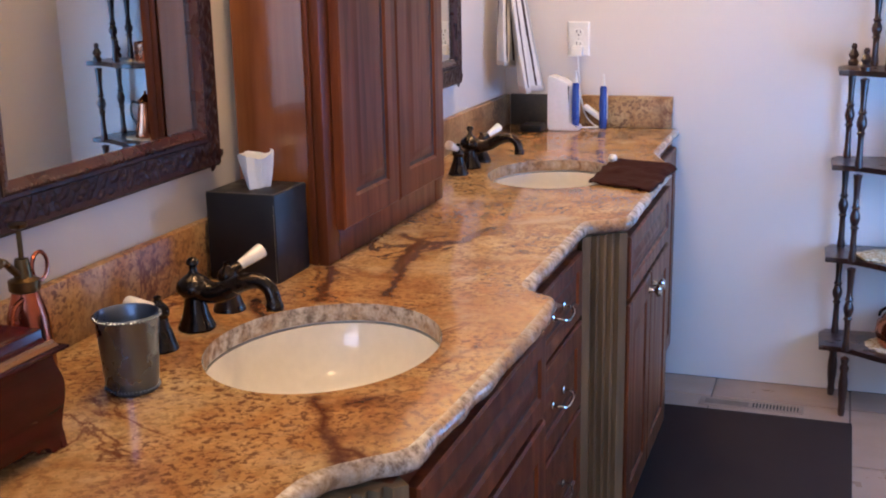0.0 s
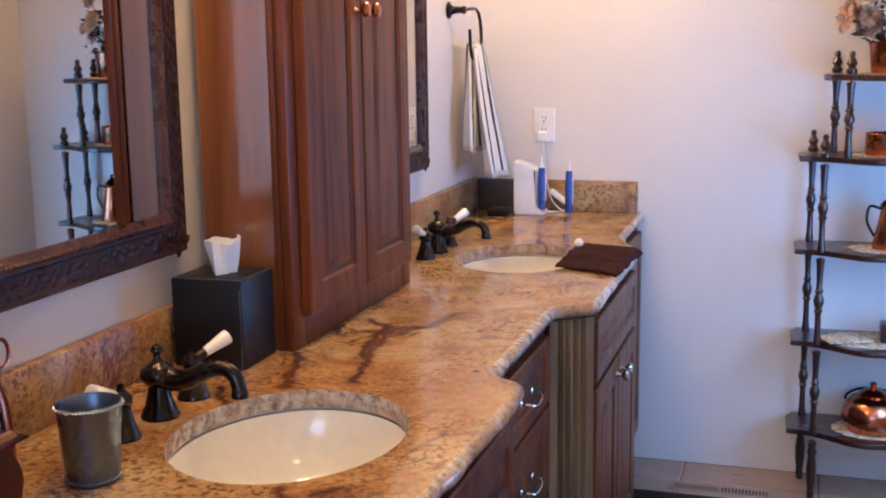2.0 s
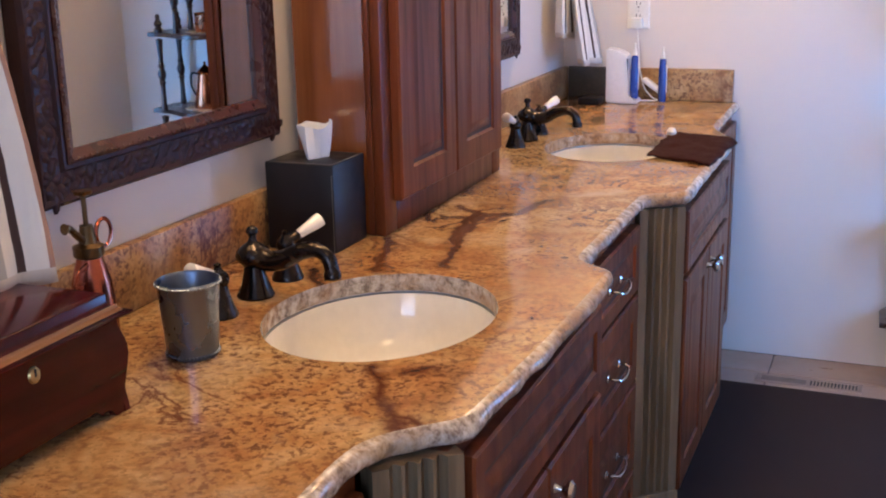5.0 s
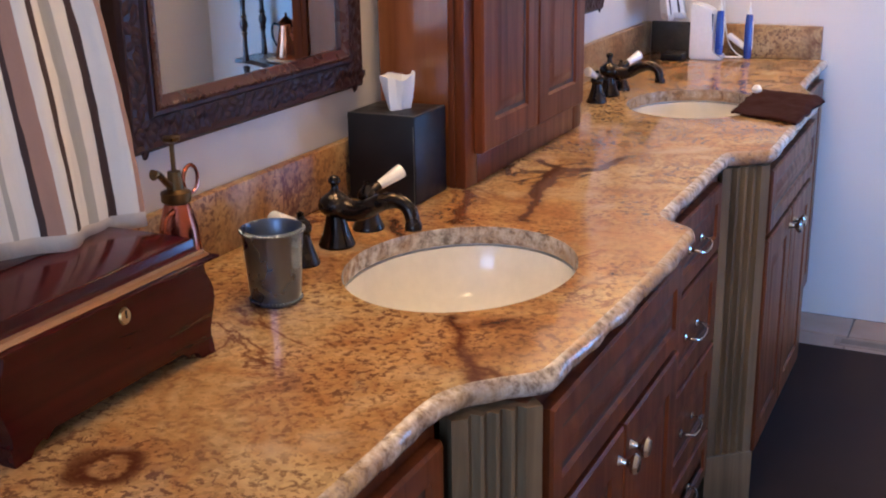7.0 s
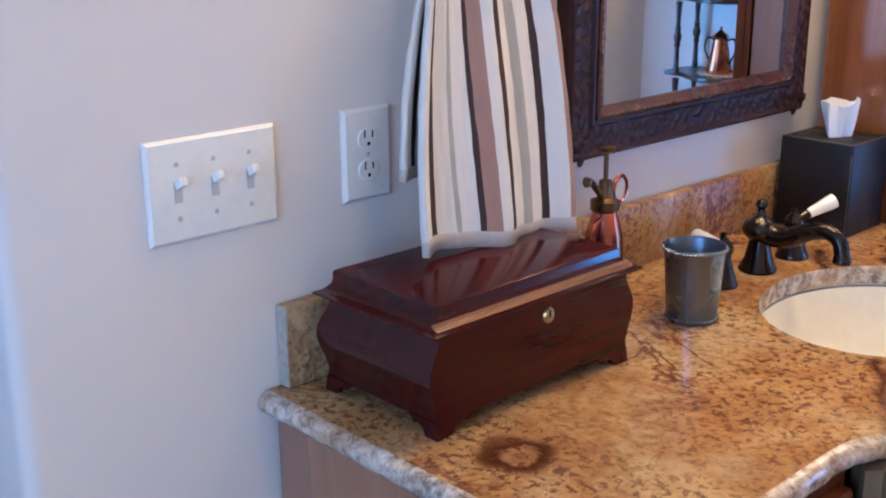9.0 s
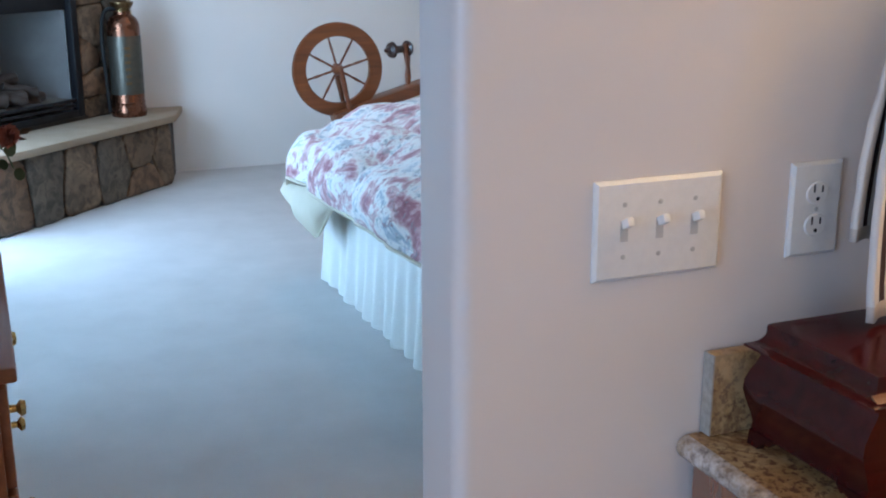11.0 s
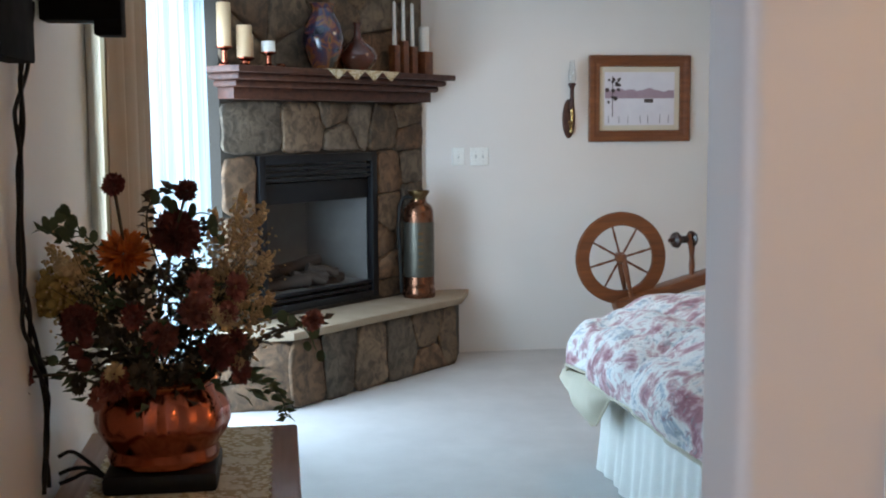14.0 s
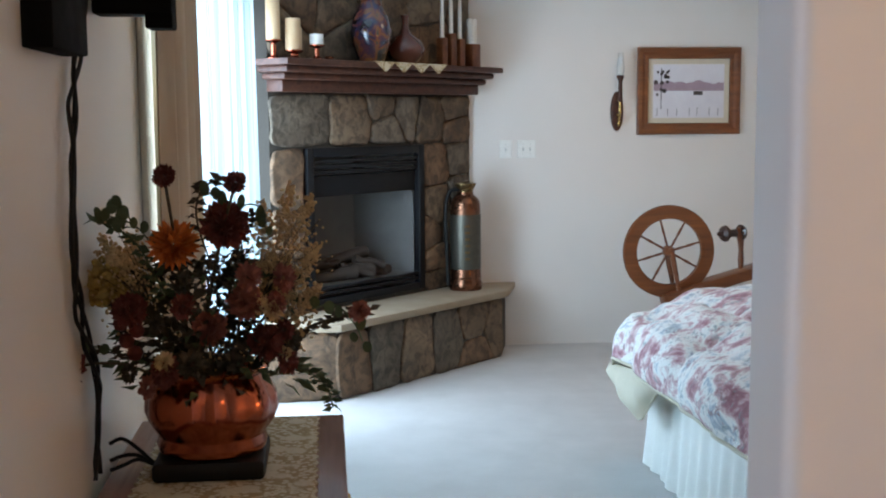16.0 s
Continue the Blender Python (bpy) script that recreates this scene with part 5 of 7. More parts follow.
ax0, ax1, ay0, ay1 = BX0 - 0.44, BX1, BY0 - 0.23, BY1


def quilt(a, b, lift=0.0):
    dx, dy = max(0.0, BX0 - a), max(0.0, BY0 - b)
    d = math.hypot(dx, dy)
    x, y = max(a, BX0), max(b, BY0)
    z = 0.705 - 0.10 * math.exp(-max(0.0, b - BY0) / 0.10)
    if d > 0:
        out = 0.115 * (1 - math.exp(-d / 0.07))
        x -= out * dx / d
        y -= out * dy / d
        z -= max(0.0, d - 0.06) * 0.90 + min(d, 0.06) ** 2 * 3.0
    puff = 0.062 * abs(math.sin(math.pi * (a + 0.25 * b) / 0.62)) ** 0.5 * abs(math.sin(math.pi * (b - BY0 - 0.10 - 0.1 * (a - BX0)) / 0.44)) ** 0.5
    wr = 0.024 * noise.noise(Vector((a * 4, b * 4, 1))) + 0.010 * noise.noise(Vector((a * 11, b * 11, 2)))
    amt = puff + wr + lift
    sw = min(1.0, d / 0.12)
    z += amt * (1 - 0.8 * sw) + 0.05 * math.exp(-((a - BX0 - 0.45) ** 2 + (b - BY0 - 0.5) ** 2) / 0.25)
    if d > 0:
        x -= amt * sw * dx / d * 1.1
        y -= amt * sw * dy / d * 1.1
    return Vector((x, y, max(0.09, z)))


grid = [[bm.verts.new(quilt(ax0 + i * (ax1 - ax0) / NX, ay0 + j * (ay1 - ay0) / NY)) for j in range(NY + 1)] for i in range(NX + 1)]
for i in range(NX):
    for j in range(NY):
        bm.faces.new((grid[i][j], grid[i + 1][j], grid[i + 1][j + 1], grid[i][j + 1]))
cover = thing("comforter", "puffy floral comforter in rose, white and blue-grey draped over the bed", "comforter", (-2.5, 2.0, 0.64))
hem = [grid[i][0].co.copy() for i in range(NX, 0, -1)] + [grid[0][j].co.copy() for j in range(1, NY + 1)]
comforter = part("quilted_cover", bm, [M_FLORAL, M_LINING], cover)
bm = bmesh.new()
rows = []
for i in range(13):
    u = i / 12
    lowp = Vector((-3.70, 1.125, 0.365)).lerp(Vector((-3.27, 1.155, 0.245)), min(1, u * 1.9)) if u < 0.53 else Vector((-3.27, 1.155, 0.245)).lerp(Vector((-3.05, 1.165, 0.43)), (u - 0.53) / 0.47)
    topp = Vector((-3.70, 1.135, 0.40)).lerp(Vector((-3.05, 1.165, 0.475)), u)
    rows.append([bm.verts.new(lowp.lerp(topp, j / 8) - Vector((0, 0.050 * math.sin(math.pi * j / 8) ** 0.7 * math.sin(math.pi * u) ** 0.6 * (1 + 0.25 * math.sin(u * 19)), 0))) for j in range(9)])
edge = [r[0].co.copy() for r in rows]
for a, b in zip(rows, rows[1:]):
    for j in range(8):
        bm.faces.new((a[j], b[j], b[j + 1], a[j + 1]))
flap = part("turned_corner", bm, M_LINING, cover, "turned-back corner showing the tan lining")
part("piping", tube(edge, 0.007, 6), M_LINING, flap, "tan piping along the corner")
part("piping", tube(hem, 0.007, 6), M_LINING, cover, "tan piping along the hem")
mod = comforter.modifiers.new("thickness", "SOLIDIFY")
mod.thickness, mod.offset, mod.material_offset, mod.material_offset_rim = 0.022, -1, 1, 1

# dresser with runner
DX0, DX1, DY0, DY1, DZ = -1.62, -0.83, -0.53, -0.05, 0.75
dresser = thing("dresser", "reddish brown wooden dresser below the television", "dresser", ((DX0 + DX1) / 2, (DY0 + DY1) / 2, 0))
part("top", boxed(DX0, DX1, DY0, DY1, DZ - 0.028, DZ, 0.006), M_OAKX, dresser)
part("body", boxed(DX0 + 0.03, DX1 - 0.03, DY0 + 0.01, DY1 - 0.035, 0.09, DZ - 0.028, 0.003), M_OAKX, dresser)
part("base", boxed(DX0 + 0.015, DX1 - 0.015, DY0 + 0.005, DY1 - 0.02, 0.0, 0.09, 0.006), M_OAKX, dresser)
for k in range(3):
    z0 = 0.115 + k * 0.198
    d = part("drawer_front", boxed(DX0 + 0.05, DX1 - 0.05, DY1 - 0.036, DY1 - 0.018, z0, z0 + 0.185, 0.004), M_OAKX, dresser)
    for s in (-0.2, 0.2):
        part("knob", lathe([(0, 0), (0.008, 0), (0.007, 0.012), (0.016, 0.02), (0.013, 0.028), (0, 0.03)], segs=14, m=Matrix.Translation(((DX0 + DX1) / 2 + s, DY1 - 0.018, z0 + 0.09)) @ Matrix.Rotation(radians(-90), 4, "X")), M_BRASS, d, "brass knob")
bm = bmesh.new()
rng = random.Random(5)
out = []
rx0, rx1, ry0, ry1 = DX0 + 0.02, DX1 + 0.02, -0.46, -0.115
n = 34
for k in range(n):
    out.append((rx0 + (rx1 - 0.03 - rx0) * k / n, ry1 + 0.008 * abs(math.sin(k * math.pi / 2))))
for k in range(14):
    out.append((rx1 - 0.03 - 0.16 * (abs(k - 7) / 7) ** 2 + 0.008 * (k % 2), ry1 + (ry0 - ry1) * k / 14))
for k in range(n):
    out.append((rx1 - 0.19 + (rx0 - rx1 + 0.19) * k / n, ry0 - 0.008 * abs(math.sin(k * math.pi / 2))))
out.append((rx0, ry0))
prism(bm, out[::-1], DZ + 0.001, DZ + 0.004)
solid("lace_runner", bm, M_LACE, "cream crocheted lace runner on the dresser", "runner", smooth=False)

# curtains at the glass door
def cloth_sheet(name, pts, z0, z1, mat, wave, count, label, flare=0.0):
    bm = bmesh.new()
    cols = []
    a, b = Vector(pts[0]), Vector(pts[1])
    d = (b - a).normalized()
    n = Vector((-d.y, d.x))
    steps = count * 8
    for k in range(steps + 1):
        f = k / steps
        ph = f * count * 2 * math.pi
        col = []
        for j in range(9):
            g = j / 8
            w = wave * (0.8 + 0.5 * g) * (math.sin(ph + 0.5 * math.sin(g * 3 + k * 0.01)) + 0.25 * math.sin(2.3 * ph + 1))
            p = a + (b - a) * f + n * w
            col.append(bm.verts.new((p.x, p.y, z1 + (z0 - z1) * g)))
        cols.append(col)
    for u, v in zip(cols, cols[1:]):
        for j in range(8):
            bm.faces.new((u[j], v[j], v[j + 1], u[j + 1]))
    ob = solid(name, bm, mat, label, "curtain")
    return ob


M_SHEER, _t, _p = shader("sheer_curtain")
_t.nodes.remove(_p)
_o = _t.nodes["Material Output"]
_tr, _df = _t.nodes.new("ShaderNodeBsdfTranslucent"), _t.nodes.new("ShaderNodeBsdfDiffuse")
# upright grey-blue bands put the shading of the folds into the colour
_fold_shade = noise_of(_t, world_coords(_t, (9.0, 1.0, 0.12)), 1.0, 4, 0.6)
_t.links.new(ramp(_t, _fold_shade, [(0.36, (0.26, 0.31, 0.32)), (0.52, (0.50, 0.56, 0.57)), (0.66, (0.68, 0.72, 0.72))]), _tr.inputs[0])
_df.inputs[0].default_value = (0.86, 0.87, 0.86, 1)
_m1 = _t.nodes.new("ShaderNodeMixShader")
_m1.inputs[0].default_value = 0.15
_t.links.new(_tr.outputs[0], _m1.inputs[1])
_t.links.new(_df.outputs[0], _m1.inputs[2])
_t.links.new(_m1.outputs[0], _o.inputs[0])
M_DRAPE = plain("beige_drape", (0.52, 0.41, 0.30), (0.45, 0.35, 0.25), 0.9, 0, 10, 300, 0.4)
cloth_sheet("sheer_curtain", ((-2.44, -0.465), (-4.10, -0.415)), 0.02, 2.16, M_SHEER, 0.030, 20, "white sheer curtain gathered to the side, glowing with daylight")
cloth_sheet("drape", ((-1.80, -0.480), (-2.50, -0.480)), 0.02, 2.16, M_DRAPE, 0.018, 5, "beige drape gathered at the side of the glass door")
ob = thing("curtain_rod", "dark curtain rod over the glass door", "curtain rod", (-3.3, -0.47, 2.17))
part("rod", tube([(-1.74, -0.482, 2.175), (-3.3, -0.47, 2.175), (-4.88, -0.43, 2.175)], 0.011, 10), M_BRONZE, ob)
for x in (-1.78, -4.84):
    part("bracket", tube([(x, YL, 2.175), (x, -0.49, 2.175)], 0.008, 8), M_BRONZE, ob)

# television on a wall arm, with its cables
tv = thing("television", "black flat television on a wall bracket over the dresser", "television", (-1.0, YL, 1.6))
M_TV = plain("matt_black_casing", (0.004, 0.004, 0.004), (0.006, 0.006, 0.006), 0.7, 0, 10, 120, 0.05, 0.1, 0.0, 0.05)
part("wall_plate", boxed(-1.02, -0.76, YL, -0.50, 1.577, 1.95, 0.004), M_TV, tv)
part("arm", boxed(-1.30, -0.95, -0.535, -0.49, 1.80, 1.88, 0.006), M_TV, tv)
part("screen_body", boxed(-1.36, -1.29, -0.545, -0.385, 1.676, 2.24, 0.006), M_TV, tv)
part("stand_foot", boxed(-1.36, -1.29, -0.440, -0.385, 1.648, 1.682, 0.004), M_TV, tv)
rng = random.Random(11)
drop = smooth_line([(-1.16, 1.70, 0), (-1.10, 1.60, 0), (-1.03, 1.495, 0), (-1.015, 1.39, 0), (-0.99, 1.212, 0), (-1.022, 1.10, 0), (-1.13, 0.982, 0), (-1.146, 0.897, 0), (-1.105, 0.775, 0)], 4)
for k in range(3):
    pts = []
    for j, q in enumerate(drop):
        f = j / (len(drop) - 1)
        z = q[1]
        x = q[0] + 0.023 * math.sin(f * (17 + 3 * k) + k * 2.1)
        pts.append((x, YL + 0.012 + 0.007 * abs(math.sin(f * 17 + k * 2.1)), z))
    c = thing("cable", "black cable running down the wall from the television", "cable", pts[-1], "television cables")
    part("cord", tube(smooth_line(pts, 3), 0.0042, 7), M_BLACK, c)
for k, (dy, dz) in enumerate(((0.0, 0.0), (0.05, 0.02), (0.10, 0.055))):
    pts = [(-1.19, -0.525, DZ + 0.012 + dz), (-1.195, -0.50, DZ + 0.02 + dz), (-1.20, -0.47, DZ + 0.030 + dz * 0.4), (-1.205, -0.435, DZ + 0.014)]
    c = thing("cable", "black cable lying on the dresser", "cable", pts[-1], "television cables")
    part("cord", tube(smooth_line(pts, 6), 0.0042, 7), M_BLACK, c)

# copper pot with an arrangement of dried flowers
PX, PY, PZ = -1.215, -0.322, DZ + 0.004
ob = thing("pot_stand", "low black stand under the copper pot", "stand", (PX, PY, PZ))
part("plinth", boxed(PX - 0.105, PX + 0.105, PY - 0.110, PY + 0.110, PZ, PZ + 0.040, 0.010), M_BLACK, ob)
pot = thing("copper_pot", "lobed copper pot with a lower rim holding dried flowers", "pot", (PX, PY, PZ + 0.041))
bm = bmesh.new()
prof = [(0.0, 0.0), (0.098, 0.0), (0.108, 0.006), (0.112, 0.020), (0.108, 0.034), (0.110, 0.040), (0.124, 0.060), (0.133, 0.085), (0.130, 0.115), (0.118, 0.140), (0.106, 0.158), (0.110, 0.166), (0.104, 0.168), (0.098, 0.150), (0.060, 0.12), (0.0, 0.118)]
rings = []
for r, z in prof:
    ring = []
    for k in range(64):
        a = 2 * math.pi * k / 64
        lobe = 1 + (0.075 * (abs(math.sin(a * 5)) ** 0.45 - 0.75) if 0.045 < z < 0.15 and r > 0.1 else 0)
        ring.append(bm.verts.new((PX + r * lobe * math.cos(a), PY + r * lobe * math.sin(a), PZ + 0.041 + z)))
    rings.append(ring)
for a, b in zip(rings, rings[1:]):
    for k in range(64):
        bm.faces.new((a[k], a[(k + 1) % 64], b[(k + 1) % 64], b[k]))
part("body", bm, M_COPPER_DARK, pot)
part("rim", lathe([(0.104, 0.164), (0.113, 0.166), (0.115, 0.170), (0.111, 0.174), (0.104, 0.172)], (PX, PY, PZ + 0.041), 48), M_COPPER, pot)

rng = random.Random(31)
M_STEM = plain("dry_stem", (0.075, 0.060, 0.030), (0.05, 0.035, 0.02), 0.85)
M_LEAFD = plain("dark_dried_leaf", (0.035, 0.035, 0.020), (0.070, 0.040, 0.025), 0.8, 0, 25, 160, 0.5)
M_LEAFG = plain("green_leaf", (0.040, 0.070, 0.028), (0.07, 0.09, 0.04), 0.7, 0, 25, 160, 0.4)
M_ORANGE = plain("orange_petal", (0.64, 0.16, 0.02), (0.46, 0.09, 0.015), 0.75, 0, 40, 200, 0.4)
M_BURG = plain("burgundy_petal", (0.10, 0.018, 0.015), (0.17, 0.035, 0.025), 0.8, 0, 40, 200, 0.4)
M_CREAMF = plain("cream_plume", (0.58, 0.41, 0.22), (0.46, 0.30, 0.15), 0.9, 0, 40, 200, 0.4)
M_YELLOW = plain("yellow_puff", (0.42, 0.29, 0.09), (0.32, 0.21, 0.06), 0.9, 0, 40, 200, 0.4)
M_PINK = plain("dusty_pink_petal", (0.30, 0.10, 0.075), (0.22, 0.065, 0.05), 0.85, 0, 40, 200, 0.4)


def leaf(bm, p, d, size, width=0.4, curl=0.25):
    d = Vector(d).normalized()
    side = d.cross(Vector((rng.uniform(-1, 1), rng.uniform(-1, 1), rng.uniform(-0.3, 1)))).normalized()
    up = side.cross(d)
    p = Vector(p)
    a = [bm.verts.new(p), bm.verts.new(p + d * size * 0.45 + side * size * width * 0.5 + up * size * curl * 0.15), bm.verts.new(p + d * size + up * size * -curl), bm.verts.new(p + d * size * 0.45 - side * size * width * 0.5 + up * size * curl * 0.15), bm.verts.new(p + d * size * 0.5 - up * size * 0.04)]
    bm.faces.new((a[0], a[1], a[4]))
    bm.faces.new((a[1], a[2], a[4]))
    bm.faces.new((a[2], a[3], a[4]))
    bm.faces.new((a[3], a[0], a[4]))


def bloom(c, r, rows, face, width=0.58):
    """Overlapping petals in rows round a centre that looks along face."""
    bm = bmesh.new()
    face = Vector(face).normalized()
    a = face.orthogonal().normalized()
    b = face.cross(a)
    for row in range(rows):
        f = row / max(1, rows - 1)
        n = int(9 + 15 * f)
        for k in range(n):
            ang = 2 * math.pi * (k + 0.5 * row + rng.uniform(-0.15, 0.15)) / n
            out = (a * math.cos(ang) + b * math.sin(ang))
            d = (out * (0.35 + f) + face * (1.0 - 0.85 * f)).normalized()
            leaf(bm, Vector(c) + d * r * 0.15, d, r * (0.62 + 0.36 * f) * rng.uniform(0.94, 1.06), width, -0.10)
    return bm


def puff(c, r, n, size):
    bm = bmesh.new()
    for k in range(n):
        d = Vector((rng.gauss(0, 1), rng.gauss(0, 1), rng.gauss(0, 1))).normalized()
        bmesh.ops.create_icosphere(bm, subdivisions=1, radius=size * rng.uniform(0.6, 1.3), matrix=Matrix.Translation(Vector(c) + d * r * rng.uniform(0.4, 1.0)))
    return bm


flowers = thing("flower_arrangement", "dried flowers in orange, burgundy and cream in the copper pot", "flowers", (PX, PY, PZ + 0.16))
base = Vector((PX, PY, PZ + 0.17))


def stem(to, r=0.003):
    to = Vector(to)
    s = base + Vector((rng.uniform(-0.05, 0.05), rng.uniform(-0.05, 0.05), -0.01))
    mid = s.lerp(to, 0.55) + Vector((0, 0, 0.03))
    part("stem", tube(smooth_line([s, mid, to], 5), r, 6), M_STEM, flowers)


X0 = PX + 0.085
for (y, z), r, mat, rows, lab in (((-0.376, 1.223), 0.048, M_ORANGE, 8, "orange dahlia head"), ((-0.278, 1.261), 0.046, M_BURG, 6, "burgundy rose head"), ((-0.385, 1.358), 0.022, M_BURG, 3, "dark red bud"), ((-0.253, 1.345), 0.022, M_BURG, 3, "dark red bud"), ((-0.240, 1.115), 0.035, M_PINK, 4, "dusty pink flower"), ((-0.395, 0.985), 0.030, M_PINK, 4, "dusty pink flower"), ((-0.31, 1.06), 0.035, M_PINK, 4, "dusty pink flower"), ((-0.585, 0.995), 0.045, M_BURG, 4, "drooping dark red flower"), ((-0.02, 1.085), 0.021, M_PINK, 3, "faded pink flower"), ((-0.205, 1.03), 0.035, M_BURG, 6, "burgundy rose head"), ((-0.46, 1.10), 0.033, M_BURG, 6, "burgundy rose head")):
    c = Vector((X0 + rng.uniform(0.0, 0.06), y, z))
    stem(c)
    part("flower_head", bloom(c, r, rows, (0.9, rng.uniform(-0.3, 0.3), 0.35), 0.45 if mat is M_ORANGE else 1.0), mat, flowers, lab, smooth=False)
for (y, z), r, n, mat, lab in (((-0.525, 1.145), 0.048, 150, M_YELLOW, "yellow puff"), ((-0.49, 1.185), 0.03, 60, M_CREAMF, "cream puff")):
    c = Vector((PX + 0.02, y, z))
    stem(c)
    part("flower_head", puff(c, r, n, 0.009), mat, flowers, lab)
for k in range(16):
    a = rng.uniform(-1.5, 1.5)
    c = Vector((PX + 0.05 + 0.10 * math.cos(a), PY + 0.17 * math.sin(a), PZ + 0.20 + rng.random() * 0.22))
    part("flower_head", bloom(c, rng.uniform(0.018, 0.030), 3, (0.9, math.sin(a), 0.3)), (M_BURG, M_PINK, M_CREAMF, M_LEAFD)[k % 4], flowers, "small dried flower head", smooth=False)
# feathery cream plumes
for y, z, ty, tz in ((-0.215, 1.12, -0.205, 1.30), (-0.20, 1.10, -0.11, 1.31), (-0.19, 1.08, -0.10, 1.21), (-0.20, 1.15, -0.15, 1.33), (-0.185, 1.02, -0.10, 1.13), (-0.48, 1.08, -0.53, 1.23), (-0.45, 1.10, -0.47, 1.24)):
    a, b = Vector((PX + rng.uniform(-0.03, 0.05), y, z)), Vector((PX + rng.uniform(-0.03, 0.08), ty, tz))
    stem(a)
    bm = tube([a, a.lerp(b, 0.5), b], 0.0018, 5)
    for k in range(300):
        f = rng.random()
        c = a.lerp(b, f) + Vector((rng.gauss(0, 1), rng.gauss(0, 1), rng.gauss(0, 1))) * 0.026 * (1.15 - f)
        bmesh.ops.create_icosphere(bm, subdivisions=1, radius=rng.uniform(0.0022, 0.0048), matrix=Matrix.Translation(c))
    part("plume", bm, M_CREAMF, flowers, "feathery cream plume")["kind"] = "stuff"
# berries and sprigs
for y, z in ((-0.475, 1.035), (-0.485, 1.07), (-0.46, 1.01), (-0.455, 1.055), (-0.35, 0.99)):
    c = Vector((PX + 0.07, y, z))
    part("berry", lathe([(0, -0.016), (0.011, -0.012), (0.016, 0), (0.011, 0.012), (0, 0.016)], c, 12), M_BURG, flowers, "dark red berry")
for pts in (((-0.30, 1.15), (-0.335, 1.27), (-0.32, 1.33), (-0.275, 1.35)), ((-0.40, 1.12), (-0.45, 1.22), (-0.50, 1.26), (-0.53, 1.27)), ((-0.22, 1.12), (-0.25, 1.22), (-0.235, 1.28)), ((-0.20, 1.0), (-0.10, 1.05), (-0.05, 1.075), (0.0, 1.08)), ((-0.46, 1.0), (-0.54, 1.01), (-0.60, 0.985)), ((-0.20, 0.96), (-0.14, 0.965), (-0.09, 0.93), (-0.075, 0.885))):
    line = smooth_line([(PX + 0.05, y, z) for y, z in pts], 8)
    bm = tube(line, 0.002, 5)
    for k, q in enumerate(line):
        for s in (-1, 1):
            leaf(bm, q, (rng.uniform(-0.4, 0.6), s * rng.uniform(0.5, 1), rng.uniform(-0.4, 0.6)), rng.uniform(0.016, 0.030), 0.5)
    part("sprig", bm, M_LEAFG if pts[0][1] < 0.97 or pts[0][0] == -0.40 else M_LEAFD, flowers, "leafy sprig")
# baby's breath: a cloud of tiny heads on hair-thin stems
for y, z, ry, rz, n in ((-0.500, 1.175, 0.060, 0.065, 90), (-0.455, 1.130, 0.055, 0.05, 70), (-0.130, 1.215, 0.045, 0.06, 60), (-0.31, 1.015, 0.09, 0.05, 70)):
    root = Vector((PX + 0.03, PY + (y - PY) * 0.55, z - 0.11))
    bm, hb = bmesh.new(), bmesh.new()
    for k in range(n):
        c = Vector((PX + 0.03 + rng.gauss(0, 0.03), y + rng.gauss(0, 1) * ry * 0.6, z + rng.gauss(0, 1) * rz * 0.6))
        if k % 3 == 0:
            tube([root, root.lerp(c, 0.6) + Vector((0, 0, 0.008)), c], 0.0007, 3, bm, False)
        bmesh.ops.create_icosphere(hb, subdivisions=1, radius=rng.uniform(0.0018, 0.0034), matrix=Matrix.Translation(c))
    spray = part("spray", bm, M_STEM, flowers, "hair-thin branching stems")
    part("blossom", hb, M_CREAMF, spray, "tiny dry cream flower heads")["kind"] = "stuff"
# round-leaved sprigs
for pts in (((-0.40, 1.20), (-0.44, 1.255), (-0.475, 1.275), (-0.515, 1.285)), ((-0.455, 1.268), (-0.465, 1.295), (-0.485, 1.31)), ((-0.27, 1.25), (-0.285, 1.30), (-0.305, 1.325)), ((-0.255, 1.28), (-0.235, 1.30), (-0.205, 1.29), (-0.20, 1.25)), ((-0.12, 1.09), (-0.07, 1.10), (-0.03, 1.06), (-0.015, 1.025)), ((-0.50, 1.02), (-0.555, 1.03), (-0.605, 1.01), (-0.64, 0.975))):
    line = smooth_line([(PX + 0.085, y, z) for y, z in pts], 4)
    bm = tube(line, 0.0016, 5)
    for k, q in enumerate(line[2::2]):
        c = Vector(q) + Vector((0.004, rng.uniform(-0.014, 0.014), rng.uniform(-0.012, 0.012)))
        bmesh.ops.create_circle(bm, cap_ends=True, segments=9, radius=rng.uniform(0.009, 0.014), matrix=Matrix.Translation(c) @ Matrix.Rotation(radians(90) + rng.uniform(-0.6, 0.6), 4, "Y") @ Matrix.Rotation(rng.uniform(-0.6, 0.6), 4, "X") @ Matrix.Diagonal((1.3, 0.85, 1, 1)))
    part("sprig", bm, M_LEAFG, flowers, "round-leaved sprig", smooth=False)
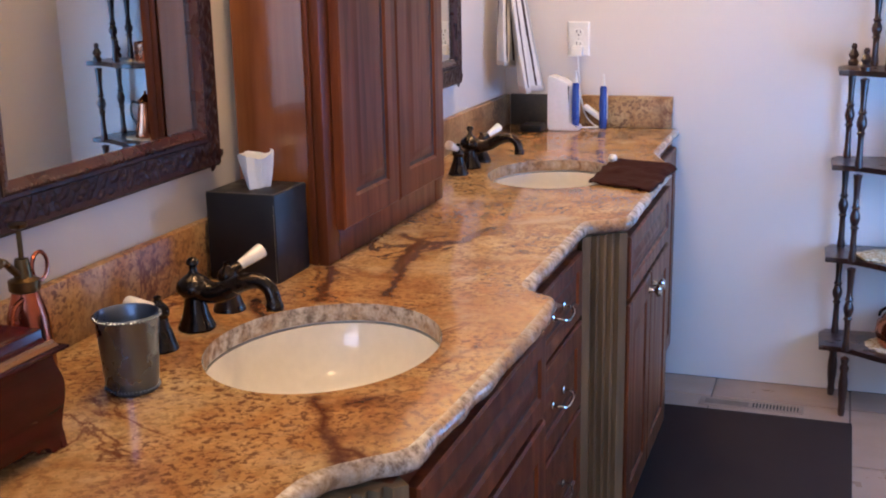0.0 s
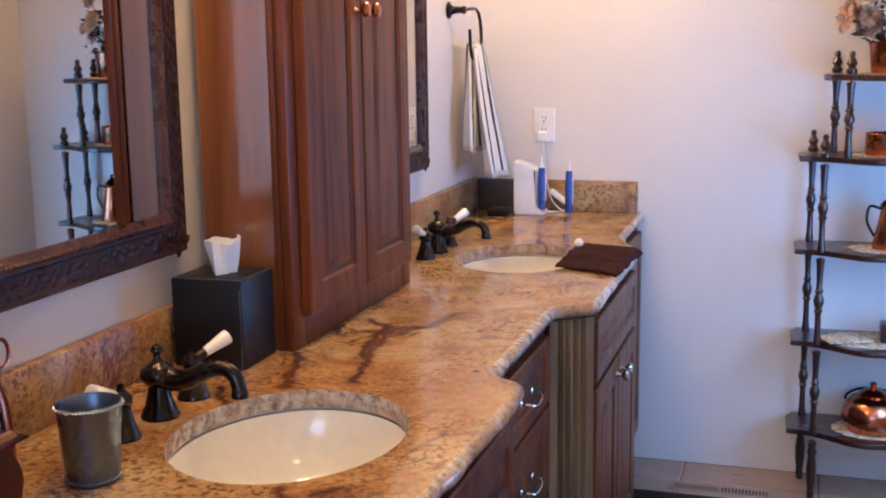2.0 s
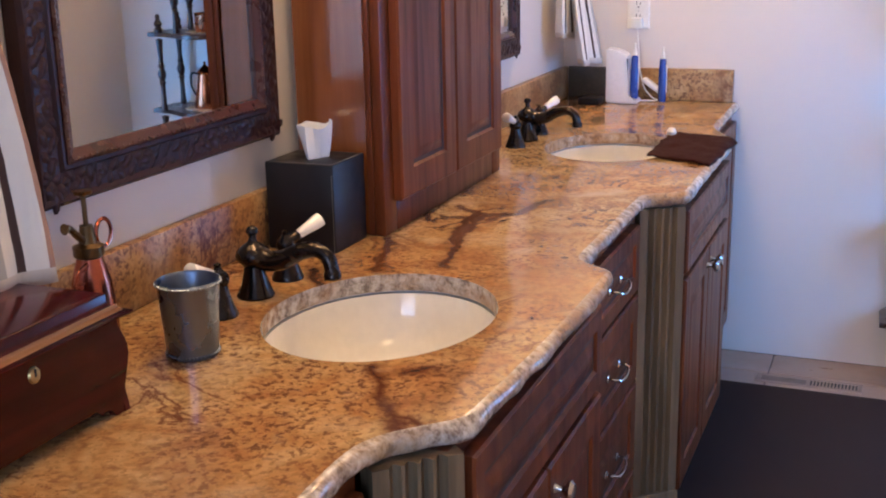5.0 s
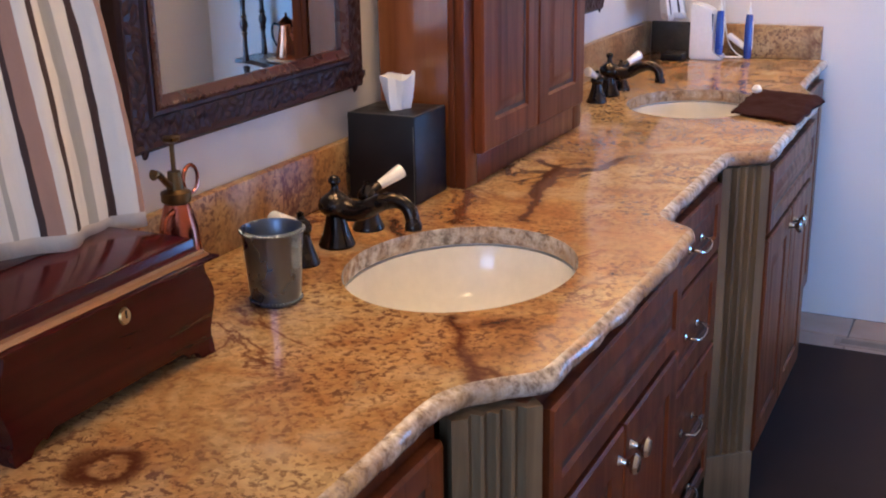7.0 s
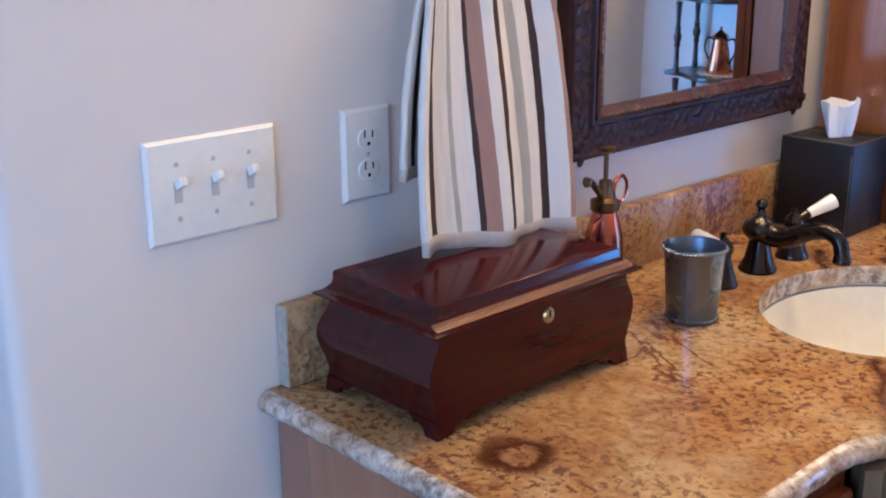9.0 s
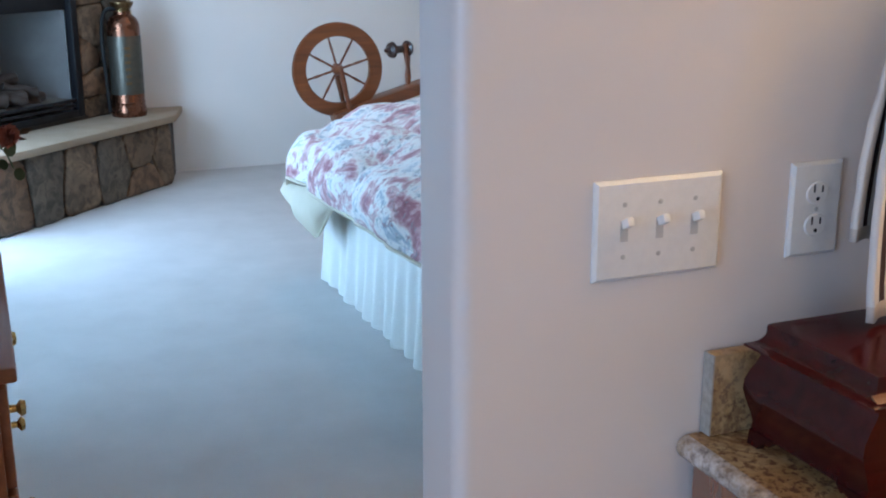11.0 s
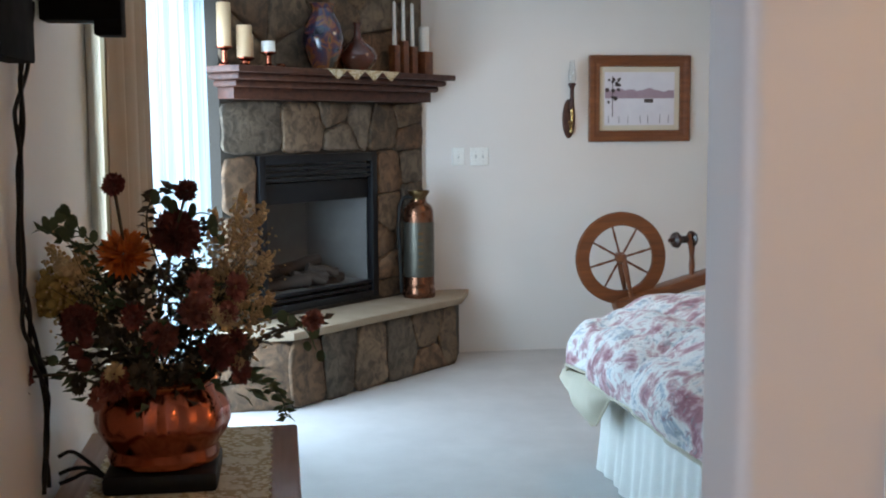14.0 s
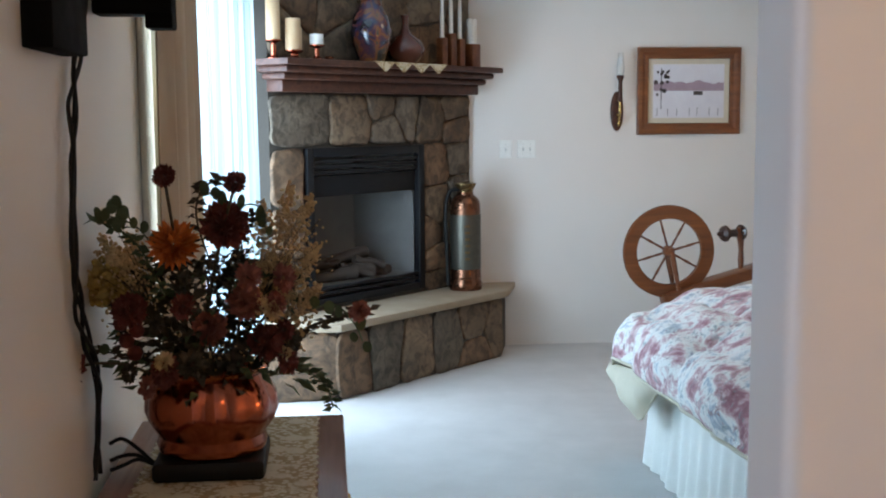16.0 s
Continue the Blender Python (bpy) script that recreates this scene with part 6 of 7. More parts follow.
# the dense dark filling
bm = bmesh.new()
for k in range(850):
    a, h = rng.uniform(0, 2 * math.pi), rng.random() ** 0.8
    r = rng.random() ** 0.5 * (0.10 + 0.085 * math.sin(h * 2.6)) * (0.75 + 0.35 * math.sin(a * 3 + 1))
    p = base + Vector((r * math.cos(a) * 0.8, r * math.sin(a), -0.01 + 0.27 * h))
    leaf(bm, p, (math.cos(a) + rng.uniform(-0.5, 0.5), math.sin(a) + rng.uniform(-0.5, 0.5), rng.uniform(-0.5, 0.9)), rng.uniform(0.018, 0.046), 0.55)
part("foliage", bm, M_LEAFD, flowers, "dense dark dried leaves", smooth=False)["kind"] = "stuff"
bm = bmesh.new()
for k in range(160):
    a, h = rng.uniform(0, 2 * math.pi), rng.random()
    r = 0.08 + 0.10 * rng.random()
    p = base + Vector((r * math.cos(a) * 0.8, r * math.sin(a), 0.0 + 0.25 * h))
    leaf(bm, p, (math.cos(a), math.sin(a), rng.uniform(-0.6, 0.6)), rng.uniform(0.02, 0.05), 0.4)
part("foliage", bm, M_LEAFG, flowers, "green leaves", smooth=False)["kind"] = "stuff"

# ---- things in the bathroom ----
def faucet(fx, fy, label):
    """A widespread faucet: spout with a finial, and two lever handles with white grips."""
    ob = thing("faucet", label, "faucet", (fx, fy, ZC), "faucets")
    part("spout_base", lathe([(0, 0), (0.029, 0), (0.030, 0.003), (0.027, 0.010), (0.021, 0.024), (0.017, 0.042), (0.016, 0.050), (0.020, 0.054), (0.026, 0.060), (0.028, 0.068), (0.025, 0.077), (0.016, 0.084), (0.0085, 0.089), (0.006, 0.094), (0.006, 0.101), (0.010, 0.105), (0.0095, 0.110), (0.006, 0.114), (0, 0.116)], (fx, fy, ZC + 0.0005), 28), M_BRONZE, ob)
    line = smooth_line([(fx + 0.005, fy, ZC + 0.068), (fx + 0.028, fy, ZC + 0.061), (fx + 0.055, fy, ZC + 0.066), (fx + 0.085, fy, ZC + 0.081), (fx + 0.112, fy, ZC + 0.086), (fx + 0.132, fy, ZC + 0.075), (fx + 0.139, fy, ZC + 0.054)], 6)
    n = len(line)
    part("spout", tube(line, [0.019 - 0.0075 * min(1, k / (n * 0.7)) for k in range(n)], 16), M_BRONZE, ob)
    part("aerator", lathe([(0.010, 0), (0.0135, 0.001), (0.0140, 0.006), (0.0125, 0.012), (0.010, 0.015)], (fx + 0.139, fy, ZC + 0.042), 18), M_BRONZE, ob)
    for s in (-1, 1):
        y = fy + s * 0.102
        h = part("handle", lathe([(0, 0), (0.027, 0), (0.027, 0.003), (0.023, 0.012), (0.017, 0.030), (0.014, 0.042), (0.013, 0.048), (0.016, 0.052), (0.017, 0.058), (0.014, 0.066), (0.008, 0.072), (0.005, 0.076), (0.006, 0.081), (0, 0.084)], (fx, y, ZC + 0.0005), 22), M_BRONZE, ob)
        a = Vector((fx + 0.004, y, ZC + 0.064))
        d = Vector((0.42, 0.78, 0.36) if s > 0 else (-0.10, -0.95, 0.36)).normalized()
        part("lever_collar", tube([a, a + d * 0.012, a + d * 0.022], [0.007, 0.009, 0.008], 12), M_BRONZE, h)
        part("lever", tube([a + d * 0.022, a + d * 0.026, a + d * 0.040, a + d * 0.062, a + d * 0.070, a + d * 0.073], [0.0075, 0.0085, 0.0098, 0.0125, 0.0125, 0.008], 14), M_PORCELAIN, h, "white porcelain lever grip")


faucet(0.160, 1.505, "oil-rubbed bronze faucet with white levers at the first basin")
faucet(0.145, 2.950, "oil-rubbed bronze faucet with white levers at the second basin")

# pewter cup
CX, CY = 0.213, 1.252
cup = thing("tumbler", "pewter tumbler with beaded rims standing on the worktop", "tumbler", (CX, CY, ZC))
part("body", lathe([(0, 0.001), (0.0335, 0.001), (0.0345, 0.006), (0.036, 0.02), (0.042, 0.100), (0.0435, 0.106), (0.042, 0.108), (0.040, 0.104), (0.0335, 0.012), (0, 0.010)], (CX, CY, ZC), 36), M_PEWTER, cup)
for z, r, n in ((0.104, 0.0435, 52), (0.0055, 0.0355, 44)):
    bm = bmesh.new()
    for k in range(n):
        a = 2 * math.pi * k / n
        bmesh.ops.create_icosphere(bm, subdivisions=1, radius=0.0024, matrix=Matrix.Translation((CX + r * math.cos(a), CY + r * math.sin(a), ZC + z)))
    part("beading", bm, M_PEWTER, cup, "beaded rim")

# tissue box
tb = thing("tissue_box", "black leather tissue box with stitched edges beside the tower", "tissue box", (0.105, 1.826, ZC))
tx0, tx1, ty0, ty1, tz = 0.034, 0.172, 1.762, 1.888, ZC + 0.162
part("cover", boxed(tx0, tx1, ty0, ty1, ZC + 0.001, tz, 0.003), M_LEATHER, tb)
bm = bmesh.new()
M_STITCH = plain("grey_stitching", (0.30, 0.28, 0.25), (0.22, 0.20, 0.18), 0.8)
for k in range(26):
    f = (k + 0.3) / 26
    for x, y, dx, dy in ((tx1 - 0.004, ty0 + f * (ty1 - ty0), 0, 1), (tx0 + f * (tx1 - tx0), ty0 + 0.004, 1, 0)):
        box(bm, x - 0.0006 - dx * 0.001, x + 0.0006 + dx * 0.001, y - 0.0006 - dy * 0.001, y + 0.0006 + dy * 0.001, tz, tz + 0.0008)
    z = ZC + 0.004 + f * 0.142
    box(bm, tx1 - 0.0042, tx1 - 0.003, ty0 - 0.0008, ty0, z - 0.001, z + 0.0012)
part("stitching", bm, M_STITCH, tb, "pale stitched seam")
bm = bmesh.new()
rows = []
rng = random.Random(6)
for j in range(9):
    g = j / 8
    row = []
    for k in range(29):
        a = 2 * math.pi * k / 28
        rr = 0.024 + 0.012 * g + 0.004 * math.sin(3 * a + 2 * g) + 0.003 * math.sin(7 * a)
        row.append(bm.verts.new((0.107 + rr * 0.75 * math.cos(a), 1.826 + rr * 1.05 * math.sin(a), tz + 0.001 + 0.060 * g + (0.004 * math.sin(2 * a + 0.6) + 0.003 * math.sin(3 * a)) * g)))
    rows.append(row)
for a, b in zip(rows, rows[1:]):
    for k in range(28):
        bm.faces.new((a[k], a[k + 1], b[k + 1], b[k]))
bm.faces.new([bm.verts.new((0.107 + 0.02 * math.cos(a), 1.826 + 0.028 * math.sin(a), tz + 0.045)) for a in [2 * math.pi * k / 16 for k in range(16)]])
part("tissue", bm, plain("tissue_paper", (0.86, 0.86, 0.87), (0.82, 0.82, 0.83), 0.95, 0, 20, 300, 0.3), tb, "white tissue pulled up from the slot")

# bombe jewellery box
BXA, BXB, BYA, BYB = 0.052, 0.245, 0.737, 1.066
jb = thing("jewellery_box", "glossy mahogany bombe jewellery box with brass keyhole on the worktop", "jewellery box", ((BXA + BXB) / 2, (BYA + BYB) / 2, ZC))
bm = bmesh.new()
prof = [(-0.002, 0.019), (-0.003, 0.030), (0.001, 0.044), (0.006, 0.058), (0.009, 0.070), (0.008, 0.082), (0.003, 0.094), (-0.003, 0.104), (-0.006, 0.112), (-0.006, 0.119)]


def shell(prof, swell=1.0):
    b = bmesh.new()
    rings = [[b.verts.new(p) for p in ((BXA - o * 0.6, BYA - o, ZC + z), (BXB + o * swell, BYA - o, ZC + z), (BXB + o * swell, BYB + o, ZC + z), (BXA - o * 0.6, BYB + o, ZC + z))] for o, z in prof]
    for p, q in zip(rings, rings[1:]):
        for k in range(4):
            b.faces.new((p[k], p[(k + 1) % 4], q[(k + 1) % 4], q[k]))
    b.faces.new(rings[0])
    b.faces.new(rings[-1])
    return b


part("body", shell(prof, 0.04), M_MAHOGANY, jb, angle=50)
lid = part("lid", shell([(-0.006, 0.120), (0.006, 0.1205), (0.011, 0.123), (0.011, 0.1255), (0.004, 0.127), (-0.003, 0.130), (-0.008, 0.135), (-0.010, 0.140), (-0.010, 0.147), (-0.011, 0.1495), (-0.014, 0.151)]), M_MAHOGANY, jb, "moulded glossy lid", angle=35)
# strip on the front cove whose colour stands in for a warm reflection
bm = bmesh.new()
strip = [(0.0045, 0.1278), (-0.0022, 0.1309), (-0.0052, 0.1338), (-0.0062, 0.1332), (-0.0030, 0.1300), (0.0040, 0.1268)]
ends = [[bm.verts.new((BXB + o, y, ZC + z)) for o, z in strip] for y in (BYA - 0.001, BYB + 0.001)]
for k in range(6):
    bm.faces.new((ends[0][k], ends[0][(k + 1) % 6], ends[1][(k + 1) % 6], ends[1][k]))
bm.faces.new(ends[0])
bm.faces.new(ends[1][::-1])
part("lid_gleam", bm, M_LID_GLEAM, lid, "golden brown strip painting a reflection along the lid", smooth=False)
for x0, x1 in ((BXA, BXA + 0.05), (BXB - 0.05, BXB)):
    for y0, y1 in ((BYA, BYA + 0.06), (BYB - 0.06, BYB)):
        bm = bmesh.new()
        sx, sy = (1 if x0 == BXA else -1), (1 if y0 == BYA else -1)
        cx, cy = (x0 if sx > 0 else x1), (y0 if sy > 0 else y1)
        for ux, uy, ln in ((1, 0, 0.045), (0, 1, 0.06)):
            pts = [(-0.002, 0.0), (ln * 0.40, 0.0), (ln * 0.50, 0.009), (ln * 0.70, 0.013), (ln * 0.8, 0.010), (ln, 0.0195), (0.001, 0.0195)]
            t = 0.009
            if uy:
                pts = [(t, 0.0)] + pts[1:-1] + [(t, 0.0195)]
            a = [bm.verts.new((cx + sx * ux * p, cy + sy * uy * p, ZC + 0.0005 + z)) for p, z in pts]
            b = [bm.verts.new((cx + sx * (ux * p + uy * t), cy + sy * (uy * p + ux * t), ZC + 0.0005 + z)) for p, z in pts]
            bm.faces.new(a)
            bm.faces.new(b[::-1])
            for k in range(len(pts)):
                j = (k + 1) % len(pts)
                bm.faces.new((a[k], a[j], b[j], b[k]))
        part("foot", bm, M_MAHOGANY, jb, smooth=False)
esc = part("escutcheon", lathe([(0, 0.004), (0.0075, 0.0035), (0.0085, 0.0015), (0.009, 0.0)], segs=20, m=Matrix.Translation((BXB - 0.0008, 0.915, ZC + 0.101)) @ Matrix.Rotation(radians(87), 4, "Y") @ Matrix.Diagonal((1.15, 1, 1, 1))), M_BRASS, jb, "round brass keyhole plate")
part("keyhole", boxed(BXB + 0.0025, BXB + 0.0038, 0.9138, 0.9162, ZC + 0.099, ZC + 0.108), M_BLACK, esc)

# copper plant mister behind the box
mx, my = 0.075, 1.225
sp = thing("plant_mister", "small copper plant mister with a brass pump on the worktop", "mister", (mx, my, ZC))
part("bottle", lathe([(0, 0.001), (0.030, 0.001), (0.032, 0.01), (0.031, 0.06), (0.027, 0.10), (0.020, 0.125), (0.017, 0.135), (0, 0.136)], (mx, my, ZC), 24), M_COPPER_DARK, sp)
part("collar", lathe([(0.018, 0), (0.021, 0.003), (0.021, 0.016), (0.012, 0.020), (0.009, 0.045), (0, 0.046)], (mx, my, ZC + 0.134), 18), M_DULL, sp, "brass collar")
part("pump", lathe([(0.0035, 0), (0.0035, 0.040), (0.012, 0.044), (0.013, 0.049), (0, 0.052)], (mx, my, ZC + 0.178), 14), M_DULL, sp, "brass pump button")
part("nozzle", tube(smooth_line([(mx, my - 0.008, ZC + 0.158), (mx + 0.005, my - 0.025, ZC + 0.170), (mx + 0.008, my - 0.042, ZC + 0.184), (mx + 0.008, my - 0.052, ZC + 0.186)], 5), [0.005] * 12 + [0.006] * 3 + [0.008], 8), M_DULL, sp, "curved nozzle")
ring = [(mx, my + 0.018 + 0.016 * (1 - math.cos(2 * math.pi * k / 20)), ZC + 0.160 + 0.020 * math.sin(2 * math.pi * k / 20)) for k in range(20)]
part("finger_ring", tube(ring + ring[:1], 0.003, 6), M_COPPER_DARK, sp)
part("handle", tube(smooth_line([(mx + 0.01, my - 0.02, ZC + 0.128), (mx + 0.015, my - 0.045, ZC + 0.120), (mx + 0.015, my - 0.055, ZC + 0.08), (mx + 0.012, my - 0.035, ZC + 0.03)], 5), 0.0035, 7), M_COPPER_DARK, sp)


# towels
def terry(name, c):
    return plain(name, c, tuple(x * 0.88 for x in c), 0.95, 0, 30, 700, 1.0, 0.04, 0.0, 0.12)


STRIPES = [terry("towel_white", (0.78, 0.75, 0.70)), terry("towel_brown", (0.075, 0.048, 0.045)), terry("towel_rose", (0.42, 0.25, 0.19)), terry("towel_grey", (0.44, 0.43, 0.40)), terry("towel_cream", (0.66, 0.59, 0.51))]
PATTERN = [0, 0, 1, 1, 0, 0, 0, 3, 0, 0, 0, 1, 2, 2, 0, 0, 1, 1, 0, 0, 0, 3, 3, 0, 0, 0, 1, 1, 0, 0, 0, 2]


def towel(label, yc, top, bottom, w_top, w_bottom, x_top, x_bottom, depth, seed, back=(0.10, -0.030, -0.02)):
    """A striped hand towel gathered through a ring: a front sheet and a shorter back sheet (rise, setback, shift)."""
    ob = thing("hand_towel", label, "towel", (x_bottom, yc, bottom), "hand towels")
    r = random.Random(seed)
    for layer, (zb, dx, frac, shift) in enumerate(((bottom, 0.0, 1.0, 0.0), (bottom + back[0], back[1], 0.80, back[2]))):
        bm = bmesh.new()
        cols = []
        n = 152
        ph = r.uniform(0, 6)
        for k in range(n + 1):
            f = k / n - 0.5
            col = []
            for j in range(25):
                g = j / 24
                spread = w_top + (w_bottom - w_top) * (1 - (1 - g) ** 1.6)
                fold = depth * (0.5 + 0.5 * g ** 0.6) * math.sin(f * 11 + ph + 0.7 * math.sin(g * 1.6 + f * 3)) + 0.35 * depth * math.sin(f * 25 + 1.3 + g)
                fold += 0.0016 * noise.noise(Vector((f * 40, g * 40, seed)))
                x = x_top + (x_bottom - x_top) * g + dx * (0.3 + g) + fold
                y = yc + f * spread * frac + 0.006 * math.sin(g * 4 + f * 5 + seed) + shift * g
                z = top + (zb - top) * g + 0.022 * math.cos(f * 2.8) * (1 - g) + 0.003 * math.sin(f * 6 + seed) * g - 0.020 * f * g
                col.append(bm.verts.new((max(0.006 + 0.002 * layer, x), y, z)))
            cols.append(col)
        for k in range(n):
            for j in range(24):
                fc = bm.faces.new((cols[k][j], cols[k + 1][j], cols[k + 1][j + 1], cols[k][j + 1]))
                fc.material_index = PATTERN[(k * len(PATTERN)) // n] if j < 23 else 4
        sheet = part("towel_fold", bm, STRIPES, ob, "striped terry cloth in white, brown and rose")
        mod = sheet.modifiers.new("thickness", "SOLIDIFY")
        mod.thickness, mod.offset = 0.009, 0


def towel_ring(yc, z, x, r):
    ob = thing("towel_ring", "dark bronze towel ring on the wall", "towel ring", (0, yc - 0.08, z), "towel rings")
    part("rosette", lathe([(0.026, 0.0005), (0.027, 0.006), (0.018, 0.010), (0.012, 0.020), (0.010, 0.045), (0.014, 0.052), (0.010, 0.060), (0, 0.062)], segs=20, m=Matrix.Translation((0, yc - 0.09, z)) @ Matrix.Rotation(radians(90), 4, "Y")), M_BRONZE, ob)
    pts = smooth_line([(0.055, yc - 0.09, z), (0.058, yc - 0.04, z + 0.004), (0.060, yc + 0.03, z + 0.002), (0.062, yc + 0.062, z - 0.03), (0.064, yc + 0.068, z - 0.09), (0.066, yc + 0.045, z - 0.145), (0.066, yc, z - 0.158), (0.066, yc - 0.045, z - 0.150), (0.066, yc - 0.066, z - 0.11), (0.064, yc - 0.066, z - 0.06)], 6)
    part("ring", tube(pts, 0.0055, 10), M_BRONZE, ob)


towel_ring(3.63, 1.520, 0.06, 0.07)
towel("small striped hand towel hanging in a ring by the far wall", 3.63, 1.395, 0.985, 0.11, 0.25, 0.072, 0.140, 0.020, 2, (0.085, -0.055, -0.02))
towel_ring(0.980, 1.58, 0.06, 0.07)
towel("striped hand towel hanging in a ring over the jewellery box", 0.968, 1.455, 1.004, 0.15, 0.268, 0.068, 0.118, 0.011, 4, (0.085, -0.030, -0.030))

# plates on the vanity wall and the far wall
cover_plate(Matrix.Translation((0.0, 0.629, 1.118)) @ ONX, 0.166, 3, "white triple switch plate with three toggles", "toggle")
cover_plate(Matrix.Translation((0.0, 0.847, 1.119)) @ ONX, 0.074, 1, "white double outlet with an empty socket pair", "outlet")
ONY = Matrix(((1, 0, 0, 0), (0, 0, -1, 0), (0, 1, 0, 0), (0, 0, 0, 1)))     # a wall that faces -y
cover_plate(Matrix.Translation((0.254, YN, 1.143)) @ ONY, 0.074, 1, "white double outlet with a charger plugged in", "outlet")

# electric toothbrush station with cord
M_BLUE = plain("blue_plastic", (0.03, 0.07, 0.32), (0.02, 0.05, 0.25), 0.25, 0, 10, 100, 0.02)
M_GLOSSW = plain("glossy_white_plastic", (0.82, 0.82, 0.84), (0.78, 0.78, 0.80), 0.2, 0, 5, 80, 0.02)
ob = thing("toothbrush_station", "white toothbrush charging station with a blue brush handle", "toothbrush station", (0.225, 3.70, ZC))
bm = bmesh.new()
pr = [(0.0, 0.0), (0.105, 0.0), (0.105, 0.014), (0.070, 0.022), (0.072, 0.150), (0.050, 0.166), (0.020, 0.174), (0.0, 0.178)]
a = [bm.verts.new((0.180 + x, 3.665, ZC + 0.001 + z)) for x, z in pr]
b = [bm.verts.new((0.180 + x, 3.735, ZC + 0.001 + z)) for x, z in pr]
bm.faces.new(a)
bm.faces.new(b[::-1])
for k in range(len(pr)):
    bm.faces.new((a[k], a[(k + 1) % len(pr)], b[(k + 1) % len(pr)], b[k]))
bmesh.ops.bevel(bm, geom=list(bm.edges), offset=0.005, segments=2, affect="EDGES")
part("housing", bm, M_GLOSSW, ob)


def brush(x, y, z, parent):
    h = part("brush_handle", lathe([(0, 0), (0.011, 0), (0.013, 0.02), (0.0135, 0.09), (0.011, 0.135), (0.008, 0.14), (0, 0.141)], (x, y, z), 18), M_BLUE, parent, "dark blue brush handle")
    part("grip", boxed(x + 0.010, x + 0.0145, y - 0.004, y + 0.004, z + 0.03, z + 0.12, 0.002), M_WHITE, h, "white stripe on the handle")
    part("brush_neck", lathe([(0.007, 0), (0.006, 0.012), (0.0035, 0.022), (0.003, 0.035), (0.004, 0.038), (0, 0.04)], (x, y, z + 0.139), 12), M_WHITE, parent, "white brush neck")


brush(0.270, 3.690, ZC + 0.016, ob)
ob = thing("electric_toothbrush", "blue electric toothbrush standing beside its station", "toothbrush", (0.350, 3.745, ZC))
brush(0.350, 3.745, ZC + 0.001, ob)
ob = thing("charger_cord", "white charger plug and cord hanging from the outlet", "cord", (0.29, 3.78, ZC))
part("plug", boxed(0.236, 0.272, YN - 0.034, YN - 0.009, 1.088, 1.122, 0.005), M_WHITE, ob)
part("cord", tube(smooth_line([(0.256, YN - 0.028, 1.088), (0.262, YN - 0.03, 1.03), (0.268, YN - 0.032, 0.965), (0.285, YN - 0.035, 0.90), (0.315, YN - 0.05, 0.868), (0.335, YN - 0.06, ZC + 0.006), (0.30, YN - 0.07, ZC + 0.005), (0.285, YN - 0.08, ZC + 0.006)], 6), 0.0028, 7), M_WHITE, ob)
bm = boxed(-0.045, 0.045, -0.016, 0.016, 0, 0.018, 0.006)
turned(bm, Matrix.Translation((0.315, 3.758, ZC + 0.040)) @ Matrix.Rotation(radians(35), 4, "Y"))
part("adapter", bm, M_GLOSSW, ob, "small white adapter")
ob = solid("soap_dish", boxed(0.105, 0.175, 3.60, 3.68, ZC + 0.001, ZC + 0.026, 0.006), M_BLACK, "small black dish on the worktop by the far wall", "dish")

# brown face cloth over the counter's edge
bm = bmesh.new()
g = []
for i in range(25):
    row = []
    for j in range(29):
        u, v = i / 24, j / 28
        p = Vector((0.505, 2.80, 0)).lerp(Vector((0.672, 2.735, 0)), u).lerp(Vector((0.500, 3.150, 0)).lerp(Vector((0.690, 3.095, 0)), u), v)
        z = ZC + 0.006 + 0.007 * noise.noise(Vector((u * 5, v * 5, 3))) + 0.003 * noise.noise(Vector((u * 14, v * 14, 1)))
        over = p.x - 0.662
        if over > 0:
            p.x = 0.662 + over * 0.8
            z -= over * 0.5
        p.x += 0.012 * noise.noise(Vector((v * 4, 0, 5)))
        row.append(bm.verts.new((p.x, p.y, max(z, ZC + 0.0035 if over <= 0 else -1))))
    g.append(row)
for i in range(24):
    for j in range(28):
        bm.faces.new((g[i][j], g[i + 1][j], g[i + 1][j + 1], g[i][j + 1]))
cl = link("face_cloth", bm, terry("dark_brown_terry", (0.034, 0.009, 0.007)))
tagged(cl, "dark brown terry face cloth lying over the worktop's edge", "face cloth")
mod = cl.modifiers.new("thickness", "SOLIDIFY")
mod.thickness, mod.offset = 0.005, 0
# the white tip of a drawstring, shaped as a small lump
solid("soap", lathe([(0, 0), (0.012, 0.003), (0.014, 0.012), (0.008, 0.022), (0, 0.024)], (0.508, 3.10, ZC + 0.004), 12), M_PORCELAIN, "small white drawstring tip beside the face cloth", "soap")

# rug and floor register
bm = boxed(0.60, 1.185, 2.10, 3.49, 0.0005, 0.012, 0.005)
solid("rug", bm, M_RUG, "dark brown bath rug in front of the vanity", "rug")
ob = thing("floor_register", "tan metal floor register in the tile by the wall", "floor vent", (0.88, 3.575, 0))
part("frame", panel(bmesh.new(), (0.715, 3.535, 0.0005), (1, 0, 0), (0, 1, 0), (0, 0, 1), 0.325, 0.072, [(0, 0), (0.003, 0.004), (0.013, 0.005), (0.015, 0.0025)]), plain("tan_metal", (0.28, 0.21, 0.16), (0.22, 0.16, 0.12), 0.45, 0.3), ob)
for k in range(14):
    x = 0.885 + k * 0.0105
    part("slot", boxed(x, x + 0.0045, 3.553, 3.590, 0.0032, 0.0040), M_BLACK, ob)
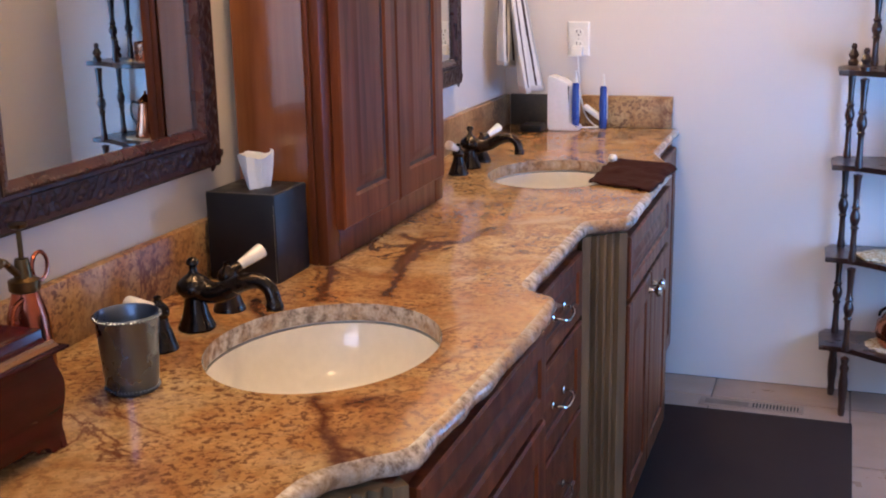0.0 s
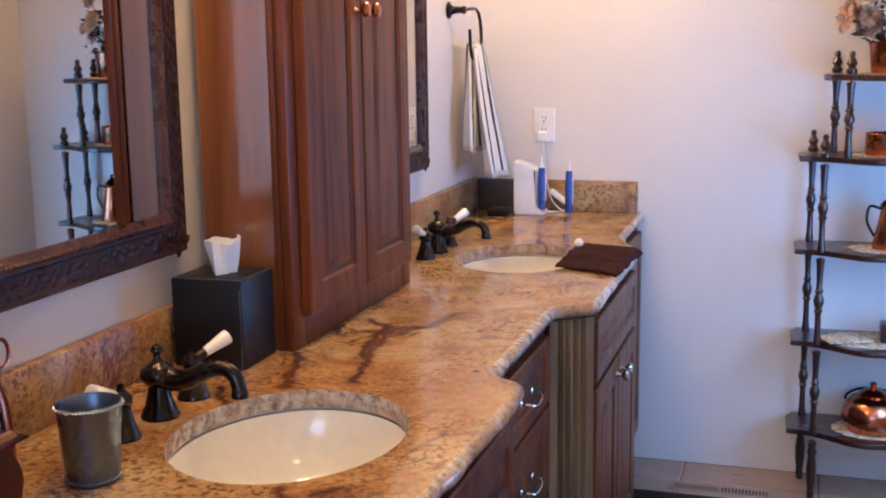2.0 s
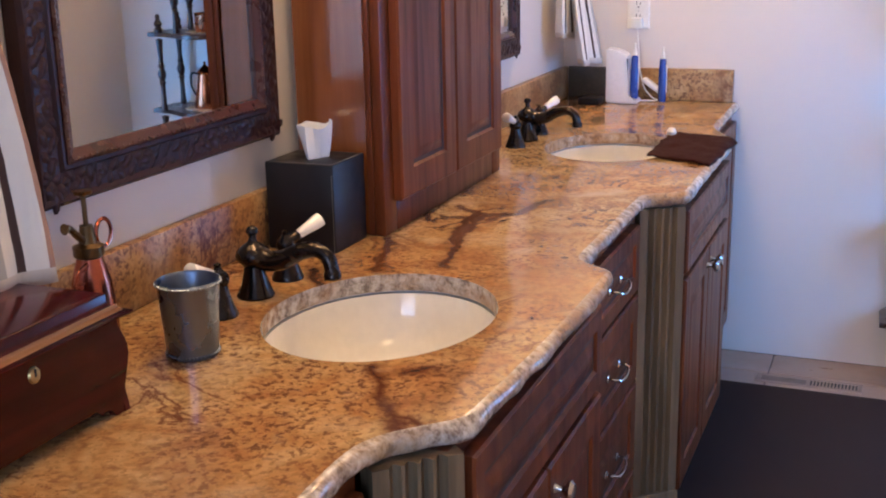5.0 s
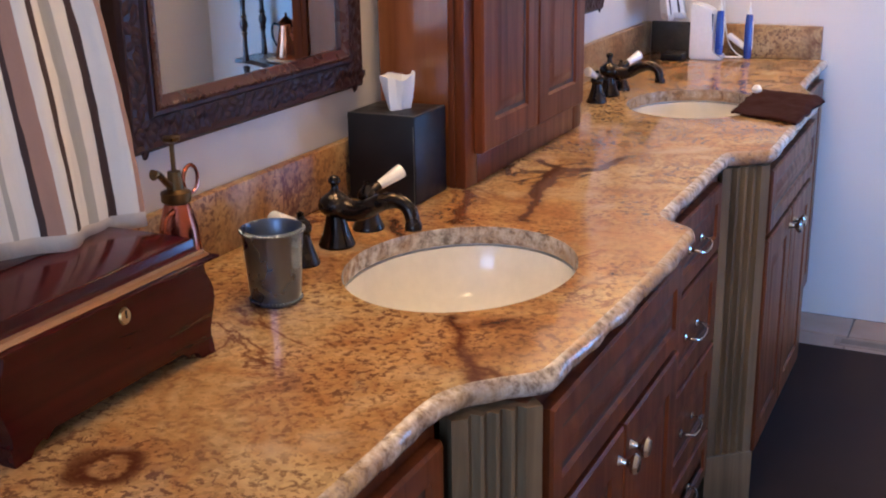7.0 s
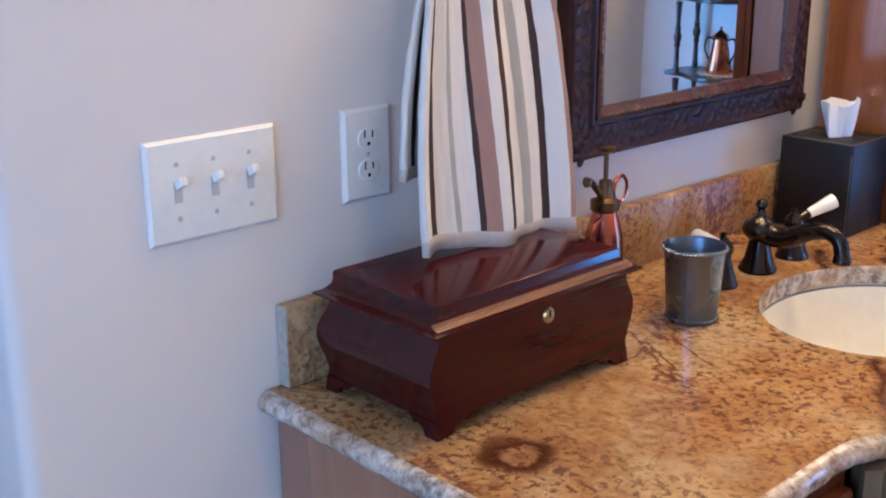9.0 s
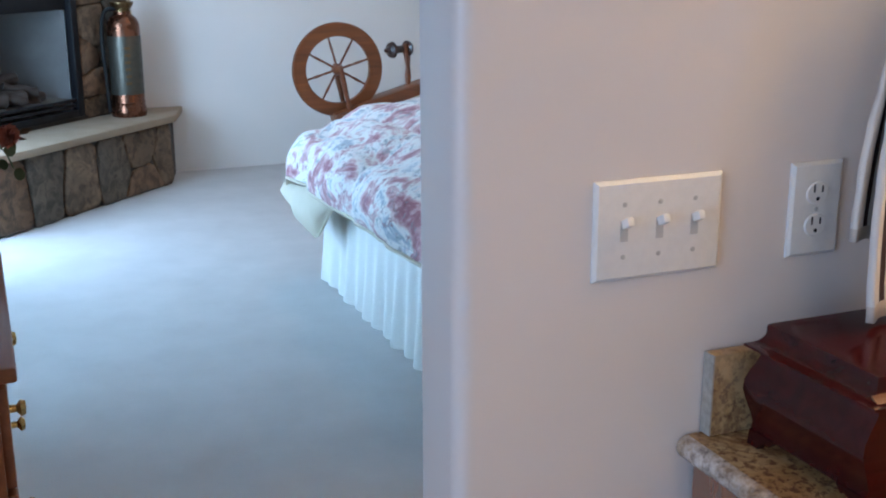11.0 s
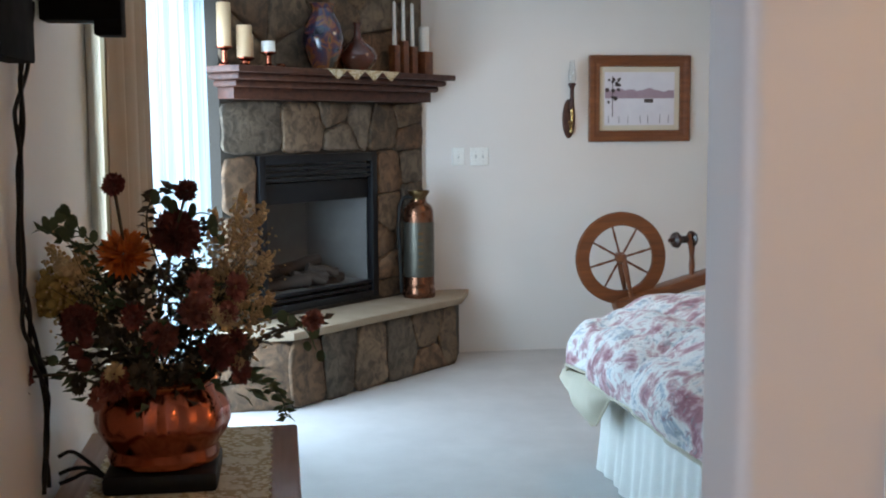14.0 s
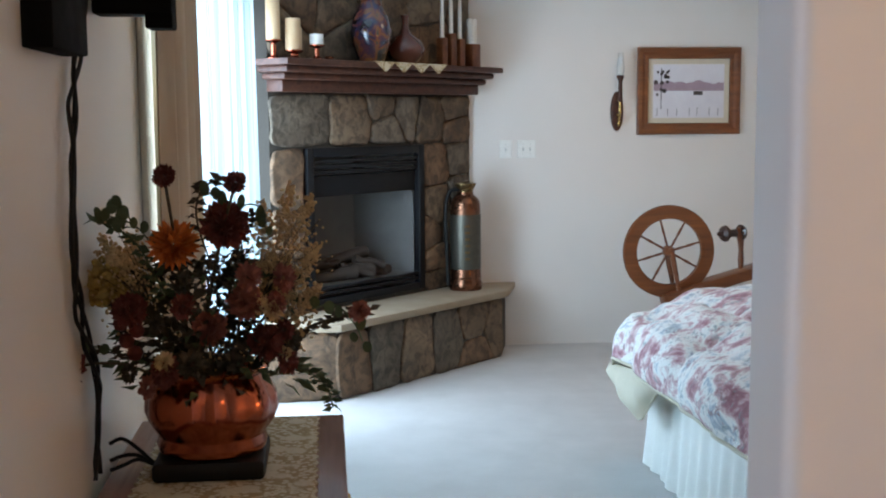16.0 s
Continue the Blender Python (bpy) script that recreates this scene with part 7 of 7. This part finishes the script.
bm = boxed(0.735, 0.872, 3.553, 3.590, 0.0032, 0.0038)
part("damper", bm, plain("dark_tan_metal", (0.16, 0.12, 0.09), (0.13, 0.10, 0.075), 0.5, 0.3), ob)


# plant stand with turned posts
def spindle(x, y, z0, z1, parent, foot=False, finial=False):
    h = z1 - z0
    prof = [(0.0, 0.0), (0.011, 0.0), (0.012, 0.012), (0.0095, 0.03), (0.0085, h * 0.30), (0.009, h * 0.36), (0.0135, h * 0.385), (0.009, h * 0.41), (0.0145, h * 0.47), (0.0155, h * 0.50), (0.0145, h * 0.53), (0.009, h * 0.59), (0.0135, h * 0.615), (0.009, h * 0.64), (0.0085, h * 0.72), (0.0115, h - 0.02), (0.014, h - 0.006), (0.0, h)]
    if foot:
        prof = [(0.0, 0.0), (0.009, 0.0), (0.012, 0.02), (0.010, 0.035), (0.014, h * 0.35), (0.015, h * 0.55), (0.011, h * 0.72), (0.015, h * 0.80), (0.010, h * 0.86), (0.014, h - 0.01), (0.0, h)]
    part("post", lathe(prof, (x, y, z0), 14), M_SPINDLE, parent)
    if finial:
        part("finial", lathe([(0.0, 0.0), (0.014, 0.0), (0.0165, 0.012), (0.010, 0.020), (0.016, 0.032), (0.010, 0.044), (0.007, 0.050), (0.0095, 0.058), (0.006, 0.066), (0, 0.068)], (x, y, z1 + 0.018), 14), M_SPINDLE, parent)


et = thing("plant_stand", "tiered dark wooden whatnot shelf with turned posts against the wall", "shelf stand", (1.315, 3.68, 0))
SH = [(0.214, 1.068, 1.558), (0.499, 1.070, 1.558), (0.786, 1.072, 1.558), (1.069, 1.075, 1.555), (1.310, 1.139, 1.490)]
for z, x0, x1 in SH:
    out = [(x0 + 0.02, YN - 0.015), (x0, YN - 0.06)]
    cxm, hw = (x0 + x1) / 2, (x1 - x0) / 2
    for k in range(25):
        f = k / 24 * 2 - 1
        out.append((cxm + f * hw * 0.98, 3.585 - 0.055 * math.cos(f * math.pi / 2) ** 2 - 0.016 * math.cos(f * math.pi * 1.5) + 0.02 * abs(f) ** 3))
    out += [(x1, YN - 0.06), (x1 - 0.02, YN - 0.015)]
    part("shelf", prism(bmesh.new(), out, z - 0.016, z, 0.003), M_SPINDLE, et)
POSTS = ((1.118, 3.748), (1.152, 3.572), (1.512, 3.748), (1.478, 3.572))
for x, y in POSTS:
    spindle(x, y, 0.0, 0.198, et, foot=True)
    for a, b in zip(SH, SH[1:4]):
        spindle(x, y, a[0], b[0] - 0.016, et, finial=b[0] == 1.069)
for x, y in ((1.178, 3.748), (1.215, 3.592), (1.452, 3.748), (1.415, 3.592)):
    spindle(x, y, 1.069, 1.294, et, finial=True)


def doily(x, y, z, r, label):
    out = []
    for k in range(72):
        a = 2 * math.pi * k / 72
        rr = r * (1 + 0.06 * abs(math.sin(a * 9)))
        out.append((x + rr * math.cos(a), y + rr * math.sin(a) * 0.8))
    solid("doily", prism(bmesh.new(), out, z + 0.0005, z + 0.003), M_LACE, label, "doily", group="doilies", smooth=False)


CY3 = 3.655
doily(1.325, CY3, 0.214, 0.112, "cream scalloped lace doily under the copper kettle")
doily(1.33, CY3, 0.786, 0.095, "cream scalloped lace doily under the copper pitcher")
doily(1.315, CY3, 1.069, 0.085, "cream scalloped lace doily under the copper box")
doily(1.315, CY3, 1.310, 0.085, "cream scalloped lace doily under the copper flower pot")
doily(1.30, CY3, 0.499, 0.12, "cream scalloped lace doily on the middle shelf")
# kettle
k0 = (1.325, CY3, 0.2175)
ob = thing("copper_kettle", "polished round copper kettle on a shelf of the stand", "kettle", k0)
part("body", lathe([(0, 0), (0.072, 0), (0.080, 0.010), (0.091, 0.044), (0.086, 0.076), (0.064, 0.102), (0.042, 0.110), (0.044, 0.115), (0.028, 0.128), (0.007, 0.133), (0.007, 0.140), (0.012, 0.148), (0, 0.155)], k0, 36), M_COPPER, ob)
part("spout", tube(smooth_line([(1.385, CY3 + 0.05, 0.262), (1.408, CY3 + 0.068, 0.286), (1.418, CY3 + 0.076, 0.322)], 4), [0.016] * 4 + [0.011] * 4 + [0.009], 10), M_COPPER, ob)
part("handle", tube([(1.325 + 0.080 * math.cos(a), CY3 + 0.055 * math.sin(a), 0.312 + 0.022 * math.sin(a)) for a in [math.pi * q / 14 for q in range(15)]], 0.0045, 8), M_BRONZE, ob, "dark bail handle folded back")
# pitcher
k0 = (1.345, CY3, 0.7895)
ob = thing("copper_pitcher", "tall copper pitcher with a lid and curved handle", "pitcher", k0)
part("body", lathe([(0, 0), (0.046, 0), (0.048, 0.006), (0.030, 0.10), (0.026, 0.125), (0.031, 0.132), (0.026, 0.140), (0.012, 0.152), (0.004, 0.160), (0.006, 0.168), (0, 0.172)], k0, 24), M_COPPER, ob)
for s in (-1, 1):
    part("handle", tube(smooth_line([(1.345 + s * 0.027, CY3, 0.911), (1.345 + s * 0.058, CY3, 0.916), (1.345 + s * 0.064, CY3, 0.871), (1.345 + s * 0.042, CY3, 0.826)], 6), 0.0042, 8), M_BRONZE, ob, "dark curved handle")
# copper box and dishes
k0 = (1.315, CY3, 1.0725)
solid("copper_tin", lathe([(0, 0), (0.048, 0), (0.050, 0.004), (0.050, 0.060), (0.052, 0.063), (0.050, 0.066), (0.046, 0.062), (0.046, 0.01), (0, 0.008)], k0, 28), M_COPPER, "small straight-sided copper pot on the stand", "pot")
solid("wooden_box", boxed(1.335, 1.43, 3.62, 3.70, 0.5025, 0.559, 0.006), M_SPINDLE, "small dark carved box on the middle shelf", "box")
solid("folded_napkin", turned(boxed(-0.07, 0.07, -0.045, 0.045, 0, 0.006, 0.002), Matrix.Translation((1.235, 3.64, 0.5028)) @ Matrix.Rotation(0.4, 4, "Z")), M_LACE, "folded cream linen napkin on the middle shelf", "napkin")
# pot with dried flowers on top
k0 = (1.318, CY3, 1.3135)
solid("copper_flower_pot", lathe([(0, 0), (0.046, 0), (0.048, 0.004), (0.056, 0.085), (0.060, 0.090), (0.056, 0.093), (0.050, 0.088), (0.044, 0.012), (0, 0.01)], k0, 28), M_COPPER, "copper flower pot on the top shelf", "pot")
dried = thing("dried_bouquet", "pale pink and cream dried bouquet in the copper flower pot", "flowers", (k0[0], k0[1], k0[2] + 0.08))
rng = random.Random(77)
M_PALE = plain("pale_dried_petal", (0.56, 0.36, 0.24), (0.46, 0.26, 0.17), 0.9, 0, 40, 200, 0.4)
M_IVORY = plain("ivory_dried_petal", (0.60, 0.50, 0.36), (0.50, 0.40, 0.28), 0.9, 0, 40, 200, 0.4)
for k in range(22):
    a, h = rng.uniform(0, 2 * math.pi), rng.random()
    c = Vector((k0[0], k0[1], k0[2] + 0.085)) + Vector((0.105 * math.cos(a) * math.sin(0.5 + h * 2.0), 0.085 * math.sin(a) * math.sin(0.5 + h * 2.0), 0.045 + 0.15 * h))
    part("stem", tube([(k0[0], k0[1], k0[2] + 0.05), c.lerp(Vector((k0[0], k0[1], k0[2] + 0.1)), 0.4), c], 0.0016, 5), M_STEM, dried)
    part("flower_head", bloom(c, rng.uniform(0.024, 0.036), 3, (math.cos(a), math.sin(a) - 0.6, 0.4)), M_PALE if k % 3 else M_IVORY, dried, "pale dried flower head", smooth=False)
bm = bmesh.new()
for k in range(220):
    a, h = rng.uniform(0, 2 * math.pi), rng.random()
    p = Vector((k0[0], k0[1], k0[2] + 0.085)) + Vector((0.09 * math.cos(a) * rng.random(), 0.07 * math.sin(a) * rng.random(), 0.15 * h))
    leaf(bm, p, (math.cos(a), math.sin(a), rng.uniform(-0.3, 0.8)), rng.uniform(0.015, 0.035), 0.5)
part("foliage", bm, M_LEAFD, dried, "dark dried leaves", smooth=False)["kind"] = "stuff"
c = Vector((1.195, 3.60, 1.475))
part("stem", tube([(k0[0], k0[1], k0[2] + 0.09), (1.25, 3.62, 1.45), c], 0.0018, 5), M_STEM, dried)
part("flower_head", bloom(c, 0.045, 2, (-0.9, -0.4, 0.1)), M_PALE, dried, "trumpet-shaped dried flower", smooth=False)

# floor tiles
TS = 0.430
for i in range(-2, 3):
    for j in range(-6, 9):
        x0, y0 = 0.749 + i * TS, 3.625 - (j + 1) * TS
        xa, xb, ya, yb = max(x0 + 0.003, -0.056), min(x0 + TS - 0.003, XE - 0.002), max(y0 + 0.003, -1.798), min(y0 + TS - 0.003, YN - 0.002)
        if xb - xa < 0.03 or yb - ya < 0.03:
            continue
        part("tile", boxed(xa, xb, ya, yb, -0.010, 0.0, 0.002, 1), M_TILE, floor, smooth=False)
